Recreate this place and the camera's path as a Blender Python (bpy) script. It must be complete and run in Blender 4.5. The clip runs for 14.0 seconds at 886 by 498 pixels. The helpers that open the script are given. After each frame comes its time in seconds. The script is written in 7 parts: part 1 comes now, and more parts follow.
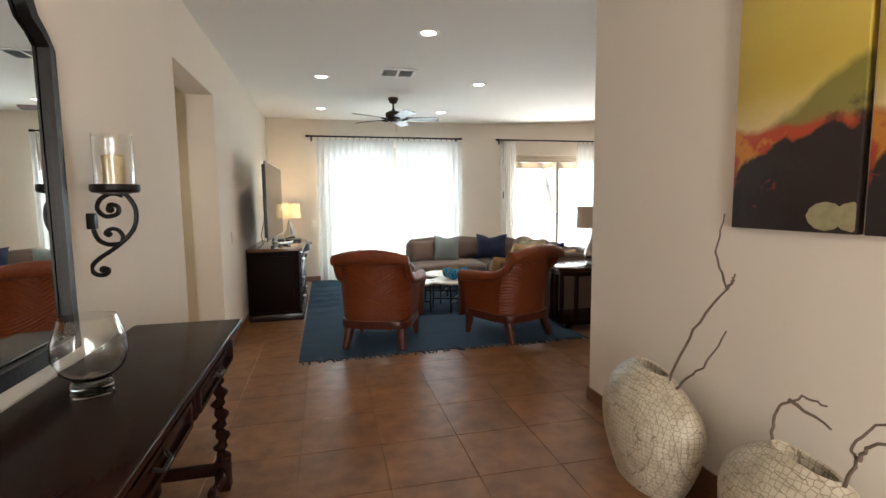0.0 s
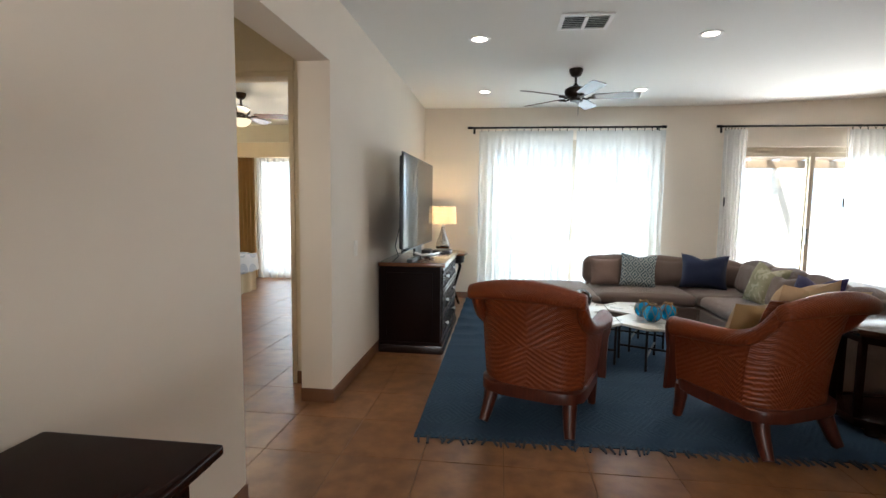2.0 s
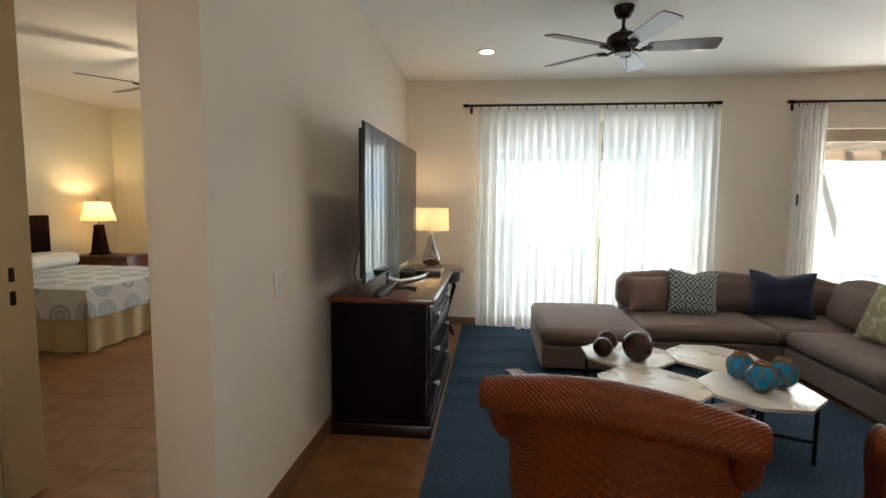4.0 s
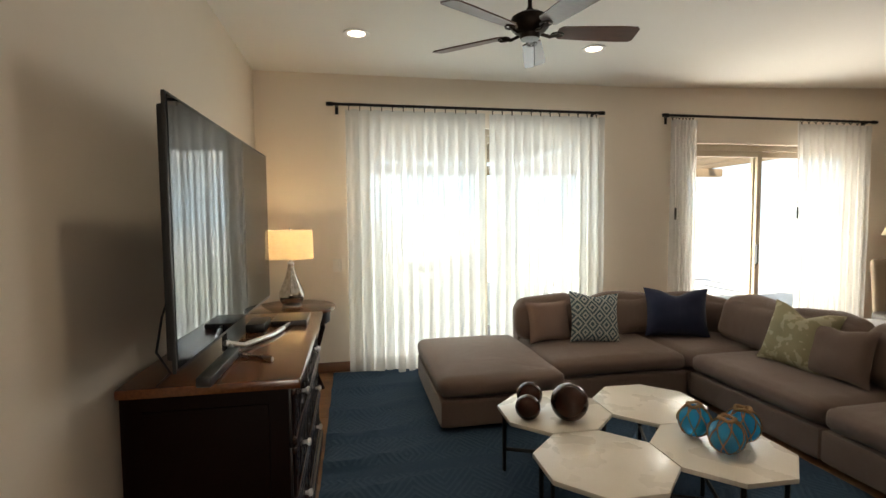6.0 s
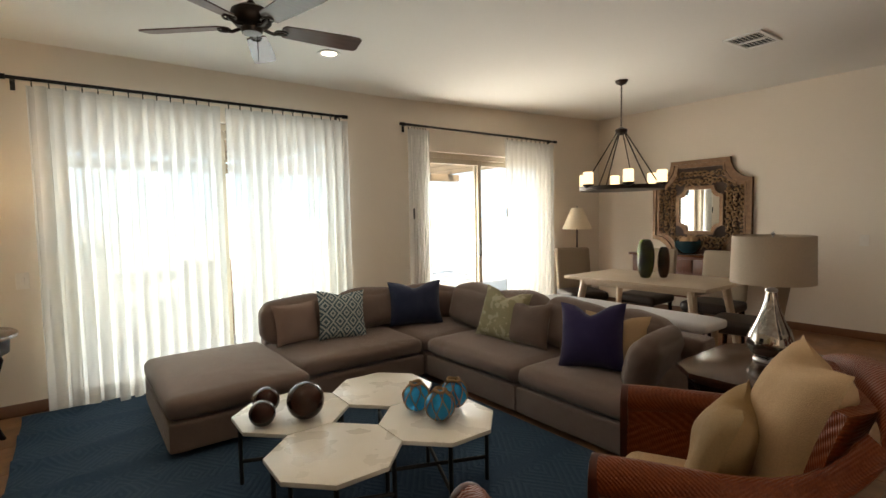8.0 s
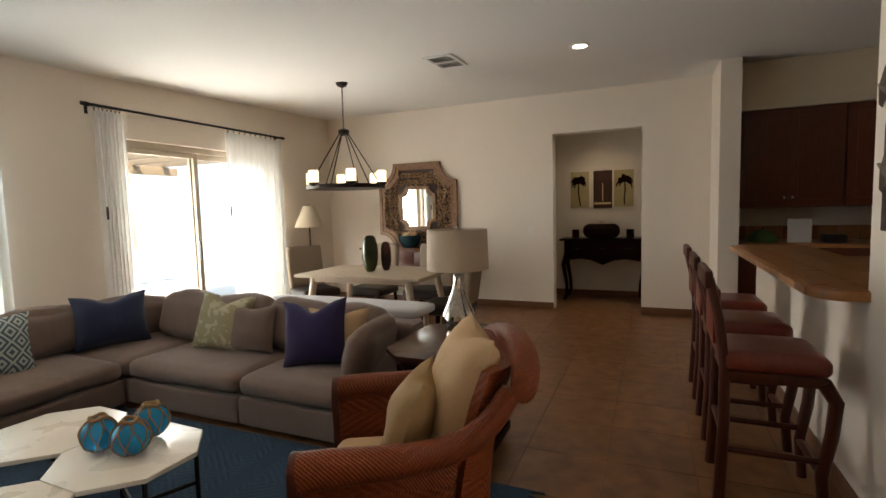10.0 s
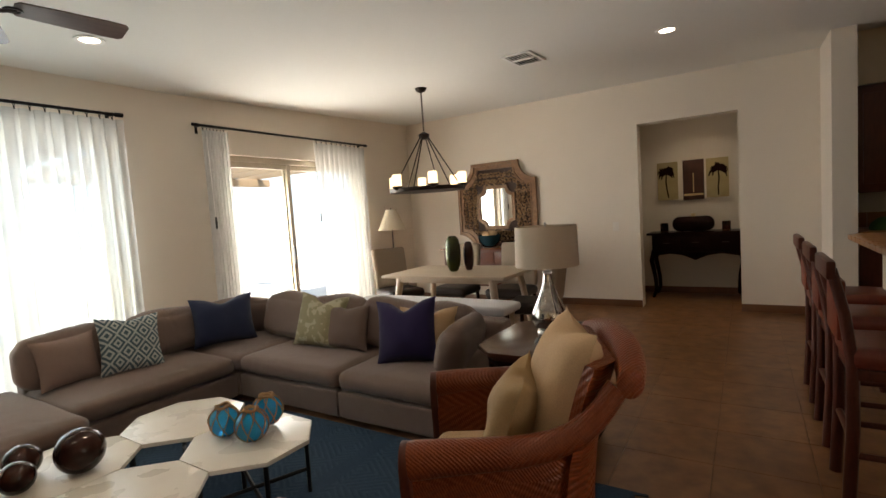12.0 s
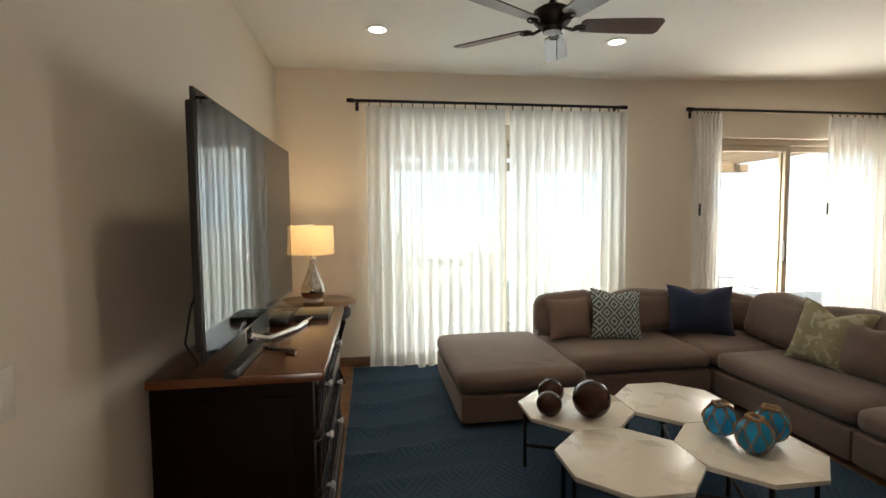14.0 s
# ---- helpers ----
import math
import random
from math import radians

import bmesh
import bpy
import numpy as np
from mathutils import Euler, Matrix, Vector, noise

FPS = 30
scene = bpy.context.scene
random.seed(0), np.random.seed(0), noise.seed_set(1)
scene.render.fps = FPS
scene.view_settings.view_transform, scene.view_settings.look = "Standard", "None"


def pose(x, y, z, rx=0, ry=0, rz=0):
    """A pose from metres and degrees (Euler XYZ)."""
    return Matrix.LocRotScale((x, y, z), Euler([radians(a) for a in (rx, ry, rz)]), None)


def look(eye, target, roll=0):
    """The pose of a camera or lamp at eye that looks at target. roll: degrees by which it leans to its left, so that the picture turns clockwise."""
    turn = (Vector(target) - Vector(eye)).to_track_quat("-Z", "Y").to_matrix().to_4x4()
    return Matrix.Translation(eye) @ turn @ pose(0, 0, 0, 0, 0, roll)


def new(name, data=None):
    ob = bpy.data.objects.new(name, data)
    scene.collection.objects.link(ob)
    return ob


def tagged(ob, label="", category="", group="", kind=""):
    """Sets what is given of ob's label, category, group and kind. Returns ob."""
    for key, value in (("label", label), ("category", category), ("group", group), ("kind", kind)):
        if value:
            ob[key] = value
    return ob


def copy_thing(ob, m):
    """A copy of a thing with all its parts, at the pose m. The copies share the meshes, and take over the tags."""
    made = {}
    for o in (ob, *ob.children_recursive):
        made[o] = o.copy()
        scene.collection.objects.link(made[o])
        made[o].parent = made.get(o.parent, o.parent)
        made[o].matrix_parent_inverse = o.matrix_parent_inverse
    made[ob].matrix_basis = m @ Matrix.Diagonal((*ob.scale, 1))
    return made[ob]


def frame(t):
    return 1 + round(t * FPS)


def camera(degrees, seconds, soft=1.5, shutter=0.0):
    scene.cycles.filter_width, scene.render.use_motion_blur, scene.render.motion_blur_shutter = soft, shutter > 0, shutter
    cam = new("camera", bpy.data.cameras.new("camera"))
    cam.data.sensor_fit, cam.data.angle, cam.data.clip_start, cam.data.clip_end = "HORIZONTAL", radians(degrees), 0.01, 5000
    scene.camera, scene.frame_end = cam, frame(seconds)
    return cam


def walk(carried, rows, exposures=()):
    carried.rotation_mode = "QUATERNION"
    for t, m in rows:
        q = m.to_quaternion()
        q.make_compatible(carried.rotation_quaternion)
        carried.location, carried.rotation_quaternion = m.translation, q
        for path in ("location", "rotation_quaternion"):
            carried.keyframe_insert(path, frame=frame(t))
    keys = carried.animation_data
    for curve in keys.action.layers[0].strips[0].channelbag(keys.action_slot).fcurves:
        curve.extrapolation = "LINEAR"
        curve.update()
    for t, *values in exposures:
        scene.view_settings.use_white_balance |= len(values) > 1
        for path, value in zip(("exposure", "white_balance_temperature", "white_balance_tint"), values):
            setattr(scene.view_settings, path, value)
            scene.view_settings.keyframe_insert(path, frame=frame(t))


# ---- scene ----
cam = camera(84.7, 14.0)
PATH = [
    (0, (0.432, 0.598, 1.3), (0.897, 2.533, 1.101), -0.6),
    (0.5, (0.517, 0.877, 1.3), (0.722, 2.856, 1.1), -0.1),
    (1, (0.613, 1.23, 1.28), (0.739, 3.217, 1.085), 0.0),
    (1.5, (0.65, 1.62, 1.276), (0.466, 3.602, 1.086), 0.6),
    (2, (0.641, 2.018, 1.298), (0.405, 3.996, 1.117), 0.7),
    (2.5, (0.656, 2.427, 1.28), (0.434, 4.406, 1.097), 0.3),
    (3, (0.621, 2.808, 1.282), (0.404, 4.787, 1.096), 0.4),
    (5.5, (0.353, 4.277, 1.354), (0.349, 6.271, 1.203), -0.7),
    (6, (0.364, 4.377, 1.347), (0.729, 6.34, 1.225), -0.5),
    (6.5, (0.408, 4.375, 1.345), (1.064, 6.26, 1.223), -0.4),
    (7, (0.459, 4.341, 1.344), (1.272, 6.164, 1.215), -0.5),
    (7.5, (0.494, 4.31, 1.338), (1.512, 6.027, 1.206), -0.7),
    (8, (0.522, 4.268, 1.337), (1.73, 5.856, 1.207), -1.1),
    (8.5, (0.558, 4.226, 1.332), (1.927, 5.676, 1.189), -1.2),
    (9, (0.584, 4.187, 1.327), (2.123, 5.456, 1.185), -1.2),
    (9.2, (0.594, 4.179, 1.322), (2.212, 5.346, 1.177), -1.2),
    (11.3, (0.652, 4.118, 1.362), (2.576, 4.631, 1.18), -2.2),
    (11.5, (0.634, 4.144, 1.363), (2.527, 4.766, 1.186), -2.7),
    (12, (0.564, 4.2, 1.326), (2.253, 5.261, 1.181), -3.8),
    (12.5, (0.52, 4.232, 1.333), (1.942, 5.631, 1.188), -3.8),
    (13, (0.465, 4.306, 1.335), (1.509, 6.005, 1.187), -2.2),
    (13.5, (0.42, 4.327, 1.342), (0.996, 6.238, 1.211), -1.0),
    (14, (0.347, 4.381, 1.339), (0.64, 6.355, 1.205), -0.5),
]
walk(cam, [(t, look(eye, target, roll)) for t, eye, target, roll in PATH],
     [(0.0, 1.87, 6250, 10), (1.5, 1.77, 5950, 10), (2.5, 1.68, 5950, 10), (3.2, 1.50, 6000, 10), (5.3, 1.14, 7200, 12), (8.0, 1.14, 7300, 12),
      (9.2, 1.25, 7100, 12), (11.3, 1.64, 6500, 10), (12.0, 1.33, 7000, 13), (13.0, 1.18, 7150, 12), (14.0, 1.10, 7200, 12)])

# ---- light ----
world = bpy.data.worlds.new("sky")
scene.world = world
world.use_nodes = True
wn = world.node_tree.nodes
sky = wn.new("ShaderNodeTexSky")
sky.sky_type = 'NISHITA'
sky.sun_disc = False
sky.sun_elevation = radians(62)
sky.sun_rotation = radians(215)
wn["Background"].inputs[1].default_value = 0.15
world.node_tree.links.new(sky.outputs[0], wn["Background"].inputs[0])

sun = new("sun", bpy.data.lights.new("sun", "SUN"))
sun.data.energy, sun.data.angle, sun.data.color = 5.0, radians(0.5), (1.0, 0.95, 0.88)
sun.matrix_world = look((-4.0, -6.0, 12.0), (0.0, 0.0, 0.0))


def window_light(name, x, y, z, w, h, power, rz=0.0, color=(1.0, 0.97, 0.92)):
    lamp = new(name, bpy.data.lights.new(name, "AREA"))
    lamp.data.shape, lamp.data.size, lamp.data.size_y = 'RECTANGLE', w, h
    lamp.data.energy, lamp.data.color = power, color
    lamp.matrix_world = pose(x, y, z, -90, 0, rz)
    return lamp


def garden_glow(lamp, z0, z1):
    """Colours a window's daylight by height: garden green below, haze at the horizon, blue sky above."""
    lamp.data.use_nodes = True
    n, l = lamp.data.node_tree.nodes, lamp.data.node_tree.links
    pos, sep, rng, ramp = n.new("ShaderNodeNewGeometry"), n.new("ShaderNodeSeparateXYZ"), n.new("ShaderNodeMapRange"), n.new("ShaderNodeValToRGB")
    rng.inputs["From Min"].default_value, rng.inputs["From Max"].default_value = z0, z1
    l.new(pos.outputs["Position"], sep.inputs[0])
    l.new(sep.outputs[2], rng.inputs[0])
    l.new(rng.outputs[0], ramp.inputs[0])
    el = ramp.color_ramp.elements
    el[0].position, el[0].color = 0.0, (0.86, 0.94, 1.0, 1)
    el[1].position, el[1].color = 1.0, (0.84, 0.93, 1.0, 1)
    for p, c in ((0.20, (0.87, 0.95, 1.0, 1)), (0.34, (0.84, 0.95, 0.90, 1)), (0.46, (0.85, 0.95, 0.92, 1)), (0.52, (0.88, 0.96, 1.0, 1)), (0.64, (0.66, 0.85, 1.0, 1))):
        e = el.new(p)
        e.color = c
    l.new(ramp.outputs[0], n["Emission"].inputs[0])


garden_glow(window_light("sky_light", 1.55, 8.99, 1.00, 2.2, 1.94, 46, 0.0, (1.0, 1.0, 1.0)), 0.03, 1.97)
window_light("sky_light", 4.27, 8.99, 0.94, 1.22, 1.78, 40, 0.0, (1.0, 0.97, 0.93))
window_light("sky_light", 5.33, 8.99, 0.94, 0.86, 1.78, 15)
window_light("sky_light", -2.3, 10.28, 1.05, 2.3, 2.0, 28)

# ---- materials ----
MATS = {}


def links(m):
    return m.node_tree.nodes, m.node_tree.links


def material(name, color, rough=0.5, metal=0.0, grain=0.0, scale=30.0, bump=0.0, bump_scale=120.0, stain=0.0,
             coat=0.0, spec=0.5, vary=0.0, stretch=(1, 1, 1), dark=None, sheen=0.0, world_space=False):
    """A surface with grain and stains at two scales, fine relief and an uneven gloss."""
    m = bpy.data.materials.new(name)
    m.use_nodes = True
    n, l = links(m)
    b = n["Principled BSDF"]
    b.inputs["Roughness"].default_value = rough
    b.inputs["Metallic"].default_value = metal
    b.inputs["Specular IOR Level"].default_value = spec
    b.inputs["Coat Weight"].default_value = coat
    b.inputs["Coat Roughness"].default_value = 0.12
    b.inputs["Sheen Weight"].default_value = sheen
    mp = n.new("ShaderNodeMapping")
    mp.inputs["Scale"].default_value = stretch
    if world_space:
        l.new(n.new("ShaderNodeNewGeometry").outputs["Position"], mp.inputs[0])
    else:
        l.new(n.new("ShaderNodeTexCoord").outputs["Object"], mp.inputs[0])
    rgb = n.new("ShaderNodeRGB")
    rgb.outputs[0].default_value = (*color, 1)
    last = rgb.outputs[0]
    dk = dark or tuple(c * 0.6 for c in color)
    for amount, sc, det in ((grain, scale, 5.0), (stain, 1.7, 3.0)):
        if amount:
            tx = n.new("ShaderNodeTexNoise")
            tx.inputs["Scale"].default_value = sc
            tx.inputs["Detail"].default_value = det
            l.new(mp.outputs[0], tx.inputs["Vector"])
            ramp = n.new("ShaderNodeValToRGB")
            ramp.color_ramp.elements[0].position, ramp.color_ramp.elements[1].position = 0.35, 0.68
            l.new(tx.outputs[0], ramp.inputs[0])
            mul = n.new("ShaderNodeMath")
            mul.operation = 'MULTIPLY'
            mul.inputs[1].default_value = amount
            l.new(ramp.outputs[0], mul.inputs[0])
            mix = n.new("ShaderNodeMix")
            mix.data_type = 'RGBA'
            mix.inputs["B"].default_value = (*dk, 1)
            l.new(mul.outputs[0], mix.inputs["Factor"])
            l.new(last, mix.inputs["A"])
            last = mix.outputs["Result"]
    if vary:
        oi = n.new("ShaderNodeObjectInfo")
        mr = n.new("ShaderNodeMapRange")
        mr.inputs["To Min"].default_value, mr.inputs["To Max"].default_value = 1 - vary, 1 + vary
        l.new(oi.outputs["Random"], mr.inputs["Value"])
        hs = n.new("ShaderNodeHueSaturation")
        l.new(mr.outputs[0], hs.inputs["Value"])
        l.new(last, hs.inputs["Color"])
        last = hs.outputs[0]
    l.new(last, b.inputs["Base Color"])
    rn = n.new("ShaderNodeTexNoise")
    rn.inputs["Scale"].default_value = 6.0
    rn.inputs["Detail"].default_value = 4.0
    l.new(mp.outputs[0], rn.inputs["Vector"])
    rr = n.new("ShaderNodeMapRange")
    rr.inputs["To Min"].default_value, rr.inputs["To Max"].default_value = rough * 0.85, min(1.0, rough * 1.15)
    l.new(rn.outputs[0], rr.inputs["Value"])
    l.new(rr.outputs[0], b.inputs["Roughness"])
    if bump:
        bt = n.new("ShaderNodeTexNoise")
        bt.inputs["Scale"].default_value = bump_scale
        bt.inputs["Detail"].default_value = 4.0
        l.new(mp.outputs[0], bt.inputs["Vector"])
        bp = n.new("ShaderNodeBump")
        bp.inputs["Strength"].default_value = bump
        bp.inputs["Distance"].default_value = 0.01
        l.new(bt.outputs[0], bp.inputs["Height"])
        l.new(bp.outputs[0], b.inputs["Normal"])
    MATS[name] = m
    return m


def math_node(n, l, op, a, b=None):
    k = n.new("ShaderNodeMath")
    k.operation = op
    for i, v in enumerate((a, b)):
        if v is None:
            continue
        if isinstance(v, (int, float)):
            k.inputs[i].default_value = v
        else:
            l.new(v, k.inputs[i])
    return k.outputs[0]


def relief(m, height, strength, distance=0.004):
    """Adds a height field on top of the relief that a material has."""
    n, l = links(m)
    b = n["Principled BSDF"]
    bp = n.new("ShaderNodeBump")
    bp.inputs["Strength"].default_value, bp.inputs["Distance"].default_value = strength, distance
    l.new(height, bp.inputs["Height"])
    if b.inputs["Normal"].is_linked:
        l.new(b.inputs["Normal"].links[0].from_socket, bp.inputs["Normal"])
    l.new(bp.outputs[0], b.inputs["Normal"])


def tint(m, factor, color):
    """Mixes a second colour into a material's base colour by a pattern."""
    n, l = links(m)
    b = n["Principled BSDF"]
    mix = n.new("ShaderNodeMix")
    mix.data_type = 'RGBA'
    mix.inputs["B"].default_value = (*color, 1)
    l.new(b.inputs["Base Color"].links[0].from_socket, mix.inputs["A"])
    l.new(factor, mix.inputs["Factor"])
    l.new(mix.outputs["Result"], b.inputs["Base Color"])


def coords(m, kind="Object"):
    n, l = links(m)
    co = n.new("ShaderNodeTexCoord")
    sp = n.new("ShaderNodeSeparateXYZ")
    l.new(co.outputs[kind], sp.inputs[0])
    return n, l, sp.outputs[0], sp.outputs[1], sp.outputs[2], co.outputs[kind]


PLASTER = material("plaster", (0.76, 0.68, 0.58), 0.85, grain=0.10, scale=3.0, bump=0.06, bump_scale=60, stain=0.10,
                   dark=(0.66, 0.60, 0.52), spec=0.25)
CEILING = material("ceiling_paint", (0.75, 0.735, 0.69), 0.9, grain=0.08, scale=2.5, bump=0.05, bump_scale=50,
                   dark=(0.72, 0.70, 0.66), spec=0.2)
SAND_PAINT = material("sand_paint", (0.74, 0.63, 0.45), 0.75, grain=0.12, scale=4, bump=0.06, bump_scale=60, stain=0.1)
BEDROOM_PAINT = material("bedroom_paint", (0.78, 0.74, 0.60), 0.85, grain=0.1, scale=3, bump=0.05, bump_scale=60)
TILE = material("floor_tile", (0.265, 0.124, 0.049), 0.36, grain=0.85, scale=8.0, bump=0.08, bump_scale=25, stain=0.5,
                dark=(0.118, 0.046, 0.016), vary=0.08, spec=0.45, world_space=True)
GROUT = material("grout", (0.12, 0.062, 0.030), 0.85, grain=0.3, scale=40)
SKIRT = material("skirting_tile", (0.18, 0.080, 0.037), 0.4, grain=0.4, scale=12, stain=0.3, dark=(0.13, 0.052, 0.022))
DARK_WOOD = material("dark_wood", (0.018, 0.006, 0.004), 0.22, grain=0.5, scale=14, bump=0.012, bump_scale=30, coat=0.03,
                     stretch=(6, 0.7, 6), dark=(0.008, 0.004, 0.003), spec=0.11)
DARK_WOOD.node_tree.nodes["Principled BSDF"].inputs["IOR"].default_value = 1.25
TV_WOOD = material("cabinet_wood", (0.0095, 0.003, 0.002), 0.5, grain=0.4, scale=14, bump=0.03, bump_scale=30, spec=0.06,
                   stretch=(6, 0.7, 6), dark=(0.004, 0.002, 0.0014))
FRONT_WOOD = material("drawer_wood", (0.016, 0.006, 0.004), 0.24, grain=0.4, scale=14, bump=0.02, bump_scale=30, spec=0.5, dark=(0.008, 0.003, 0.002))
TOP_WOOD = material("top_wood", (0.135, 0.043, 0.013), 0.22, grain=0.6, scale=12, coat=0.4, stretch=(7, 0.6, 7), dark=(0.075, 0.023, 0.008))
MAHOGANY = material("mahogany", (0.075, 0.017, 0.008), 0.36, grain=0.6, scale=16, spec=0.35, stretch=(5, 5, 0.8), dark=(0.035, 0.008, 0.004))
OAK = material("pale_oak", (0.50, 0.40, 0.29), 0.45, grain=0.45, scale=10, bump=0.08, bump_scale=30, stretch=(8, 0.6, 8), dark=(0.36, 0.27, 0.18))
IRON = material("black_iron", (0.012, 0.010, 0.009), 0.42, metal=0.6, grain=0.4, scale=50, bump=0.12, bump_scale=70)
BRONZE = material("bronze", (0.030, 0.020, 0.014), 0.4, metal=0.7, grain=0.5, scale=30, bump=0.08, bump_scale=60, dark=(0.012, 0.008, 0.006))
STEEL = material("brushed_steel", (0.55, 0.55, 0.55), 0.28, metal=1.0, grain=0.2, scale=60)
SOFA = material("taupe_linen", (0.186, 0.131, 0.110), 0.9, grain=0.4, scale=260, bump=0.35, bump_scale=420, stain=0.18,
                dark=(0.11, 0.070, 0.050), spec=0.2, sheen=0.25)
CREAM_CLOTH = material("cream_cloth", (0.52, 0.355, 0.205), 0.85, grain=0.3, scale=200, bump=0.3, bump_scale=300, stain=0.2, spec=0.2)
TAN_CLOTH = material("tan_cloth", (0.30, 0.19, 0.085), 0.8, grain=0.3, scale=200, bump=0.25, bump_scale=300, stain=0.2, spec=0.25)
ROSE_CLOTH = material("rose_cloth", (0.24, 0.165, 0.135), 0.9, grain=0.3, scale=200, bump=0.3, bump_scale=380, spec=0.2)
NAVY_CLOTH = material("navy_cloth", (0.024, 0.032, 0.075), 0.85, grain=0.4, scale=200, bump=0.3, bump_scale=350, stain=0.2, spec=0.2, sheen=0.2)
PURPLE_CLOTH = material("indigo_cloth", (0.022, 0.014, 0.075), 0.8, grain=0.4, scale=200, bump=0.25, bump_scale=350, stain=0.2, spec=0.25, sheen=0.2)
LINEN = material("chair_linen", (0.33, 0.26, 0.19), 0.9, grain=0.35, scale=220, bump=0.3, bump_scale=380, spec=0.2)
MARBLE = material("white_marble", (0.74, 0.70, 0.63), 0.28, grain=0.35, scale=4, stain=0.35, dark=(0.56, 0.49, 0.40))
DARK_LEATHER = material("dark_leather", (0.022, 0.014, 0.011), 0.45, grain=0.4, scale=30, bump=0.12, bump_scale=90, spec=0.3)
LEATHER = material("red_leather", (0.17, 0.030, 0.014), 0.33, grain=0.5, scale=25, bump=0.15, bump_scale=90, coat=0.15, dark=(0.08, 0.014, 0.008))
CABINET_RED = material("kitchen_wood", (0.13, 0.034, 0.014), 0.35, grain=0.5, scale=12, stretch=(5, 5, 0.7), dark=(0.06, 0.015, 0.007), coat=0.15)
COUNTER = material("counter_tile", (0.40, 0.185, 0.065), 0.3, grain=0.5, scale=14, stain=0.3, dark=(0.26, 0.11, 0.04))
BALL_WOOD = material("ball_wood", (0.040, 0.013, 0.008), 0.17, grain=0.6, scale=12, dark=(0.012, 0.005, 0.004), spec=0.35)
ROPE = material("jute_rope", (0.30, 0.18, 0.075), 0.9, grain=0.5, scale=150, bump=0.5, bump_scale=300)
WHITE_PAINT = material("white_paint", (0.80, 0.79, 0.76), 0.5, grain=0.05, scale=8)
ALU = material("beige_aluminium", (0.50, 0.43, 0.33), 0.45, grain=0.15, scale=20, spec=0.4)
PLASTIC = material("black_plastic", (0.010, 0.010, 0.011), 0.35, grain=0.2, scale=60)
SWITCH = material("ivory_plastic", (0.76, 0.71, 0.64), 0.4, grain=0.1, scale=30)
CANDLE = material("candle_wax", (0.72, 0.55, 0.28), 0.5, grain=0.2, scale=20, stain=0.2)
TWIG = material("twig_bark", (0.16, 0.11, 0.075), 0.85, grain=0.6, scale=60, bump=0.4, bump_scale=90)
FRINGE = material("rug_fringe", (0.030, 0.040, 0.060), 0.95, grain=0.5, scale=90)
COPPER = material("copper_moulding", (0.22, 0.118, 0.056), 0.40, metal=0.3, grain=0.6, scale=24, bump=0.15, bump_scale=50, dark=(0.10, 0.042, 0.018))
GOLD = material("carved_gilt_wood", (0.36, 0.225, 0.115), 0.42, metal=0.35, grain=0.8, scale=28, bump=0.3, bump_scale=40, dark=(0.15, 0.07, 0.028))
PAVING = material("patio_paving", (0.78, 0.74, 0.67), 0.8, grain=0.4, scale=5, bump=0.1, bump_scale=30, stain=0.3)
PERGOLA = material("pergola_timber", (0.40, 0.28, 0.17), 0.7, grain=0.5, scale=9, bump=0.2, bump_scale=20, stretch=(0.7, 6, 6))
STUCCO = material("outdoor_stucco", (0.72, 0.66, 0.56), 0.9, grain=0.2, scale=5, bump=0.15, bump_scale=40, stain=0.2)
SAND = material("pale_sand", (0.58, 0.53, 0.43), 0.95, grain=0.4, scale=2, bump=0.3, bump_scale=30, dark=(0.46, 0.42, 0.33), stain=0.3)
LEAF = material("leaf", (0.06, 0.12, 0.03), 0.55, grain=0.4, scale=20, vary=0.2)
GOLD_CURTAIN = material("gold_curtain", (0.36, 0.20, 0.05), 0.6, grain=0.4, scale=60, bump=0.2, bump_scale=150, sheen=0.3)
BED_SKIRT = material("bed_skirt", (0.52, 0.42, 0.25), 0.7, grain=0.2, scale=60, bump=0.15, bump_scale=100)
STAR = material("pewter_star", (0.34, 0.29, 0.235), 0.45, metal=0.25, grain=0.6, scale=25, bump=0.3, bump_scale=60)
PANEL = material("dark_panel", (0.034, 0.015, 0.009), 0.5, grain=0.5, scale=15, bump=0.1, bump_scale=40, stretch=(1, 6, 6))


def glass(name, color, rough=0.0, ior=1.45):
    m = material(name, color, rough)
    b = m.node_tree.nodes["Principled BSDF"]
    b.inputs["Transmission Weight"].default_value, b.inputs["IOR"].default_value = 1.0, ior
    for k in list(b.inputs["Roughness"].links):
        m.node_tree.links.remove(k)
    b.inputs["Roughness"].default_value = rough
    return m


GLASS = glass("clear_glass", (0.97, 0.98, 0.97))
BLUE_GLASS = glass("blue_glass", (0.006, 0.33, 0.68), 0.06)
BLUE_GLASS.node_tree.nodes["Principled BSDF"].inputs["Transmission Weight"].default_value = 0.42
GREEN_GLASS = glass("green_glass", (0.15, 0.18, 0.03), 0.08)
AMBER_GLASS = glass("amber_glass", (0.16, 0.055, 0.03), 0.08)


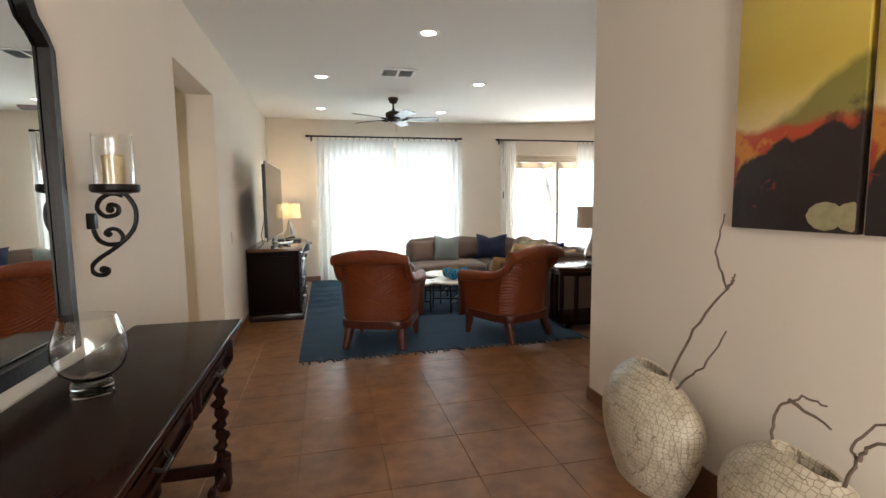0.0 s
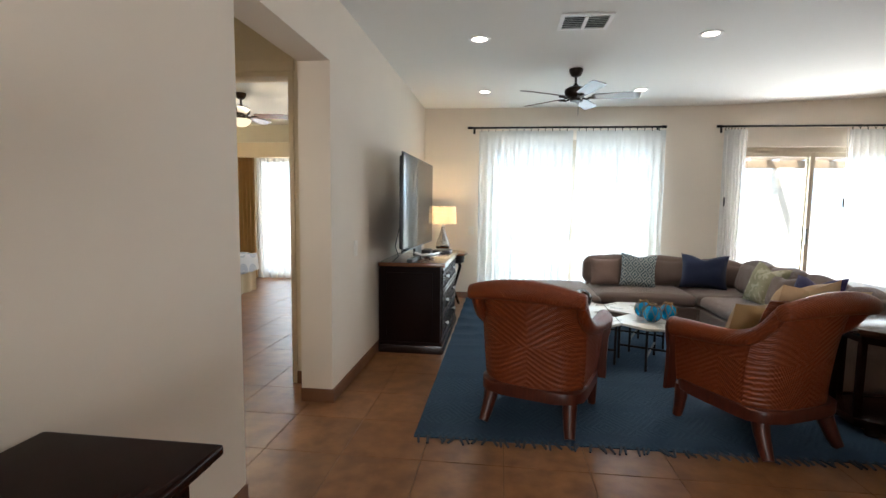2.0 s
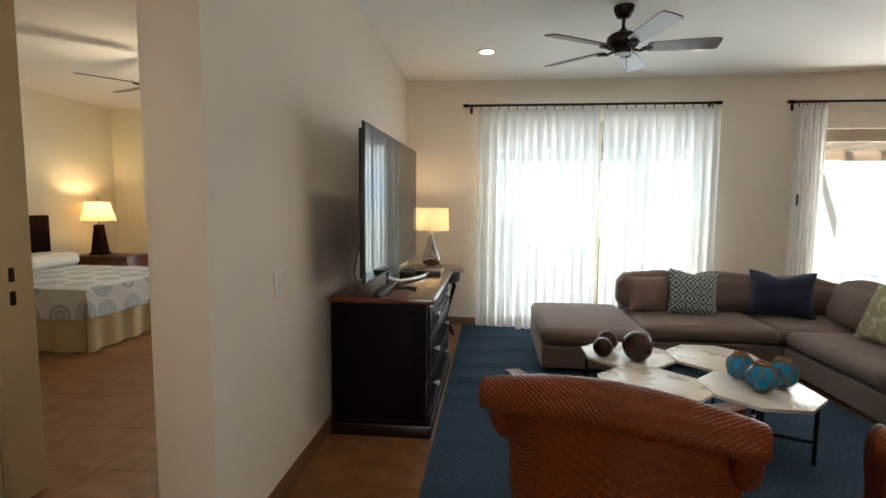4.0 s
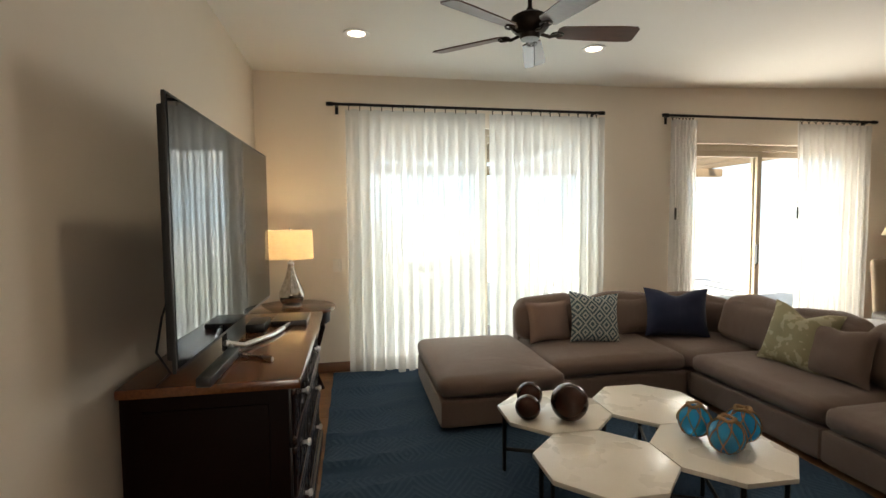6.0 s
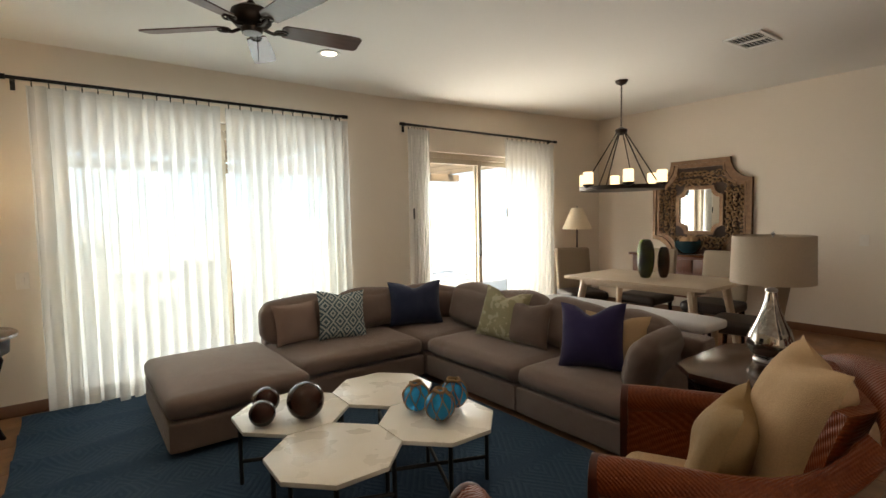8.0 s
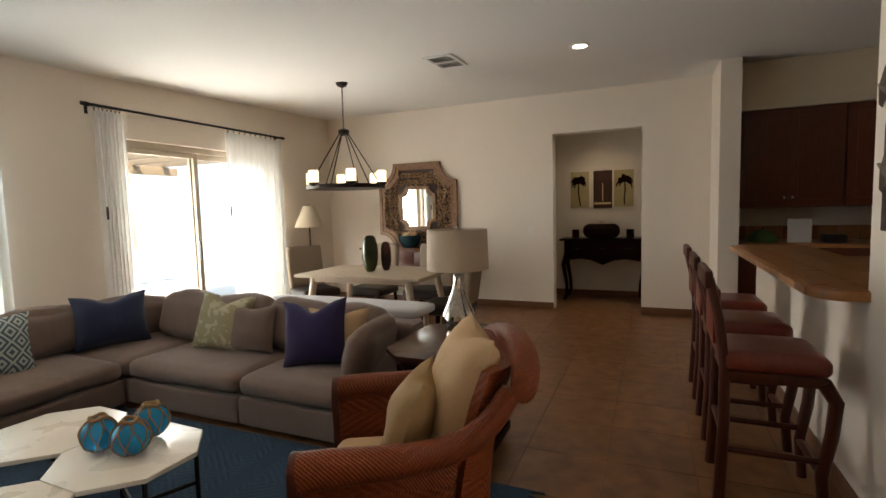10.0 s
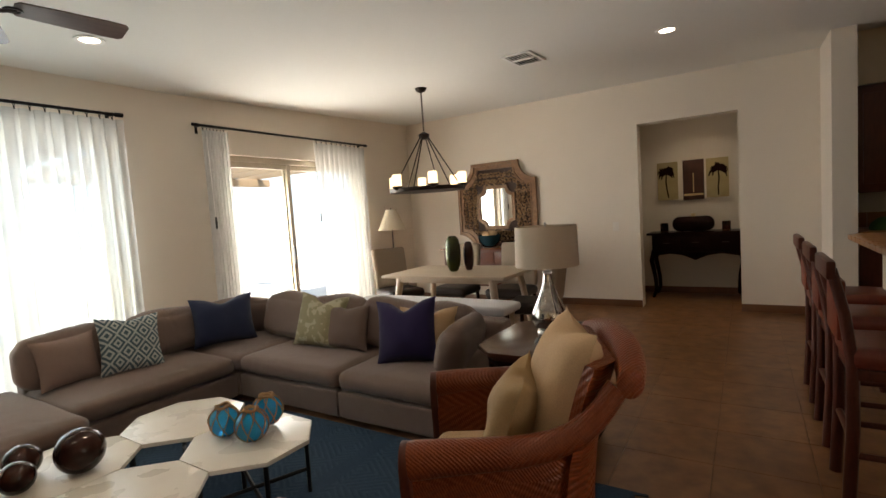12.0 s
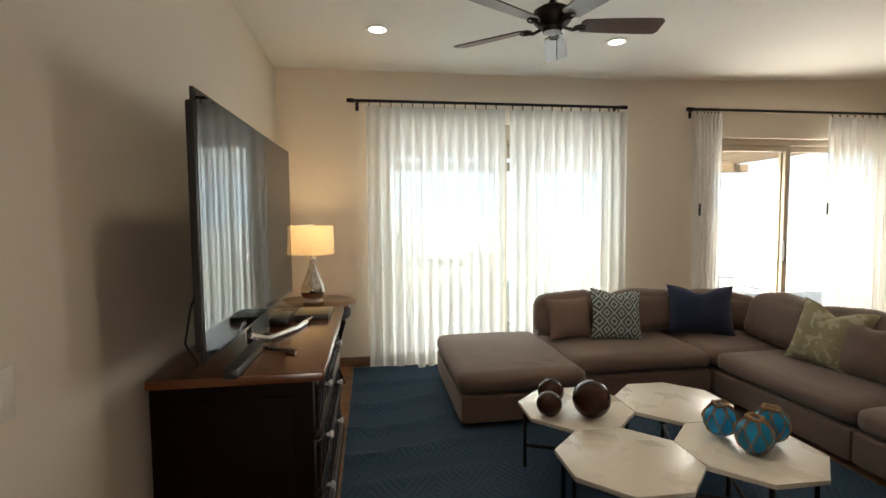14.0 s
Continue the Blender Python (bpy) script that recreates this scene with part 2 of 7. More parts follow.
def pane_material():
    m = bpy.data.materials.new("window_glass")
    m.use_nodes = True
    n, l = links(m)
    n.remove(n["Principled BSDF"])
    tr, gl, mx = n.new("ShaderNodeBsdfTransparent"), n.new("ShaderNodeBsdfGlossy"), n.new("ShaderNodeMixShader")
    gl.inputs["Roughness"].default_value = 0.02
    tr.inputs[0].default_value = (0.93, 0.95, 0.94, 1)
    mx.inputs[0].default_value = 0.05
    l.new(tr.outputs[0], mx.inputs[1])
    l.new(gl.outputs[0], mx.inputs[2])
    l.new(mx.outputs[0], n["Material Output"].inputs[0])
    return m


PANE = pane_material()


def sheer_material(name, color, through_part, glow_part):
    """Thin cloth: some light goes straight through, some is scattered on."""
    m = bpy.data.materials.new(name)
    m.use_nodes = True
    n, l = links(m)
    n.remove(n["Principled BSDF"])
    df, tl, tr = n.new("ShaderNodeBsdfDiffuse"), n.new("ShaderNodeBsdfTranslucent"), n.new("ShaderNodeBsdfTransparent")
    df.inputs[0].default_value = tl.inputs[0].default_value = (*color, 1)
    a, b = n.new("ShaderNodeMixShader"), n.new("ShaderNodeMixShader")
    a.inputs[0].default_value = glow_part
    l.new(df.outputs[0], a.inputs[1])
    l.new(tl.outputs[0], a.inputs[2])
    tx = n.new("ShaderNodeTexNoise")
    tx.inputs["Scale"].default_value = 9.0
    mr = n.new("ShaderNodeMapRange")
    mr.inputs["To Min"].default_value, mr.inputs["To Max"].default_value = through_part - 0.08, through_part + 0.08
    l.new(tx.outputs[0], mr.inputs["Value"])
    l.new(mr.outputs[0], b.inputs[0])
    l.new(a.outputs[0], b.inputs[1])
    l.new(tr.outputs[0], b.inputs[2])
    l.new(b.outputs[0], n["Material Output"].inputs[0])
    return m


SHEER = sheer_material("sheer_curtain", (0.83, 0.825, 0.80), 0.30, 0.27)
SHADE = sheer_material("linen_shade", (0.80, 0.72, 0.58), 0.04, 0.5)
SHADE_OFF = material("shade_linen", (0.62, 0.52, 0.41), 0.9, grain=0.2, scale=200, bump=0.2, bump_scale=300)


def emitter(name, color, strength):
    m = bpy.data.materials.new(name)
    m.use_nodes = True
    n, l = links(m)
    n.remove(n["Principled BSDF"])
    e = n.new("ShaderNodeEmission")
    e.inputs[0].default_value, e.inputs[1].default_value = (*color, 1), strength
    l.new(e.outputs[0], n["Material Output"].inputs[0])
    return m


BULB = emitter("lamp_bulb", (1.0, 0.76, 0.46), 10.0)
DOWNLIGHT = emitter("downlight_bulb", (1.0, 0.88, 0.70), 5.0)
BOWL_GLOW = emitter("bowl_bulb", (1.0, 0.80, 0.48), 0.42)
CANDLE_GLOW = emitter("candle_bulb", (1.0, 0.74, 0.40), 1.15)

MIRROR = material("mirror_glass", (0.86, 0.88, 0.86), 0.01, metal=1.0)
SCREEN = material("tv_screen", (0.004, 0.004, 0.005), 0.03, spec=0.28)
MERCURY = material("mercury_glass", (0.62, 0.58, 0.54), 0.07, metal=1.0, grain=0.6, scale=45, dark=(0.24, 0.20, 0.18))


def weave_material(name, pitch, slope, depth):
    """Split rattan in a herringbone weave: bands of strands that meet along the middle lines."""
    m = material(name, (0.190, 0.042, 0.011), 0.34, grain=0.5, scale=60, stain=0.3, dark=(0.085, 0.016, 0.005), spec=0.24)
    n, l, x, y, z, _ = coords(m)
    s = math_node(n, l, 'ADD', math_node(n, l, 'ABSOLUTE', x), math_node(n, l, 'ABSOLUTE', y))
    fold = math_node(n, l, 'ABSOLUTE', math_node(n, l, 'SUBTRACT', z, 0.47))
    d = math_node(n, l, 'SUBTRACT', fold, math_node(n, l, 'MULTIPLY', s, slope))
    wob = n.new("ShaderNodeTexNoise")
    wob.inputs["Scale"].default_value = 9.0
    d = math_node(n, l, 'ADD', d, math_node(n, l, 'MULTIPLY', wob.outputs[0], 0.012))
    big = math_node(n, l, 'SINE', math_node(n, l, 'MULTIPLY', d, 6.283 / pitch))
    across = math_node(n, l, 'ADD', math_node(n, l, 'MULTIPLY', fold, slope), s)
    fine = math_node(n, l, 'SINE', math_node(n, l, 'MULTIPLY', across, 640.0))
    h = math_node(n, l, 'ADD', big, math_node(n, l, 'MULTIPLY', fine, 0.5))
    relief(m, h, depth, 0.004)
    # lowest grooves of the weave get a darker brown tint
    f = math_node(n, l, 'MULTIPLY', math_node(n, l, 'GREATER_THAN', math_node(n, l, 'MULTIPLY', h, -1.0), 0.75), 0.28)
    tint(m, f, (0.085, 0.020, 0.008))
    return m


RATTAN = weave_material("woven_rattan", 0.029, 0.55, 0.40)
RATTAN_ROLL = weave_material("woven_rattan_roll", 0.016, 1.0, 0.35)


def rug_material():
    """Flat-woven blue wool with nested diamonds in raised thread."""
    m = material("blue_rug", (0.034, 0.061, 0.103), 0.95, grain=0.6, scale=60, bump=0.4, bump_scale=300, stain=0.5,
                 dark=(0.022, 0.044, 0.074), spec=0.1)
    n, l, x, y, z, _ = coords(m)
    px = math_node(n, l, 'PINGPONG', math_node(n, l, 'ADD', x, 20.0), 0.16)
    py = math_node(n, l, 'PINGPONG', math_node(n, l, 'ADD', y, 20.0), 0.22)
    d = math_node(n, l, 'ADD', math_node(n, l, 'MULTIPLY', px, 1.35), py)
    w = math_node(n, l, 'SINE', math_node(n, l, 'MULTIPLY', d, 120.0))
    band = math_node(n, l, 'SINE', math_node(n, l, 'MULTIPLY', y, 14.28))
    keep = math_node(n, l, 'GREATER_THAN', band, -0.72)
    h = math_node(n, l, 'MULTIPLY', w, keep)
    relief(m, h, 0.3, 0.004)
    tint(m, math_node(n, l, 'MULTIPLY', math_node(n, l, 'GREATER_THAN', h, 0.3), 0.16), (0.085, 0.135, 0.175))
    return m


RUG = rug_material()


def diamond_cloth():
    m = material("diamond_cloth", (0.42, 0.45, 0.43), 0.9, grain=0.2, scale=200, bump=0.3, bump_scale=380)
    n, l, x, y, z, _ = coords(m)
    px = math_node(n, l, 'PINGPONG', math_node(n, l, 'ADD', x, 10.05), 0.055)
    pz = math_node(n, l, 'PINGPONG', math_node(n, l, 'ADD', z, 10.0), 0.065)
    d = math_node(n, l, 'ADD', px, math_node(n, l, 'MULTIPLY', pz, 0.85))
    w = math_node(n, l, 'SINE', math_node(n, l, 'MULTIPLY', d, 190.0))
    tint(m, math_node(n, l, 'MULTIPLY', math_node(n, l, 'GREATER_THAN', w, -0.05), 0.92), (0.035, 0.075, 0.10))
    return m


DIAMOND_CLOTH = diamond_cloth()


def floral(name, ground, motif, size, cover):
    m = material(name, ground, 0.85, grain=0.2, scale=180, bump=0.25, bump_scale=320)
    n, l, x, y, z, v = coords(m)
    vo = n.new("ShaderNodeTexVoronoi")
    vo.inputs["Scale"].default_value = size
    l.new(v, vo.inputs["Vector"])
    ns = n.new("ShaderNodeTexNoise")
    ns.inputs["Scale"].default_value, ns.inputs["Detail"].default_value = size * 2.5, 3
    l.new(v, ns.inputs["Vector"])
    f = math_node(n, l, 'GREATER_THAN', math_node(n, l, 'SUBTRACT', ns.outputs[0], math_node(n, l, 'MULTIPLY', vo.outputs["Distance"], 0.35)), cover)
    tint(m, math_node(n, l, 'MULTIPLY', f, 0.8), motif)
    return m


FLORAL_CLOTH = floral("floral_cloth", (0.30, 0.27, 0.16), (0.46, 0.42, 0.30), 9, 0.36)


def medallion_cloth():
    m = material("medallion_quilt", (0.64, 0.67, 0.70), 0.85, grain=0.15, scale=90, bump=0.2, bump_scale=120)
    n, l, x, y, z, v = coords(m)
    vo = n.new("ShaderNodeTexVoronoi")
    vo.inputs["Scale"].default_value, vo.inputs["Randomness"].default_value = 3.4, 0.25
    l.new(v, vo.inputs["Vector"])
    ring = math_node(n, l, 'SINE', math_node(n, l, 'MULTIPLY', vo.outputs["Distance"], 70.0))
    inside = math_node(n, l, 'LESS_THAN', vo.outputs["Distance"], 0.42)
    f = math_node(n, l, 'MULTIPLY', inside, math_node(n, l, 'ADD', 0.5, math_node(n, l, 'MULTIPLY', ring, 0.3)))
    tint(m, f, (0.22, 0.30, 0.42))
    return m


QUILT = medallion_cloth()


def crackle_vase():
    m = material("cracked_shell", (0.68, 0.615, 0.49), 0.3, grain=0.55, scale=16, stain=0.55, dark=(0.30, 0.23, 0.13), coat=0.2)
    n, l, x, y, z, v = coords(m)
    vo = n.new("ShaderNodeTexVoronoi")
    vo.feature = 'DISTANCE_TO_EDGE'
    vo.inputs["Scale"].default_value, vo.inputs["Randomness"].default_value = 46, 0.35
    l.new(v, vo.inputs["Vector"])
    line = math_node(n, l, 'LESS_THAN', vo.outputs["Distance"], 0.045)
    tint(m, math_node(n, l, 'MULTIPLY', line, 0.8), (0.20, 0.15, 0.09))
    relief(m, math_node(n, l, 'MINIMUM', vo.outputs["Distance"], 0.12), 0.5, 0.01)
    return m


SHELL = crackle_vase()


def creased(m, scale, strength, distance):
    """Soft creases and dents of worn cloth."""
    n, l = links(m)
    co = n.new("ShaderNodeTexCoord")
    tx = n.new("ShaderNodeTexNoise")
    tx.inputs["Scale"].default_value, tx.inputs["Detail"].default_value, tx.inputs["Distortion"].default_value = scale, 2.0, 1.2
    l.new(co.outputs["Object"], tx.inputs["Vector"])
    relief(m, tx.outputs[0], strength, distance)


for cloth in (SOFA, CREAM_CLOTH, TAN_CLOTH, ROSE_CLOTH, NAVY_CLOTH, PURPLE_CLOTH, FLORAL_CLOTH, DIAMOND_CLOTH):
    creased(cloth, 4.5, 0.28, 0.035)

# ---- building blocks ----


def finish(name, bm, mat, parent=None, smooth=True):
    me = bpy.data.meshes.new(name)
    bmesh.ops.recalc_face_normals(bm, faces=bm.faces)
    bm.to_mesh(me)
    bm.free()
    me.materials.append(mat)
    if smooth:
        for p in me.polygons:
            p.use_smooth = True
        me.set_sharp_from_angle(angle=radians(38))
    ob = new(name, me)
    if parent:
        ob.parent = parent
    return ob


def part(name, bm, mat, parent, label=""):
    return tagged(finish(name, bm, mat, parent), label)


def thing(name, x, y, z, rz=0.0, label="", category="", group="", kind=""):
    ob = new(name)
    ob.matrix_world = pose(x, y, z, 0, 0, rz)
    return tagged(ob, label, category, group, kind)


def mesh_thing(name, bm, mat, label="", category="", group="", kind="", at=None):
    ob = tagged(finish(name, bm, mat), label, category, group, kind)
    if at:
        ob.matrix_world = at
    return ob


def box(x0, x1, y0, y1, z0, z1, bevel=0.0, bm=None, seg=2):
    bm = bm or bmesh.new()
    r = bmesh.ops.create_cube(bm, size=1.0)
    vs = r["verts"]
    for v in vs:
        v.co = Vector((x0 + (v.co.x + 0.5) * (x1 - x0), y0 + (v.co.y + 0.5) * (y1 - y0), z0 + (v.co.z + 0.5) * (z1 - z0)))
    if bevel:
        es = list({e for v in vs for e in v.link_edges})
        bmesh.ops.bevel(bm, geom=es, offset=bevel, segments=seg, affect='EDGES', profile=0.6)
    return bm


def rod(p, q, r, r2=None, seg=12, bm=None):
    bm = bm or bmesh.new()
    p, q = Vector(p), Vector(q)
    d = q - p
    m = Matrix.Translation((p + q) / 2) @ d.to_track_quat('Z', 'Y').to_matrix().to_4x4()
    bmesh.ops.create_cone(bm, cap_ends=True, segments=seg, radius1=r, radius2=r if r2 is None else r2, depth=d.length, matrix=m)
    return bm


def lathe(profile, seg=32, bm=None, at=(0, 0, 0), squash=(1, 1)):
    """Turned shape: profile of (radius, height) from bottom to top."""
    bm = bm or bmesh.new()
    rings = []
    for r, z in profile:
        rings.append([bm.verts.new((at[0] + squash[0] * r * math.cos(2 * math.pi * k / seg), at[1] + squash[1] * r * math.sin(2 * math.pi * k / seg), at[2] + z)) for k in range(seg)])
    for a, b in zip(rings, rings[1:]):
        for k in range(seg):
            bm.faces.new((a[k], a[(k + 1) % seg], b[(k + 1) % seg], b[k]))
    if profile[0][0] > 0.0005:
        bm.faces.new(rings[0][::-1])
    if profile[-1][0] > 0.0005:
        bm.faces.new(rings[-1])
    bmesh.ops.remove_doubles(bm, verts=[v for ring in rings for v in ring], dist=0.00005)
    return bm


def tube(points, r, seg=8, bm=None, taper=1.0):
    """A round bar along a line of points."""
    bm = bm or bmesh.new()
    pts = [Vector(p) for p in points]
    rings = []
    up = Vector((0.13, 0.21, 0.97))
    for i, p in enumerate(pts):
        d = (pts[min(i + 1, len(pts) - 1)] - pts[max(i - 1, 0)]).normalized()
        a = d.cross(up)
        if a.length < 0.05:
            a = d.cross(Vector((1, 0, 0)))
        a.normalize()
        b = d.cross(a)
        rr = r * (1 + (taper - 1) * i / max(1, len(pts) - 1))
        rings.append([bm.verts.new(p + rr * (math.cos(2 * math.pi * k / seg) * a + math.sin(2 * math.pi * k / seg) * b)) for k in range(seg)])
    for s, t in zip(rings, rings[1:]):
        for k in range(seg):
            bm.faces.new((s[k], s[(k + 1) % seg], t[(k + 1) % seg], t[k]))
    bm.faces.new(rings[0][::-1])
    bm.faces.new(rings[-1])
    return bm


def prism(outline, axis, a, b, bm=None, bevel=0.0):
    """A flat outline pushed through from a to b along an axis."""
    bm = bm or bmesh.new()
    put = {"x": lambda u, v, w: (w, u, v), "y": lambda u, v, w: (u, w, v), "z": lambda u, v, w: (u, v, w)}[axis]
    lo = [bm.verts.new(put(u, v, a)) for u, v in outline]
    hi = [bm.verts.new(put(u, v, b)) for u, v in outline]
    n = len(lo)
    f0, f1 = bm.faces.new(lo[::-1]), bm.faces.new(hi)
    for k in range(n):
        bm.faces.new((lo[k], lo[(k + 1) % n], hi[(k + 1) % n], hi[k]))
    if bevel:
        es = list(f0.edges) + list(f1.edges)
        bmesh.ops.bevel(bm, geom=es, offset=bevel, segments=2, affect='EDGES', profile=0.6)
    return bm


def soft_box(sx, sy, sz, r, puff=0.0, lump=0.0, cuts=11, at=(0, 0, 0), seed=0.0):
    """An upholstered block centred on at, standing on it: rounded edges, a crowned top and slight dents."""
    bm = bmesh.new()
    bmesh.ops.create_cube(bm, size=2.0)
    bmesh.ops.subdivide_edges(bm, edges=bm.edges[:], cuts=cuts, use_grid_fill=True)
    hx, hy, hz = sx / 2, sy / 2, sz / 2
    r = min(r, hx, hy, hz) * 0.999
    for v in bm.verts:
        u = v.co.copy()
        # more rows near the edges, so that the rounding is smooth
        w = Vector([math.copysign(abs(c) ** 0.6, c) for c in u])
        p = Vector((w.x * hx, w.y * hy, w.z * hz))
        q = Vector((max(-hx + r, min(hx - r, p.x)), max(-hy + r, min(hy - r, p.y)), max(-hz + r, min(hz - r, p.z))))
        d = p - q
        if d.length > 1e-6:
            p = q + d.normalized() * r
        ku, kv, kw = (1 - w.y ** 2) * (1 - w.z ** 2), (1 - w.x ** 2) * (1 - w.z ** 2), (1 - w.x ** 2) * (1 - w.y ** 2)
        if puff:
            p.x += 0.25 * puff * ku * w.x
            p.y += 0.25 * puff * kv * w.y
            p.z += puff * kw * (w.z if w.z > 0 else 0.2 * w.z)
        if lump:
            p += lump * noise.noise_vector(Vector((p.x * 4 + seed * 7.3, p.y * 4 + seed * 3.1, p.z * 4)))
        v.co = p + Vector((at[0], at[1], at[2] + hz))
    return bm


def pillow_mesh(w, h, t, chop=0.0, lump=0.006, seed=0.0, n=18):
    """A knife-edge cushion in the x-z plane, standing on its lower edge, with pointed corners and a chopped top."""
    bm = bmesh.new()
    sides = []
    for s in (1, -1):
        g = []
        for j in range(n + 1):
            row = []
            for i in range(n + 1):
                u, v = 2 * i / n - 1, 2 * j / n - 1
                edge = max(0.0, (1 - abs(u) ** 2.6) * (1 - abs(v) ** 2.6))
                th = t / 2 * edge ** 0.55
                pinch = 0.90 + 0.10 * (abs(u) ** 3) * (abs(v) ** 3)
                bow = 1 - 0.05 * (1 - u * u) * abs(v) ** 4
                bow2 = 1 - 0.05 * (1 - v * v) * abs(u) ** 4
                x, z = w / 2 * u * bow2 * (0.5 + 0.5 * pinch), h / 2 * v * bow * (0.5 + 0.5 * pinch)
                if v > 0:
                    z -= chop * v * v * math.exp(-(u / 0.38) ** 2)
                y = s * th
                k = noise.noise(Vector((x * 7 + seed * 5, z * 7, s * 3 + seed)))
                y += s * lump * k * edge * 3
                row.append(bm.verts.new((x, y, z + h / 2)))
            g.append(row)
        for j in range(n):
            for i in range(n):
                q = (g[j][i], g[j][i + 1], g[j + 1][i + 1], g[j + 1][i])
                bm.faces.new(q if s < 0 else q[::-1])
        sides.append(g)
    bmesh.ops.remove_doubles(bm, verts=bm.verts[:], dist=0.0004)
    return bm


# ---- structure ----
XL, XR, YF, CEIL = -0.43, 6.93, 8.74, 2.605
HALL_X, HALL_Y = 2.06, 3.345
STRUCT = "structure"
PITCH_X, PITCH = 3.2, 0.0375


def ceil_at(x):
    return CEIL + PITCH * max(0.0, x - PITCH_X)



def wall(name, x0, x1, y0, y1, z0, z1, mat=None, label="cream plastered wall with fine trowel marks"):
    return mesh_thing(name, box(x0, x1, y0, y1, z0, z1), mat or PLASTER, label, "wall", kind=STRUCT)


BASE_BED = 10.1
# floor slab under the tiles
mesh_thing("floor", box(-6.2, 9.4, -1.9, 10.3, -0.2, -0.006), GROUT, "brown ceramic tile floor with dark grout", "floor", kind=STRUCT)
# the ceiling is level over the living room and rises slightly over the dining corner
mesh_thing("ceiling", prism([(-6.2, CEIL), (PITCH_X, CEIL), (9.4, ceil_at(9.4)), (9.4, ceil_at(9.4) + 0.2), (PITCH_X, CEIL + 0.2), (-6.2, CEIL + 0.2)], "y", -1.9, 10.3), CEILING,
           "smooth off-white painted ceiling", "ceiling", kind=STRUCT)

# living room: left wall with the opening to the lobby of the bedroom
OP_N, OP_F, OP_T = 3.905, 4.995, 2.175
wall("wall_left_hall", XL - 0.21, XL, -1.7, OP_N, 0, CEIL)
wall("wall_left_header", XL - 0.21, XL, OP_N, OP_F, OP_T, CEIL)
wall("wall_left_tv", XL - 0.21, XL, OP_F, YF, 0, CEIL)
# far wall with two sliding doors
AX0, AX1, BX0, BX1, WT, WA = 0.42, 2.68, 3.62, 5.78, 2.085, 2.18
wall("wall_far_left", XL - 0.21, AX0, YF, YF + 0.22, 0, CEIL)
wall("wall_far_middle", AX1, BX0, YF, YF + 0.22, 0, 2.70)
wall("wall_far_right", BX1, XR + 0.2, YF, YF + 0.22, 0, 2.84)
wall("wall_far_header_1", AX0, AX1, YF, YF + 0.22, WA, CEIL)
wall("wall_far_header_2", BX0, BX1, YF, YF + 0.22, WT, 2.77)
# dining wall with the opening to the passage
O2_N, O2_F, O2_T = 4.262, 5.315, 2.25
HIGH = 2.86
wall("wall_right_far", XR, XR + 0.2, O2_F, YF, 0, HIGH)
wall("wall_right_header", XR, XR + 0.2, O2_N, O2_F, O2_T, HIGH)
wall("wall_right_near", XR, XR + 0.2, 3.54, O2_N, 0, HIGH)
PASS_X = 8.05
wall("wall_passage_back", PASS_X, PASS_X + 0.15, 3.28, 6.6, 0, HIGH)
wall("wall_passage_end", XR + 0.2, PASS_X, 6.5, 6.6, 0, HIGH)
wall("wall_passage_side", XR + 0.2, PASS_X, 3.28, 3.53, 0, HIGH)
# kitchen: stub wall beside the passage, half wall under the bar, back wall
STUB_X, STUB_N, STUB_F = 6.18, 3.36, 3.54
wall("wall_kitchen_stub", STUB_X, XR + 0.2, STUB_N, STUB_F, 0, HIGH)
wall("wall_bar", 3.08, 5.35, HALL_Y - 0.12, HALL_Y, 0, 0.92)
wall("wall_hall_right", HALL_X, HALL_X + 0.15, -1.7, HALL_Y - 0.15, 0, CEIL)
wall("wall_art", HALL_X, 3.08, HALL_Y - 0.15, HALL_Y, 0, CEIL)
wall("wall_kitchen_side", XR, XR + 0.2, 0.4, STUB_N, 0, HIGH)
wall("wall_kitchen_end", HALL_X + 0.15, XR + 0.2, 0.25, 0.4, 0, 2.74)
wall("wall_hall_end", XL - 0.21, HALL_X + 0.15, -1.85, -1.7, 0, CEIL)
# lobby and bedroom
DY, DX0, DX1, DT = 5.30, -1.57, -0.80, 2.20
wall("wall_lobby_left", -1.95, -1.80, OP_N - 0.15, DY, 0, CEIL, SAND_PAINT, "sand coloured plastered lobby wall")
wall("wall_lobby_near", -1.95, XL - 0.21, OP_N - 0.15, OP_N, 0, CEIL, SAND_PAINT, "sand coloured plastered lobby wall")
wall("wall_door_left", -5.0, DX0, DY, DY + 0.14, 0, CEIL, SAND_PAINT, "sand coloured wall beside the bedroom door")
wall("wall_door_right", DX1, XL - 0.21, DY, DY + 0.14, 0, CEIL, SAND_PAINT, "sand coloured wall beside the bedroom door")
wall("wall_door_header", DX0, DX1, DY, DY + 0.14, DT, CEIL, SAND_PAINT, "sand coloured wall above the bedroom door")
wall("wall_bedroom_left", -5.0, -4.85, DY, BASE_BED, 0, CEIL, BEDROOM_PAINT, "pale yellow bedroom wall")
wall("wall_bedroom_far_left", -5.0, -3.55, BASE_BED - 0.15, BASE_BED, 0, CEIL, BEDROOM_PAINT, "pale yellow bedroom wall")
wall("wall_bedroom_far_right", -1.05, XL - 0.21, BASE_BED - 0.15, BASE_BED, 0, CEIL, BEDROOM_PAINT, "pale yellow bedroom wall")
wall("wall_bedroom_header", -3.55, -1.05, BASE_BED - 0.15, BASE_BED, 2.10, CEIL, BEDROOM_PAINT, "pale yellow bedroom wall")
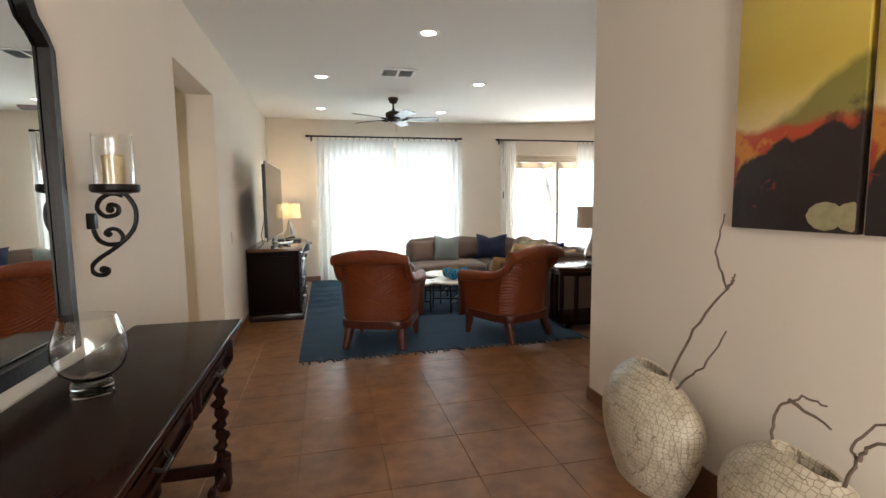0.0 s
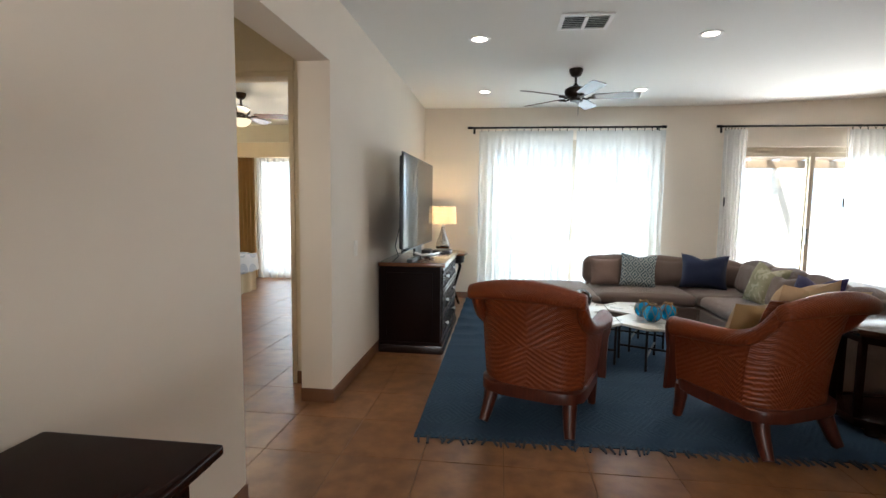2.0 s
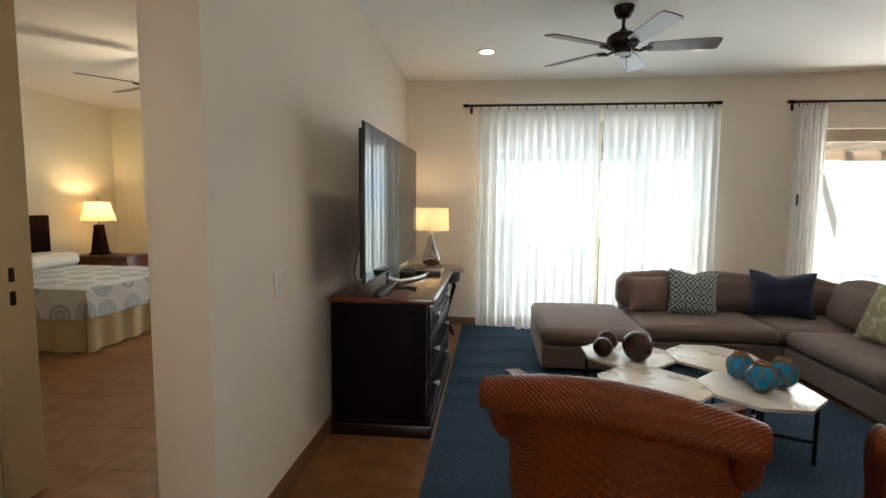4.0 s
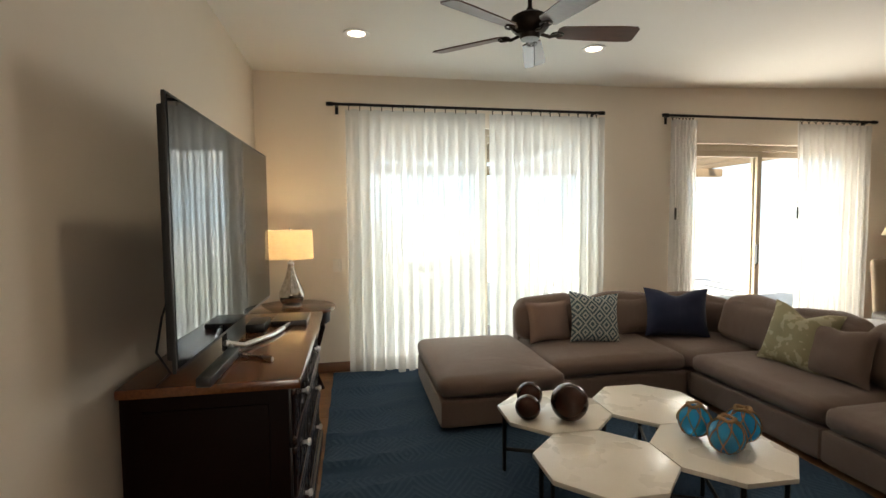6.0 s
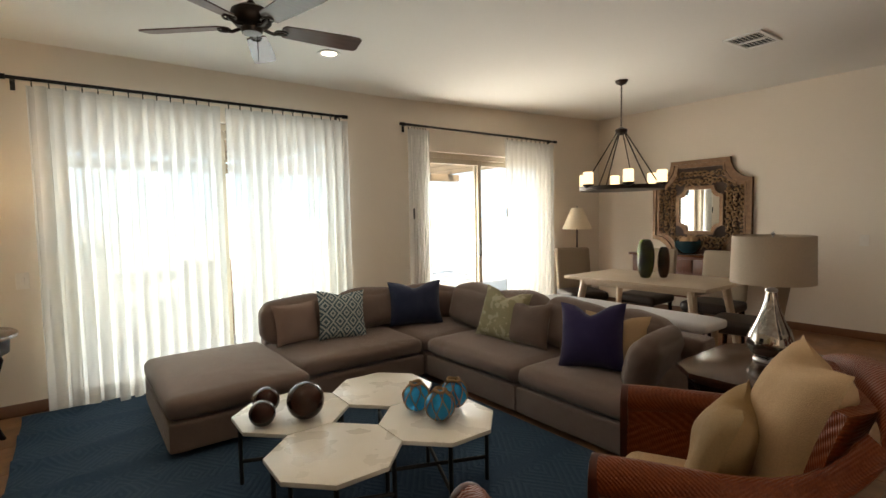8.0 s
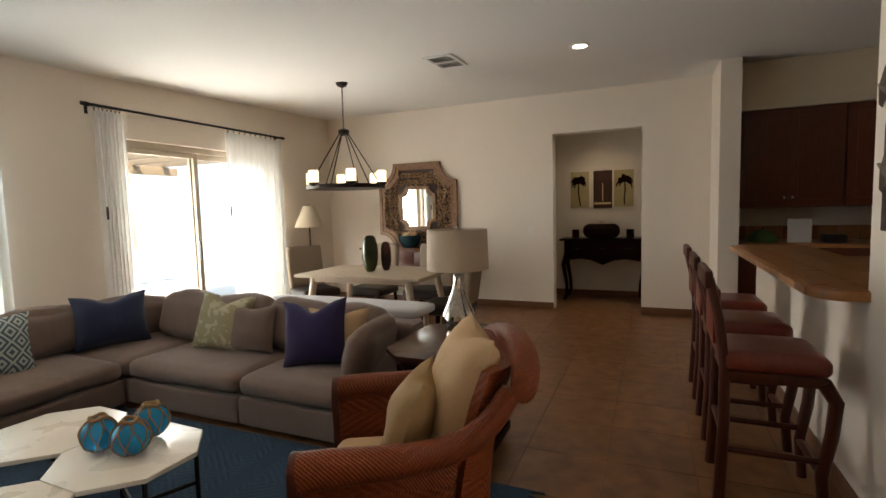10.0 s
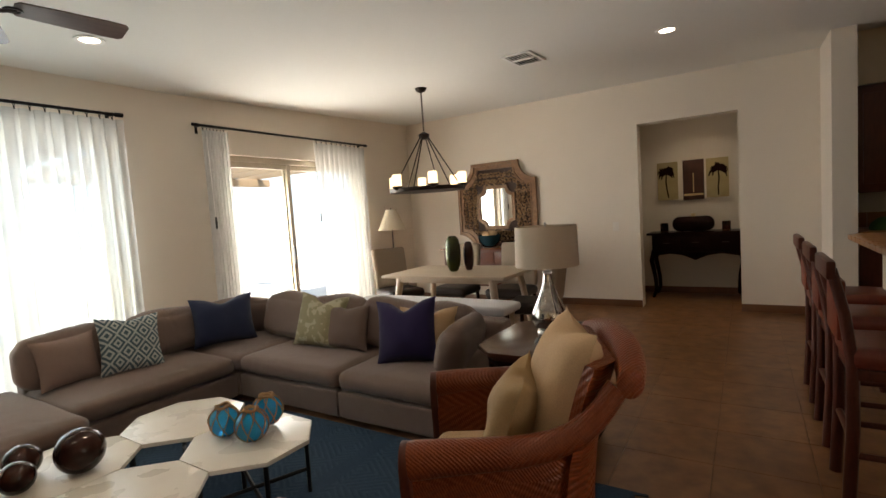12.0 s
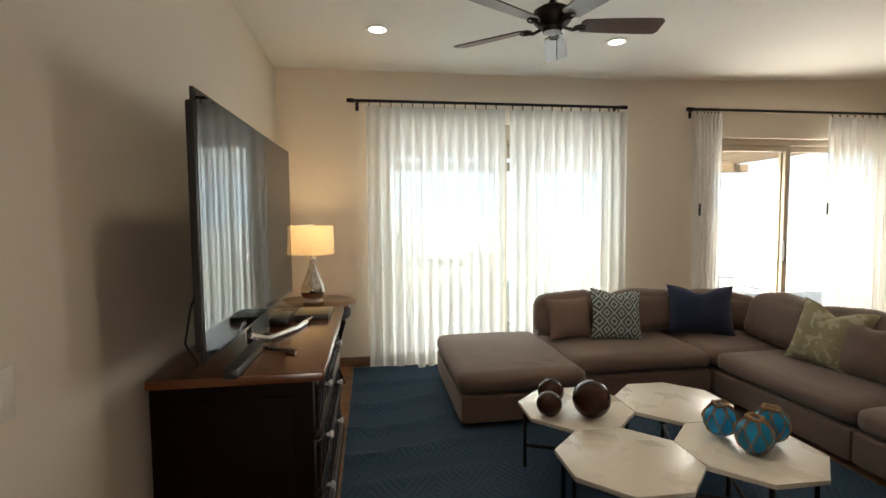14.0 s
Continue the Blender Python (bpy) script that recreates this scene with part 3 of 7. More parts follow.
wall("wall_bedroom_right", XL - 0.21, XL, YF + 0.22, BASE_BED, 0, CEIL, BEDROOM_PAINT, "pale yellow bedroom wall")


def skirting(x0, x1, y0, y1):
    mesh_thing("baseboard", box(x0, x1, y0, y1, 0.0, 0.088, 0.003), SKIRT, "brown tile skirting board", "baseboard", kind=STRUCT)


T = 0.012
skirting(XL, XL + T, -1.69, OP_N)
skirting(XL, XL + T, OP_F, YF - T)
skirting(XL - 0.21, XL + T, OP_F - T, OP_F)
skirting(XL, AX0 - 0.02, YF - T, YF)
skirting(AX1 + 0.02, BX0 - 0.02, YF - T, YF)
skirting(BX1 + 0.02, XR - T, YF - T, YF)
skirting(XR - T, XR, O2_F, YF)
skirting(XR - T, XR, STUB_F, O2_N)
skirting(STUB_X, XR - T, STUB_F, STUB_F + T)
skirting(STUB_X - T, STUB_X, STUB_N, STUB_F + T)
skirting(PASS_X - T, PASS_X, 3.54, 6.49)
skirting(HALL_X - T, HALL_X, -1.69, HALL_Y)
skirting(HALL_X - T, 5.35, HALL_Y, HALL_Y + T)
skirting(DX1, XL - 0.21, DY - T, DY)
skirting(-1.79, DX0 - 0.07, DY - T, DY)
skirting(-4.84, -3.56, BASE_BED - 0.15 - T, BASE_BED - 0.15)


def sliding_door(name, x0, x1, y, top, mull):
    d = tagged(new(name), "beige aluminium sliding glass door in the wall", "sliding door", kind=STRUCT)
    d.matrix_world = pose(0, y, 0)
    part("window_frame", box(x0, x0 + 0.05, -0.05, 0.05, 0, top, 0.004), ALU, d)
    part("window_frame", box(x1 - 0.05, x1, -0.05, 0.05, 0, top, 0.004), ALU, d)
    part("window_frame", box(x0 + 0.05, x1 - 0.05, -0.05, 0.05, top - 0.06, top, 0.004), ALU, d)
    part("window_sill", box(x0 + 0.05, x1 - 0.05, -0.05, 0.05, 0, 0.03, 0.004), ALU, d)
    for k, (a, b, o) in enumerate(((x0 + 0.05, mull + 0.035, -0.022), (mull - 0.035, x1 - 0.05, 0.022))):
        s = part("sash", box(a, a + 0.055, o - 0.018, o + 0.018, 0.03, top - 0.06, 0.003), ALU, d)
        part("stile", box(b - 0.055, b, o - 0.018, o + 0.018, 0.03, top - 0.06, 0.003), ALU, s)
        part("rail", box(a + 0.055, b - 0.055, o - 0.017, o + 0.017, top - 0.12, top - 0.06, 0.003), ALU, s)
        part("rail", box(a + 0.055, b - 0.055, o - 0.017, o + 0.017, 0.03, 0.10, 0.003), ALU, s)
        g = part("pane", box(a + 0.055, b - 0.055, o - 0.003, o + 0.003, 0.10, top - 0.12), PANE, s)
        g.visible_shadow = False
    part("handle", box(mull - 0.028, mull - 0.012, -0.075, -0.038, 0.85, 1.05, 0.004), PLASTIC, d)
    return d


sliding_door("window_1", AX0, AX1, YF + 0.11, WA, 1.58)
sliding_door("window_2", BX0, BX1, YF + 0.11, WT, 4.56)
sliding_door("window_3", -3.55, -1.05, BASE_BED - 0.08, 2.10, -2.3)

# bedroom door frame
fr = tagged(new("door_1"), "cream painted wooden door frame of the bedroom, door open", "door frame", kind=STRUCT)
part("jamb", box(DX0, DX0 + 0.035, DY - 0.012, DY + 0.152, 0, DT - 0.035, 0.004), SAND_PAINT, fr)
part("jamb", box(DX1 - 0.035, DX1, DY - 0.012, DY + 0.152, 0, DT - 0.035, 0.004), SAND_PAINT, fr)
part("head", box(DX0, DX1, DY - 0.012, DY + 0.152, DT - 0.035, DT, 0.004), SAND_PAINT, fr)
part("casing", box(DX0 - 0.07, DX0 + 0.004, DY - 0.022, DY - 0.001, 0, DT + 0.07, 0.004), SAND_PAINT, fr)
part("casing", box(DX0 + 0.004, DX1 + 0.01, DY - 0.022, DY - 0.001, DT - 0.004, DT + 0.07, 0.004), SAND_PAINT, fr)
for zz in (1.0, 0.9):
    part("strike_plate", box(DX0 + 0.035, DX0 + 0.038, DY + 0.04, DY + 0.065, zz - 0.03, zz + 0.03, 0.001), BRONZE, fr)


def downlight(x, y):
    t = thing("recessed_light", x, y, ceil_at(x), 0, "white recessed ceiling downlight, switched on", "downlight", "ceiling downlights")
    part("trim_ring", lathe([(0.088, -0.001), (0.086, -0.008), (0.064, -0.008), (0.058, -0.002)], 28), WHITE_PAINT, t)
    part("bulb", lathe([(0.0, -0.006), (0.05, -0.0055), (0.056, -0.003)], 24), DOWNLIGHT, t)
    return t


# last two sit out of view: passage lamp added as fill, lobby lamp assumed
for x, y in ((1.262, 4.455), (0.437, 5.99), (2.172, 6.012), (0.417, 7.785), (2.155, 7.805), (4.96, 4.715), (7.45, 4.80), (-1.20, 4.60)):
    downlight(x, y)
    lp = new("downlight_beam", bpy.data.lights.new("downlight_beam", "SPOT"))
    lp.data.energy, lp.data.color, lp.data.spot_size, lp.data.spot_blend, lp.data.shadow_soft_size = 8, (1.0, 0.86, 0.66), radians(100), 0.7, 0.04
    # the added passage fill is slightly stronger
    if x > XR:
        lp.data.energy = 9
    lp.matrix_world = pose(x, y, ceil_at(x) - 0.02)


def ceiling_vent(x, y, lx, ly):
    t = thing("ceiling_vent", x, y, ceil_at(x), 0, "white metal air vent grille in the ceiling", "vent", "ceiling vents")
    if x > PITCH_X:
        t.matrix_world = pose(x, y, ceil_at(x), 0, -math.degrees(math.atan(PITCH)), 0)
    part("backing", box(-lx / 2 + 0.02, lx / 2 - 0.02, -ly / 2 + 0.02, ly / 2 - 0.02, -0.003, -0.001), PLASTIC, t)
    for a, b, c, d in ((-lx / 2, lx / 2, -ly / 2, -ly / 2 + 0.03), (-lx / 2, lx / 2, ly / 2 - 0.03, ly / 2), (-lx / 2, -lx / 2 + 0.03, -ly / 2 + 0.03, ly / 2 - 0.03), (lx / 2 - 0.03, lx / 2, -ly / 2 + 0.03, ly / 2 - 0.03)):
        part("frame", box(a, b, c, d, -0.012, 0, 0.002), WHITE_PAINT, t)
    n = 7
    for k in range(n):
        yy = -ly / 2 + 0.03 + (k + 0.5) * (ly - 0.06) / n
        part("slat", prism([(yy - 0.012, -0.014), (yy + 0.008, -0.003), (yy + 0.011, -0.003), (yy - 0.009, -0.014)], "x", -lx / 2 + 0.03, lx / 2 - 0.03), WHITE_PAINT, t)
    part("divider", box(-0.012, 0.012, -ly / 2 + 0.03, ly / 2 - 0.03, -0.016, -0.002), WHITE_PAINT, t)


ceiling_vent(1.195, 5.68, 0.36, 0.30)
ceiling_vent(4.79, 5.87, 0.42, 0.27)


def switch(name, x, y, z, face, w=0.075, h=0.115, keys=1):
    t = thing(name, x, y, z, face, "ivory plastic switch plate on the wall", "light switch", "wall switches")
    part("plate", box(-w / 2, w / 2, -0.008, 0, -h / 2, h / 2, 0.003), SWITCH, t)
    for k in range(keys):
        c = (k - (keys - 1) / 2) * 0.035
        part("rocker", box(c - 0.012, c + 0.012, -0.013, -0.008, -0.03, 0.03, 0.002), SWITCH, t)


switch("wall_switch", XL, 5.50, 0.97, 90)
switch("wall_socket", 0.226, YF, 0.95, 0)
switch("wall_switch", 2.722, HALL_Y, 1.02, 180, 0.09, 0.13, 2)
switch("wall_switch", XR, 5.60, 1.02, -90)

# ---- living room ----
RUGX0, RUGX1, RUGY0, RUGY1 = 0.18, 2.79, 4.60, 8.62


def make_rug():
    t = thing("rug", 0, 0, 0, 0, "worn blue flat-woven rug with diamond pattern on tiles", "rug")
    bm = bmesh.new()
    nx, ny = 60, 90
    g = []
    for j in range(ny + 1):
        row = []
        for i in range(nx + 1):
            u, v = i / nx, j / ny
            x, y = RUGX0 + (RUGX1 - RUGX0) * u, RUGY0 + (RUGY1 - RUGY0) * v + 0.05 * u * (1 - v)
            w = math.exp(-((x - 0.3) / 0.55) ** 2) * max(0.0, min(1.0, (y - 6.2) * 1.5))
            z = 0.006 + 0.036 * w * max(0.0, math.sin(y * 17 + 1.3 * math.sin(x * 5) + 2 * noise.noise(Vector((x * 2, y, 0))))) ** 3
            row.append(bm.verts.new((x, y, z)))
        g.append(row)
    for j in range(ny):
        for i in range(nx):
            bm.faces.new((g[j][i], g[j][i + 1], g[j + 1][i + 1], g[j + 1][i]))
    ext = bmesh.ops.extrude_face_region(bm, geom=bm.faces[:])
    for v in ext["geom"]:
        if isinstance(v, bmesh.types.BMVert):
            v.co.z = 0.0005
    part("weave", bm, RUG, t)
    bm = bmesh.new()
    rnd = random.Random(5)
    for k in range(64):
        u = (k + rnd.uniform(0.1, 0.9)) / 64
        x = RUGX0 + (RUGX1 - RUGX0) * u
        y = RUGY0 + 0.05 * u
        a = rnd.uniform(-0.03, 0.03)
        tube([(x, y + 0.01, 0.006), (x + a * 0.4, y - 0.02, 0.006), (x + a, y - rnd.uniform(0.045, 0.07), 0.005)], 0.009, 5, bm, 0.7)
    tagged(part("fringe", bm, FRINGE, t, "dark knotted fringe"), kind="stuff")


make_rug()
RUG_Z = 0.0075


def sofa_module(x0, x1, y0, y1, label, group="sofa sections", seat_h=0.37, base_h=0.205, name="sofa_section"):
    """One piece of the sectional: a boxed base on low feet and a loose seat cushion."""
    cx, cy = (x0 + x1) / 2, (y0 + y1) / 2
    t = thing(name, cx, cy, RUG_Z, 0, label, "sofa", group)
    sx, sy = x1 - x0 - 0.006, y1 - y0 - 0.006
    part("base", soft_box(sx, sy, base_h - 0.025, 0.022, 0, 0.002, 9, (0, 0, 0.025), cx), SOFA, t)
    for a in (-1, 1):
        for b in (-1, 1):
            part("foot", box(a * (sx / 2 - 0.09) - 0.03, a * (sx / 2 - 0.09) + 0.03, b * (sy / 2 - 0.09) - 0.03, b * (sy / 2 - 0.09) + 0.03, 0, 0.026, 0.003), PLASTIC, t)
    part("seat_cushion", soft_box(sx, sy, seat_h - base_h - 0.035, 0.055, 0.035, 0.006, 15, (0, 0, base_h), cy), SOFA, t)
    return t, sx, sy


def sofa_back(t, x0, x1, y0, y1, h):
    part("back_frame", soft_box(x1 - x0, y1 - y0, h, 0.035, 0.004, 0.002, 9, ((x0 + x1) / 2, (y0 + y1) / 2, 0.02)), SOFA, t)


def back_cushion(x, y, z, rz, w, h, d, lean, seed, label="plump taupe sofa back cushion"):
    t = thing("back_cushion", x, y, z, rz, label, "cushion", "sofa back cushions")
    t.matrix_world = pose(x, y, z, lean, 3.0 * math.sin(seed * 2.3), rz)
    part("cover", soft_box(w, d, h, 0.085, 0.045, 0.022, 15, (0, 0, 0), seed), SOFA, t)


SB = 8.42
t, sx, sy = sofa_module(0.88, 1.73, 7.29, SB, "taupe linen chaise ottoman of the sectional sofa")
t, sx, sy = sofa_module(1.73, 2.79, 7.52, SB + 0.02, "taupe linen sofa section with a back")
sofa_back(t, -sx / 2, sx / 2, sy / 2 - 0.17, sy / 2, 0.55)
t, sx, sy = sofa_module(2.79, 3.66, 7.52, SB + 0.02, "taupe linen corner section of the sofa")
sofa_back(t, -sx / 2, sx / 2, sy / 2 - 0.17, sy / 2, 0.55)
sofa_back(t, sx / 2 - 0.19, sx / 2, -sy / 2, sy / 2 - 0.17, 0.55)
t, sx, sy = sofa_module(2.79, 3.66, 6.50, 7.52, "taupe linen sofa section with a back")
sofa_back(t, sx / 2 - 0.19, sx / 2, -sy / 2, sy / 2, 0.545)
t, sx, sy = sofa_module(2.79, 3.66, 5.60, 6.50, "taupe linen end section of the sofa with an arm")
sofa_back(t, sx / 2 - 0.19, sx / 2, -sy / 2, sy / 2, 0.545)
part("arm", soft_box(sx - 0.19, 0.12, 0.42, 0.04, 0.01, 0.003, 9, (-0.095, -sy / 2 + 0.06, 0.02)), SOFA, t)
SEAT = 0.362
back_cushion(1.97, 8.13, SEAT, 0, 0.66, 0.315, 0.20, -8, 1)
back_cushion(2.62, 8.15, SEAT, 0, 0.60, 0.315, 0.20, -8, 2)
back_cushion(3.25, 8.08, SEAT, -28, 0.62, 0.295, 0.19, -8, 3)
back_cushion(3.36, 7.55, SEAT, -90, 0.60, 0.335, 0.20, -9, 4)
back_cushion(3.36, 6.98, SEAT, -92, 0.60, 0.335, 0.20, -9, 5)
back_cushion(3.36, 6.45, SEAT, -87, 0.56, 0.325, 0.20, -9, 6)
back_cushion(3.37, 5.98, SEAT, -93, 0.50, 0.315, 0.20, -9, 7)
back_cushion(3.10, 5.74, SEAT, -168, 0.60, 0.30, 0.16, -14, 8, "taupe cushion leaning on the sofa arm")


def throw_pillow(x, y, z, rz, lean, w, h, d, mat, label, chop, seed, spin=0.0):
    t = new("throw_pillow")
    t.matrix_world = pose(x, y, z, lean, spin, rz)
    tagged(t, label, "pillow", "sofa throw pillows")
    part("cover", pillow_mesh(w, h, d, chop, 0.006, seed), mat, t)
    return t


throw_pillow(1.91, 7.99, SEAT, 6, -16, 0.38, 0.33, 0.15, ROSE_CLOTH, "plain dusty taupe throw pillow on the sofa", 0.0, 1)
throw_pillow(2.23, 7.87, SEAT, -8, -20, 0.41, 0.41, 0.15, DIAMOND_CLOTH, "blue and white diamond patterned throw pillow on the sofa", 0.02, 2, 4)
throw_pillow(2.97, 7.90, SEAT, -24, -16, 0.50, 0.41, 0.20, NAVY_CLOTH, "dusky navy throw pillow with a chopped top on the sofa", 0.05, 3)
throw_pillow(3.13, 7.02, SEAT, -78, -18, 0.43, 0.42, 0.17, FLORAL_CLOTH, "green and cream floral throw pillow on the sofa", 0.06, 4, 6)
throw_pillow(3.17, 6.76, SEAT, -84, -14, 0.40, 0.34, 0.14, SOFA, "plain taupe throw pillow behind the floral one", 0.02, 5)
throw_pillow(3.06, 6.10, SEAT, -72, -18, 0.43, 0.43, 0.20, PURPLE_CLOTH, "deep indigo throw pillow with a chopped top on the sofa", 0.07, 6, -4)
throw_pillow(3.20, 6.03, SEAT, -75, -12, 0.42, 0.35, 0.15, CREAM_CLOTH, "cream throw pillow behind the indigo one", 0.04, 7)


# coffee table: four octagons round a square hole
CTX, CTY, CTZ = 1.632, 6.420, 0.36
CTA = 45.0 - 1.0
SIDE = 0.223


def octagon(s, cx=0.0, cy=0.0):
    r = s / (2 * math.sin(math.pi / 8))
    return [(cx + r * math.cos(math.pi / 8 + k * math.pi / 4), cy + r * math.sin(math.pi / 8 + k * math.pi / 4)) for k in range(8)]


def coffee_table():
    t = thing("coffee_table", CTX, CTY, RUG_Z, CTA, "white marble clover coffee table on thin black iron legs", "coffee table")
    off = SIDE / 2 + SIDE * (1 + math.sqrt(2)) / 2
    h = CTZ - RUG_Z
    for k in range(4):
        cx, cy = ((off, 0), (0, off), (-off, 0), (0, -off))[k]
        part("tabletop", prism(octagon(SIDE - 0.002, cx, cy), "z", h - 0.02, h, None, 0.003), MARBLE, t)
        o = octagon(SIDE - 0.05, cx, cy)
        part("apron", tube([(*p, h - 0.028) for p in o + o[:1]], 0.007, 6), IRON, t)
        q = octagon(SIDE - 0.03, cx, cy)
        for i in (0, 2, 4, 6):
            part("leg", rod((*q[i], 0), (*q[i], h - 0.02), 0.0105, None, 8), IRON, t)
        part("stretcher", rod((*q[0], 0.11), (*q[4], 0.11), 0.0095, None, 8), IRON, t)
        part("stretcher", rod((*q[2], 0.118), (*q[6], 0.118), 0.0095, None, 8), IRON, t)


coffee_table()


def ball(x, y, r, label):
    bm = bmesh.new()
    bmesh.ops.create_uvsphere(bm, u_segments=32, v_segments=20, radius=r)
    for v in bm.verts:
        v.co *= 1 + 0.012 * noise.noise(v.co * 14)
        if v.co.z < -0.985 * r:
            v.co.z = -0.985 * r
    b = mesh_thing("wooden_ball", bm, BALL_WOOD, label, "decorative ball", "wooden balls", at=pose(x, y, CTZ + 0.985 * r, 0, 0, x * 90))


ball(1.392, 6.555, 0.091, "large dark polished wooden ball on the coffee table")
ball(1.258, 6.745, 0.067, "medium dark wooden ball on the coffee table")
ball(1.195, 6.600, 0.062, "small dark wooden ball on the coffee table")


def float_ball(x, y, r, rz):
    t = thing("glass_float", x, y, CTZ, rz, "turquoise blue glass fishing float in a jute net", "glass float", "glass floats")
    bm = lathe([(r * math.sin(a), r - r * math.cos(a) + 0.004) for a in [math.pi * k / 18 for k in range(19)]], 32)
    part("globe", bm, BLUE_GLASS, t)
    for k in range(7):
        for s in (1, -1):
            pts = []
            for i in range(15):
                v = i / 14
                a = 2 * math.pi * k / 7 + s * 1.2 * v
                th = 0.25 + (math.pi - 0.5) * v
                pts.append((1.03 * r * math.sin(th) * math.cos(a), 1.03 * r * math.sin(th) * math.sin(a), r - 1.03 * r * math.cos(th) + 0.006))
            part("net_cord", tube(pts, 0.0028, 5), ROPE, t)
    rg = [(0.030 * math.cos(a), 0.030 * math.sin(a), 2 * r + 0.006 + 0.004 * math.sin(3 * a)) for a in [2 * math.pi * i / 16 for i in range(17)]]
    part("knot_ring", tube(rg, 0.008, 6), ROPE, t)


float_ball(1.860, 6.272, 0.070, 0)
float_ball(1.882, 6.105, 0.072, 40)
float_ball(2.030, 6.185, 0.071, 75)


def shell(grid_out, grid_in):
    """A thick curved panel between two grids of points of the same size."""
    bm = bmesh.new()
    o = [[bm.verts.new(p) for p in row] for row in grid_out]
    i = [[bm.verts.new(p) for p in row] for row in grid_in]
    nr, nc = len(o), len(o[0])
    for r in range(nr - 1):
        for c in range(nc - 1):
            bm.faces.new((o[r][c], o[r][c + 1], o[r + 1][c + 1], o[r + 1][c]))
            bm.faces.new((i[r][c], i[r + 1][c], i[r + 1][c + 1], i[r][c + 1]))
    for c in range(nc - 1):
        for r in (0, nr - 1):
            bm.faces.new((o[r][c], o[r][c + 1], i[r][c + 1], i[r][c]))
    for r in range(nr - 1):
        for c in (0, nc - 1):
            bm.faces.new((o[r][c], o[r + 1][c], i[r + 1][c], i[r][c]))
    return bm


def along(table, v):
    """Smooth reading of a table of (key, value) rows."""
    for (k0, a), (k1, b) in zip(table, table[1:]):
        if v <= k1:
            u = max(0.0, (v - k0) / (k1 - k0))
            return a + (b - a) * u
    return table[-1][1]


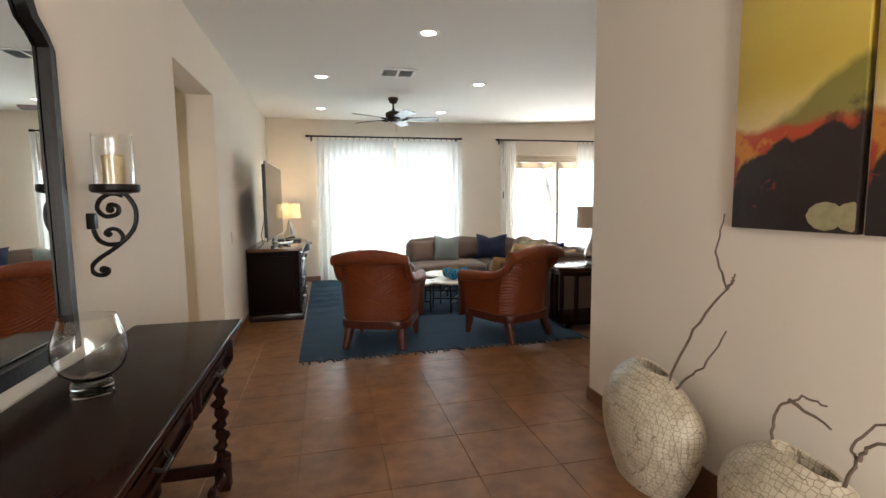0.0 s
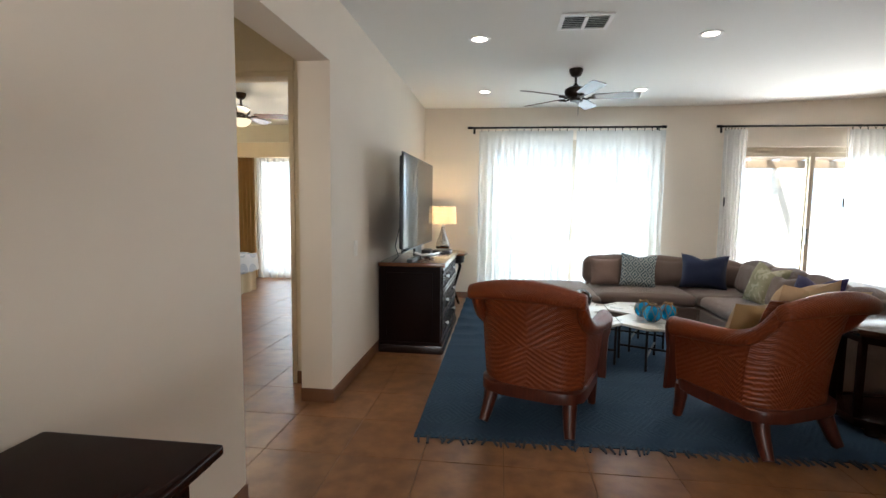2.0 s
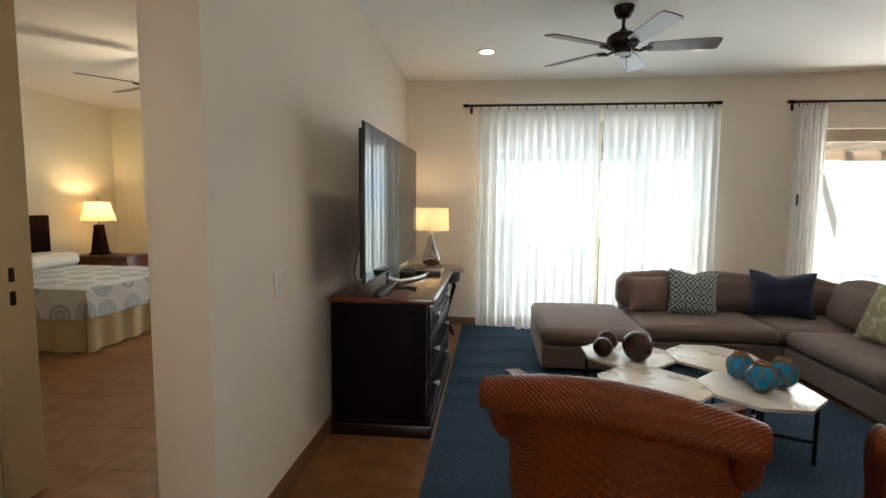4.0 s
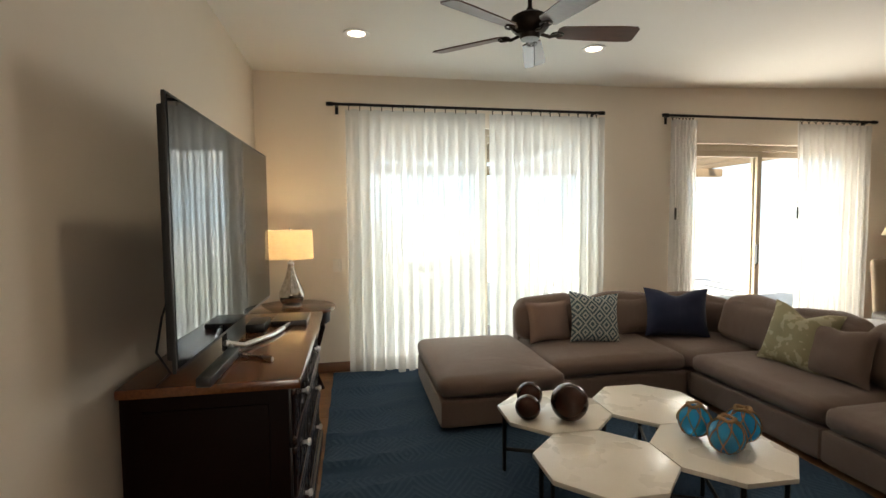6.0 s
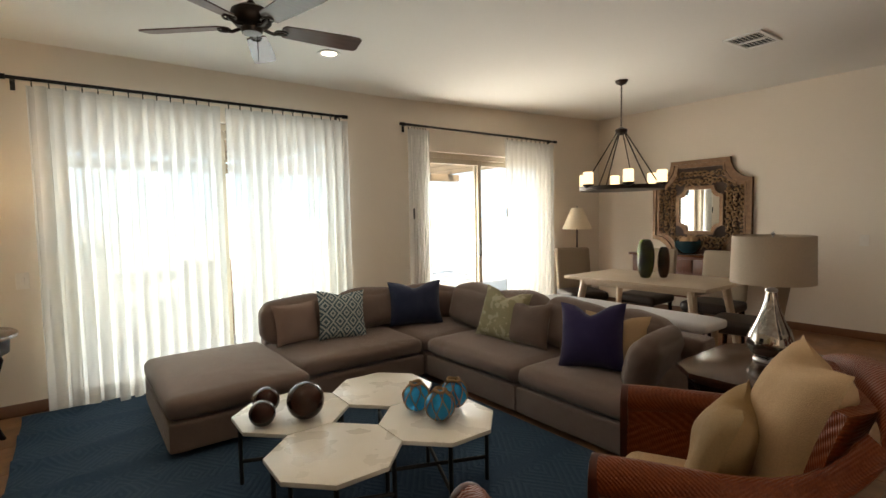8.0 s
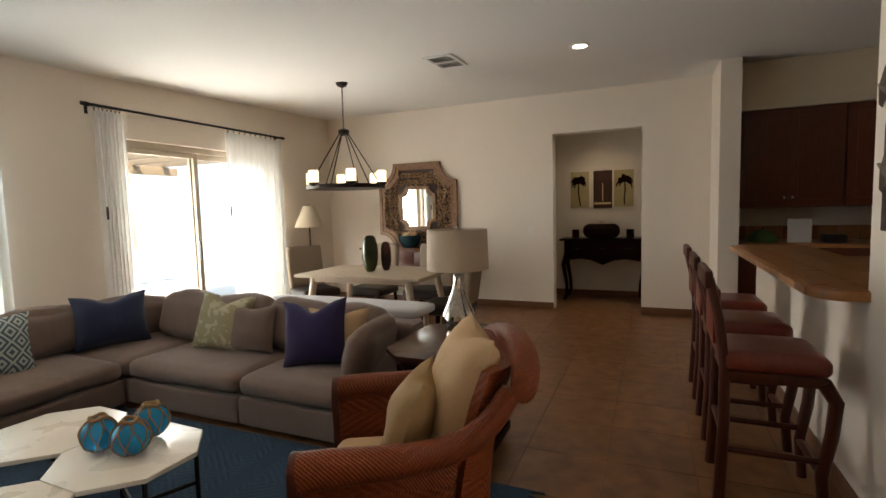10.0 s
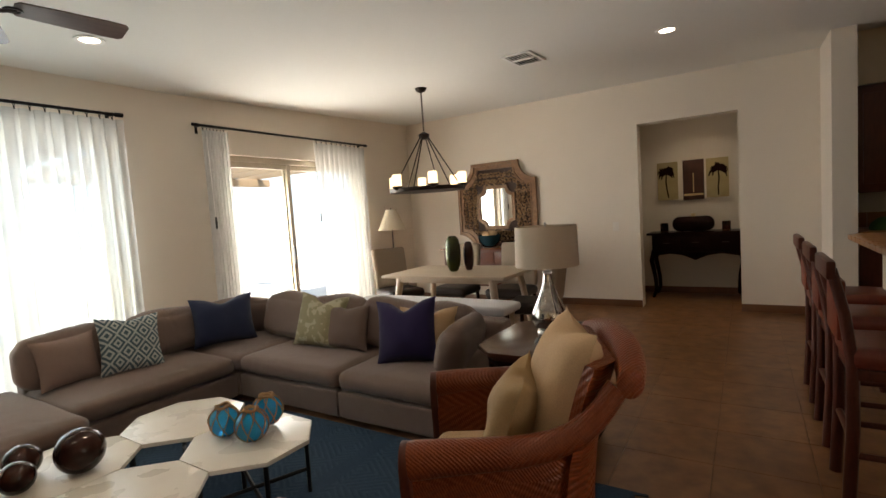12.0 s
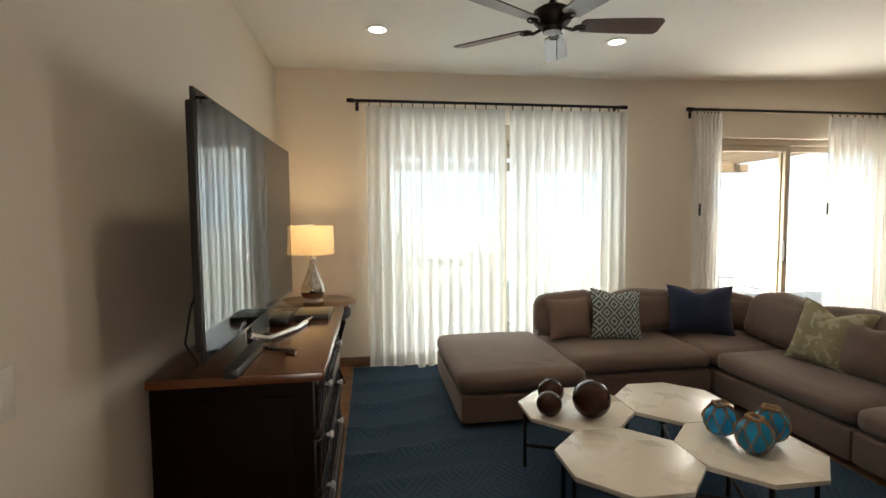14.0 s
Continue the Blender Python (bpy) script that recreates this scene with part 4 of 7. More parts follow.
def armchair(x, y, rz):
    """Rattan club chair: rolled back, swept arms, mahogany rail and legs. Local +y is the front."""
    t = thing("armchair", x, y, RUG_Z, rz, "woven orange-brown rattan armchair with rolled back and mahogany legs", "armchair", "armchairs")
    W = 0.322
    lean = [(0.235, -0.265), (0.36, -0.272), (0.50, -0.290), (0.62, -0.318), (0.72, -0.350), (0.80, -0.385)]
    # back panel, bowed in plan, fuller at its middle height, leaning back
    outer, inner = [], []
    for j in range(13):
        z = 0.225 + 0.575 * j / 12
        ro, ri = [], []
        for i in range(23):
            u = 2 * i / 22 - 1
            w = W * (1.0 + 0.045 * math.sin(math.pi * j / 12) + 0.01 * j / 12)
            bow = 0.105 * abs(u) ** 4 - 0.034 * (1 - u * u) * (1 - 0.6 * j / 12)
            ro.append((u * w, along(lean, z) + bow, z))
            ri.append((u * (w - 0.035), along(lean, z) + 0.055 + 0.075 * abs(u) ** 4, z))
        outer.append(ro)
        inner.append(ri)
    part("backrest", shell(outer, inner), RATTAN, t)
    # the roll along the top edge, arched and tapering to its ends
    bm = bmesh.new()
    rings, seg = [], 20
    us = [-1.14, -1.135, -1.12] + [-1.10 + 2.20 * i / 24 for i in range(25)] + [1.12, 1.135, 1.14]
    rs = [0.36, 0.78, 0.95] + [1.0] * 25 + [0.95, 0.78, 0.36]
    for u, k in zip(us, rs):
        r = 0.059 * (1 - 0.24 * abs(u) ** 1.8) * k
        c = Vector((u * W, -0.418 + 0.03 * abs(u) ** 3, 0.768 + 0.030 * (1 - u * u)))
        rings.append([bm.verts.new(c + Vector((0, r * math.cos(2 * math.pi * q / seg), r * math.sin(2 * math.pi * q / seg)))) for q in range(seg)])
    for p, q in zip(rings, rings[1:]):
        for k in range(seg):
            bm.faces.new((p[k], p[(k + 1) % seg], q[(k + 1) % seg], q[k]))
    bm.faces.new(rings[0][::-1])
    bm.faces.new(rings[-1])
    part("back_roll", bm, RATTAN_ROLL, t, "fine herringbone rattan roll")
    top = [(-0.34, 0.745), (-0.31, 0.700), (-0.27, 0.655), (-0.21, 0.612), (-0.13, 0.584), (-0.03, 0.570), (0.10, 0.562), (0.22, 0.555), (0.32, 0.545)]
    for s in (-1, 1):
        # woven side under the arm, flaring outwards towards its top
        go, gi = [], []
        for j in range(7):
            ro, ri = [], []
            for i in range(15):
                ys = along(lean, 0.225 + 0.42 * j / 6) + 0.080
                yy = ys + (0.32 - ys) * i / 14
                zt = along(top, yy) - 0.012
                z = 0.225 + (zt - 0.225) * j / 6
                xo = W + 0.002 + 0.034 * math.sin(math.pi / 2 * j / 6) * min(1.0, (yy - ys) / 0.30) - 0.030 * max(0.0, 1 - (yy - ys) / 0.10) ** 2
                ro.append((s * xo, yy, z))
                ri.append((s * (xo - 0.042), yy, z))
            go.append(ro)
            gi.append(ri)
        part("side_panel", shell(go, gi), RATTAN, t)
        fine = []
        for i in range(33):
            yy = -0.345 + 0.665 * i / 32
            fine.append((s * (W + 0.008 + 0.030 * min(1.0, (yy + 0.345) / 0.35)), yy, along(top, yy)))
        part("arm_roll", tube(fine, 0.036, 14, None, 1.62), RATTAN_ROLL, t)
        post = [(0.036 * math.cos(a) * 1.65, 0.543 + 0.060 * math.sin(a)) for a in [math.pi * k / 10 for k in range(11)]]
        post += [(-0.052, 0.49), (-0.036, 0.42), (-0.030, 0.32), (-0.044, 0.22), (-0.050, 0.17), (0.030, 0.17), (0.030, 0.22), (0.030, 0.32), (0.036, 0.42), (0.052, 0.49)]
        part("arm_post", prism([(s * (W + 0.034) + px, pz) for px, pz in post], "y", 0.318, 0.350, None, 0.008), MAHOGANY, t, "carved mahogany arm post")
    # bowed rail and sabre legs
    rail = []
    for k in range(40):
        a = 2 * math.pi * k / 40
        c, e = math.cos(a), math.sin(a)
        rail.append((0.345 * math.copysign(abs(c) ** 0.36, c), 0.03 + 0.318 * math.copysign(abs(e) ** (0.25 if e > 0 else 0.42), e) - (0.022 * (1 - c * c) if e < 0 else 0.0)))
    part("seat_rail", prism(rail, "z", 0.175, 0.242, None, 0.014), MAHOGANY, t)
    for s in (-1, 1):
        part("leg", tube([(s * 0.290, 0.300, 0.20), (s * 0.292, 0.304, 0.12), (s * 0.295, 0.312, 0.05), (s * 0.298, 0.322, 0.0)], 0.045, 10, None, 0.62), MAHOGANY, t)
        part("leg", tube([(s * 0.255, -0.215, 0.20), (s * 0.262, -0.240, 0.12), (s * 0.272, -0.275, 0.05), (s * 0.282, -0.305, 0.0)], 0.050, 10, None, 0.62), MAHOGANY, t)
    part("seat_cushion", soft_box(0.53, 0.53, 0.15, 0.05, 0.03, 0.004, 13, (0, 0.055, 0.243), x), CREAM_CLOTH, t, "plump cream seat cushion")
    t.scale = (0.915, 0.95, 1.04)
    return t


A1 = -20.0
armchair(0.901, 5.035, A1)
A2 = 25.0
armchair(2.138, 4.955, A2)


def chair_pillow(lx, ly, lz, rz, lean, w, h, d, mat, label, seed, chop):
    m = pose(2.138, 4.955, RUG_Z, 0, 0, A2) @ pose(lx, ly, lz, lean, 0, rz)
    t = new("chair_pillow")
    t.matrix_world = m
    tagged(t, label, "pillow", "armchair pillows")
    part("cover", pillow_mesh(w, h, d, chop, 0.007, seed), mat, t)


chair_pillow(-0.02, -0.12, 0.42, 4, 17, 0.47, 0.52, 0.23, CREAM_CLOTH, "large cream pillow leaning on the armchair back", 11, 0.02)
chair_pillow(-0.07, 0.055, 0.42, -6, 20, 0.38, 0.38, 0.17, TAN_CLOTH, "small golden tan pillow in the armchair", 12, 0.015)


# media cabinet, television and what stands on it
CBX0, CBX1, CBY0, CBY1, CBZ = XL + 0.02, 0.165, 6.105, 7.36, 0.80


def media_cabinet():
    t = thing("media_cabinet", 0, 0, 0, 0, "dark brown carved wooden media cabinet with lattice drawers", "cabinet")
    part("body", box(CBX0, CBX1 - 0.035, CBY0 + 0.02, CBY1 - 0.02, 0.07, CBZ - 0.035, 0.004), TV_WOOD, t)
    part("plinth", box(CBX0, CBX1, CBY0 - 0.005, CBY1 + 0.005, 0.0, 0.075, 0.010), FRONT_WOOD, t)
    part("plinth_moulding", box(CBX0, CBX1 - 0.012, CBY0 + 0.006, CBY1 - 0.006, 0.075, 0.100, 0.010), TV_WOOD, t)
    part("top", box(CBX0, CBX1 + 0.012, CBY0 - 0.012, CBY1 + 0.012, CBZ - 0.035, CBZ, 0.008), TOP_WOOD, t, "glossy reddish brown top")
    for yy in (CBY0 + 0.02, CBY1 - 0.02):
        part("side_panel", box(CBX0 + 0.07, CBX1 - 0.10, yy - 0.008, yy + 0.008, 0.15, CBZ - 0.09, 0.004), TV_WOOD, t)
    xf = CBX1 - 0.035
    for k in range(3):
        z0 = 0.115 + k * 0.217
        z1 = z0 + 0.205
        d = part("drawer", box(xf - 0.004, xf + 0.008, CBY0 + 0.03, CBY1 - 0.03, z0, z1, 0.002), PLASTIC, t)
        for zz in (z0 + 0.012, z1 - 0.012):
            part("frame", box(xf + 0.008, xf + 0.026, CBY0 + 0.03, CBY1 - 0.03, zz - 0.014, zz + 0.014, 0.004), FRONT_WOOD, d)
        nn = 8
        for i in range(nn):
            y0 = CBY0 + 0.05 + (CBY1 - CBY0 - 0.10) * i / nn
            y1 = CBY0 + 0.05 + (CBY1 - CBY0 - 0.10) * (i + 1) / nn
            ym, zm = (y0 + y1) / 2, (z0 + z1) / 2
            bm = bmesh.new()
            for (ya, za), (yb, zb) in (((y0, z0 + 0.024), (y1, z1 - 0.024)), ((y0, z1 - 0.024), (y1, z0 + 0.024)), ((ym, z0 + 0.024), (ym, z1 - 0.024)), ((y0, z0 + 0.024), (y0, z1 - 0.024))):
                rod((xf + 0.013, ya, za), (xf + 0.013, yb, zb), 0.008, None, 6, bm)
            rg = [(xf + 0.014, ym + 0.042 * math.cos(a), zm + 0.042 * math.sin(a)) for a in [2 * math.pi * j / 14 for j in range(15)]]
            tube(rg, 0.006, 5, bm)
            part("lattice", bm, FRONT_WOOD, d)
        for yy in (CBY0 + 0.30, CBY1 - 0.30):
            part("knob", lathe([(0.008, 0), (0.008, 0.012), (0.016, 0.018), (0.014, 0.028), (0, 0.032)], 14), STEEL, d).matrix_local = pose(xf + 0.02, yy, (z0 + z1) / 2, 0, 90, 0)


media_cabinet()


def television():
    t = thing("television", 0, 0, 0, 0, "large flat black television on a silver stand, switched off", "television")
    y0, y1, z0, z1, x = 5.912, 7.385, 0.895, 1.725, -0.145
    part("back_cover", box(x - 0.035, x - 0.006, y0 + 0.03, y1 - 0.03, z0 + 0.03, z1 - 0.03, 0.012), PLASTIC, t)
    part("bezel", box(x - 0.008, x + 0.004, y0, y1, z0, z1, 0.003), PLASTIC, t)
    part("screen", box(x + 0.0045, x + 0.0062, y0 + 0.010, y1 - 0.010, z0 + 0.014, z1 - 0.010), SCREEN, t, "dark glossy glass screen")
    part("neck", box(x - 0.025, x - 0.003, 6.48, 6.80, CBZ + 0.012, z0 + 0.06, 0.004), PLASTIC, t)
    part("stand", tube([(x + 0.20, 6.33, CBZ + 0.010), (x + 0.04, 6.43, CBZ + 0.016), (x - 0.01, 6.50, CBZ + 0.05)], 0.010, 8), STEEL, t)
    bar = [(x - 0.01, 6.47, CBZ + 0.05), (x + 0.05, 6.53, CBZ + 0.022), (x + 0.13, 6.75, CBZ + 0.014), (x + 0.19, 7.08, CBZ + 0.011)]
    part("stand_arm", tube(bar, 0.012, 8), STEEL, t)
    turn = Matrix.Translation((x, 6.635, 0)) @ Matrix.Rotation(radians(-1.2), 4, 'Z') @ Matrix.Translation((-x, -6.635, 0))
    t.matrix_world = turn
    part("speaker_bar", box(x + 0.005, x + 0.055, 6.06, 6.46, CBZ, CBZ + 0.035, 0.008), PLASTIC, t)


television()
box_ob = mesh_thing("cable_box", box(-0.06, 0.12, 6.98, 7.22, CBZ, CBZ + 0.028, 0.006), PLASTIC, "flat black cable box on the cabinet", "cable box")
mesh_thing("set_top_box", box(-0.16, -0.07, 6.86, 7.06, CBZ + 0.0, CBZ + 0.04, 0.006), PLASTIC, "small black receiver on the cabinet", "receiver")
mesh_thing("power_cable", tube([(-0.19, 6.02, 1.16), (-0.205, 5.955, 1.06), (-0.23, 5.97, 0.95), (-0.22, 6.05, 0.86), (-0.28, 6.09, 0.806)], 0.004, 6), PLASTIC, "thin black television power cable", "cable")


def table_lamp(x, y, z, k, on, label, name="table_lamp"):
    """k scales the whole lamp; 1 is 0.68 m tall."""
    t = thing(name, x, y, z, 0, label, "table lamp", "table lamps")
    sc = lambda pr: [(r * k, h * k) for r, h in pr]  # noqa: E731
    part("foot", lathe(sc([(0.080, 0), (0.083, 0.007), (0.078, 0.016), (0.06, 0.021)]), 28), STEEL, t)
    part("body", lathe(sc([(0.054, 0.021), (0.092, 0.042), (0.111, 0.085), (0.110, 0.120), (0.094, 0.165), (0.066, 0.225), (0.043, 0.285), (0.030, 0.335), (0.026, 0.375)]), 36), MERCURY, t, "mottled silver mercury glass")
    part("neck", lathe(sc([(0.029, 0.375), (0.029, 0.390), (0.014, 0.395), (0.014, 0.44), (0.010, 0.446)]), 20), STEEL, t)
    zb, zt, r = 0.425 * k, 0.675 * k, 0.196 * k
    part("shade", lathe([(r, zb), (r * 0.965, zt), (r * 0.96, zt), (r * 0.994, zb), (r, zb)], 40), SHADE if on else SHADE_OFF, t, "drum shade of pale linen")
    for i in range(3):
        a = 2 * math.pi * i / 3
        part("spider", rod((0, 0, zt - 0.03), (r * 0.96 * math.cos(a), r * 0.96 * math.sin(a), zt - 0.012), 0.002, None, 6), STEEL, t)
    part("stem", rod((0, 0, 0.44 * k), (0, 0, zt + 0.01), 0.004, None, 8), STEEL, t)
    part("finial", lathe([(0.004, zt), (0.009, zt + 0.01), (0, zt + 0.022)], 12), STEEL, t)
    bm = bmesh.new()
    bmesh.ops.create_uvsphere(bm, u_segments=16, v_segments=10, radius=0.028, matrix=Matrix.Translation((0, 0, zb + 0.09)))
    part("bulb", bm, BULB if on else WHITE_PAINT, t)
    if on:
        lp = new("lamp_glow", bpy.data.lights.new("lamp_glow", "POINT"))
        lp.data.energy, lp.data.color, lp.data.shadow_soft_size = 3.5, (1.0, 0.76, 0.46), 0.04
        lp.matrix_world = pose(x, y, z + zb + 0.15)
    return t


# half-round corner table behind the cabinet
ct = thing("corner_table", -0.10, 8.19, 0, 0, "brown wooden half-round side table in the corner", "side table")
part("tabletop", lathe([(0.30, 0.665), (0.325, 0.672), (0.325, 0.688), (0.315, 0.695), (0.0, 0.696)], 44, None, (0, 0, 0), (1.0, 1.0)), TOP_WOOD, ct)
part("apron", lathe([(0.27, 0.57), (0.28, 0.575), (0.285, 0.665)], 36), TV_WOOD, ct)
for k in range(3):
    a = math.radians(30 + 120 * k)
    part("leg", tube([(0.22 * math.cos(a), 0.22 * math.sin(a), 0.60), (0.25 * math.cos(a), 0.25 * math.sin(a), 0.5), (0.16 * math.cos(a), 0.16 * math.sin(a), 0.2), (0.24 * math.cos(a), 0.24 * math.sin(a), 0.0)], 0.022, 8, None, 0.7), TV_WOOD, ct)
table_lamp(-0.10, 8.20, 0.696, 0.86, True, "lit mercury glass table lamp with a linen drum shade")


def curtain_rod(x0, x1, y, z):
    t = thing("curtain_rod", 0, y, z, 0, "black iron curtain rod with rings on the wall", "curtain rod", "curtain rods")
    part("pole", rod((x0, 0, 0), (x1, 0, 0), 0.0125, None, 14), IRON, t)
    for xx, s in ((x0, -1), (x1, 1)):
        part("finial", rod((xx - s * 0.02, 0, 0), (xx + s * 0.035, 0, 0), 0.019, 0.017, 14), IRON, t)
    for xx in (x0 + 0.05, x1 - 0.05):
        b = part("bracket", box(xx - 0.008, xx + 0.008, -0.006, YF - y, -0.010, 0.006, 0.002), IRON, t)
        part("wall_plate", box(xx - 0.014, xx + 0.014, YF - y - 0.006, YF - y, -0.07, 0.02, 0.002), IRON, b)
    return t


ROD_Y, ROD_Z = 8.655, 2.33
ra = curtain_rod(0.20, 2.68, ROD_Y, ROD_Z)
rb = curtain_rod(3.36, 5.80, ROD_Y, ROD_Z)


def curtain(x0, x1, seed, folds, amp=0.035, label="white sheer pleated curtain hanging from the rod", rodob=None):
    t = thing("sheer_curtain", 0, ROD_Y, 0, 0, label, "curtain", "sheer curtains")
    bm = bmesh.new()
    n, rows = folds * 16, 34
    pl = 0.26 * (x1 - x0) / folds
    g = []
    ztop, zbot = ROD_Z - 0.045, 0.012
    for j in range(rows + 1):
        v = j / rows
        row = []
        for i in range(n + 1):
            u = i / n
            ph = 2 * math.pi * folds * u
            drift = 0.9 * noise.noise(Vector((u * 4.0 + seed, v * 1.6, seed))) * v
            a = amp * (0.55 + 0.45 * v) * (0.75 + 0.5 * noise.noise(Vector((u * folds * 0.8, seed, v))))
            x = x0 + (x1 - x0) * u - pl * (0.8 + 0.5 * noise.noise(Vector((u * folds * 0.7, seed * 3, v * 0.7)))) * math.sin(2 * ph + drift * 2.2) + 0.02 * drift
            y = a * math.sin(ph + drift * 2.2) + 0.012 * v * noise.noise(Vector((u * 9, v * 3, seed)))
            if v > 0.93:
                y += -0.06 * (v - 0.93) / 0.07 * (0.5 + 0.5 * noise.noise(Vector((u * 12, seed, 2.0))))
            row.append(bm.verts.new((x, y - 0.01, ztop + (zbot - ztop) * v)))
        g.append(row)
    for j in range(rows):
        for i in range(n):
            bm.faces.new((g[j][i], g[j][i + 1], g[j + 1][i + 1], g[j + 1][i]))
    shape = [[tuple(v.co) for v in line] for line in g]
    part("cloth", bm, SHEER, t)
    # doubled cloth at the hem and the heading
    for name, r0, r1 in (("hem", rows - 2, rows), ("heading", 0, 1)):
        bm = bmesh.new()
        h = [[bm.verts.new((c[0], c[1] - 0.006, c[2])) for c in line] for line in shape[r0:r1 + 1]]
        for a, b in zip(h, h[1:]):
            for i in range(n):
                bm.faces.new((a[i], a[i + 1], b[i + 1], b[i]))
        part(name, bm, SHEER, t)
    for i in range(folds):
        xx = x0 + (x1 - x0) * (i + 0.25) / folds
        ring = [(xx, 0.019 * math.cos(a), ROD_Z - 0.006 + 0.019 * math.sin(a)) for a in [2 * math.pi * k / 12 for k in range(13)]]
        part("ring", tube(ring, 0.0028, 5), IRON, t)
        part("clip", box(xx - 0.004, xx + 0.004, -0.004, 0.004, ROD_Z - 0.05, ROD_Z - 0.024), IRON, t)
    return t


def draw_wand(x):
    t = thing("curtain_wand", x, ROD_Y - 0.055, 0, 0, "thin white curtain draw wand with a dark grip", "curtain wand", "curtain wands")
    part("rod", rod((0, 0, 1.44), (0.004, 0.03, ROD_Z - 0.03), 0.004, None, 8), WHITE_PAINT, t)
    part("grip", lathe([(0.0, 1.32), (0.009, 1.325), (0.011, 1.38), (0.009, 1.435), (0.0, 1.445)], 12), PLASTIC, t)


draw_wand(3.44)
draw_wand(4.83)
curtain(0.33, 1.54, 1.0, 13)
curtain(1.60, 2.70, 2.0, 12)
curtain(3.42, 3.68, 3.0, 7, 0.045)
curtain(4.88, 5.74, 4.0, 10)


def ceiling_fan(x, y, z, spin, light=False, k=1.0, label="dark bronze ceiling fan with five grey-brown blades"):
    t = thing("ceiling_fan", x, y, z, spin, label, "ceiling fan", "ceiling fans")
    part("canopy", lathe([(0.025 * k, -0.075 * k), (0.045 * k, -0.065 * k), (0.062 * k, -0.03 * k), (0.066 * k, -0.002)], 28), BRONZE, t)
    part("downrod", rod((0, 0, -0.16 * k), (0, 0, -0.07 * k), 0.012 * k, None, 12), BRONZE, t)
    part("motor", lathe([(0.0, -0.305 * k), (0.05 * k, -0.30 * k), (0.055 * k, -0.275 * k), (0.075 * k, -0.268 * k), (0.098 * k, -0.245 * k), (0.104 * k, -0.215 * k), (0.098 * k, -0.19 * k), (0.07 * k, -0.172 * k), (0.03 * k, -0.16 * k), (0.018 * k, -0.14 * k)], 32), BRONZE, t)
    for i in range(5):
        a = 2 * math.pi * i / 5
        c, s = math.cos(a), math.sin(a)
        m = Matrix.Rotation(a, 4, 'Z')
        bm = tube([(0.06 * k, 0, -0.272 * k), (0.11 * k, 0, -0.285 * k), (0.16 * k, 0, -0.270 * k)], 0.009 * k, 6)
        tube([(0.15 * k + 0.032 * k * math.cos(b), 0.028 * k * math.sin(b), -0.272 * k) for b in [2 * math.pi * j / 12 for j in range(13)]], 0.006 * k, 5, bm)
        bm.transform(m)
        br = part("blade_iron", bm, BRONZE, t)
        out = [(0.165, -0.048), (0.30, -0.056), (0.46, -0.062), (0.525, -0.060), (0.54, -0.045), (0.54, 0.045), (0.525, 0.060), (0.46, 0.062), (0.30, 0.056), (0.165, 0.048), (0.150, 0.03), (0.150, -0.03)]
        bm = prism([(0.15 * k + (u - 0.15) * 1.12 * k, v * 1.08 * k) for u, v in out], "z", -0.004 * k, 0.003 * k)
        bm.transform(m @ Matrix.Translation((0, 0, -0.262 * k)) @ Matrix.Rotation(radians(-13), 4, 'X'))
        part("blade", bm, BLADE, t)
    if light:
        part("light_bowl", lathe([(0.0, -0.40 * k), (0.05 * k, -0.395 * k), (0.10 * k, -0.36 * k), (0.115 * k, -0.315 * k), (0.10 * k, -0.306 * k)], 28), BOWL_GLOW, t, "lit frosted glass bowl")
    else:
        part("pull_chain", tube([(0.03, 0.02, -0.30), (0.031, 0.021, -0.43)], 0.002, 5), BRONZE, t)
    return t


BLADE = material("fan_blade", (0.10, 0.045, 0.035), 0.32, grain=0.5, scale=14, stretch=(0.7, 6, 6), dark=(0.045, 0.018, 0.014), coat=0.2)
ceiling_fan(1.318, 6.912, CEIL, -6.0)

# ---- end table and lamp ----
POLISHED = material("polished_mahogany", (0.048, 0.017, 0.010), 0.2, grain=0.5, scale=14, spec=0.45, stretch=(0.7, 6, 6), dark=(0.022, 0.008, 0.005))


def chamfered(hx, hy, cut):
    """A rectangle with its four corners cut off."""
    return [(hx, -hy + cut), (hx, hy - cut), (hx - cut, hy), (-hx + cut, hy), (-hx, hy - cut), (-hx, -hy + cut), (-hx + cut, -hy), (hx - cut, -hy)]


def end_table(x, y):
    t = thing("end_table", x, y, 0, 0, "dark polished end table with cut corners and a low base shelf", "end table")
    part("tabletop", prism(chamfered(0.385, 0.275, 0.12), "z", 0.598, 0.624, None, 0.006), POLISHED, t)
    part("moulding", prism(chamfered(0.365, 0.255, 0.115), "z", 0.578, 0.598, None, 0.005), POLISHED, t)
    part("apron", prism(chamfered(0.345, 0.235, 0.11), "z", 0.535, 0.578, None, 0.003), DARK_WOOD, t)
    part("base_shelf", prism(chamfered(0.355, 0.245, 0.11), "z", 0.045, 0.095, None, 0.008), DARK_WOOD, t)
    for px, py in chamfered(0.325, 0.215, 0.105):
        part("leg", box(px - 0.017, px + 0.017, py - 0.017, py + 0.017, 0.095, 0.535, 0.004), DARK_WOOD, t)
    for px, py in ((-0.27, -0.16), (0.27, -0.16), (0.27, 0.16), (-0.27, 0.16)):
        part("foot", lathe([(0.030, 0.0), (0.040, 0.018), (0.030, 0.046)], 14, None, (px, py, 0)), DARK_WOOD, t)


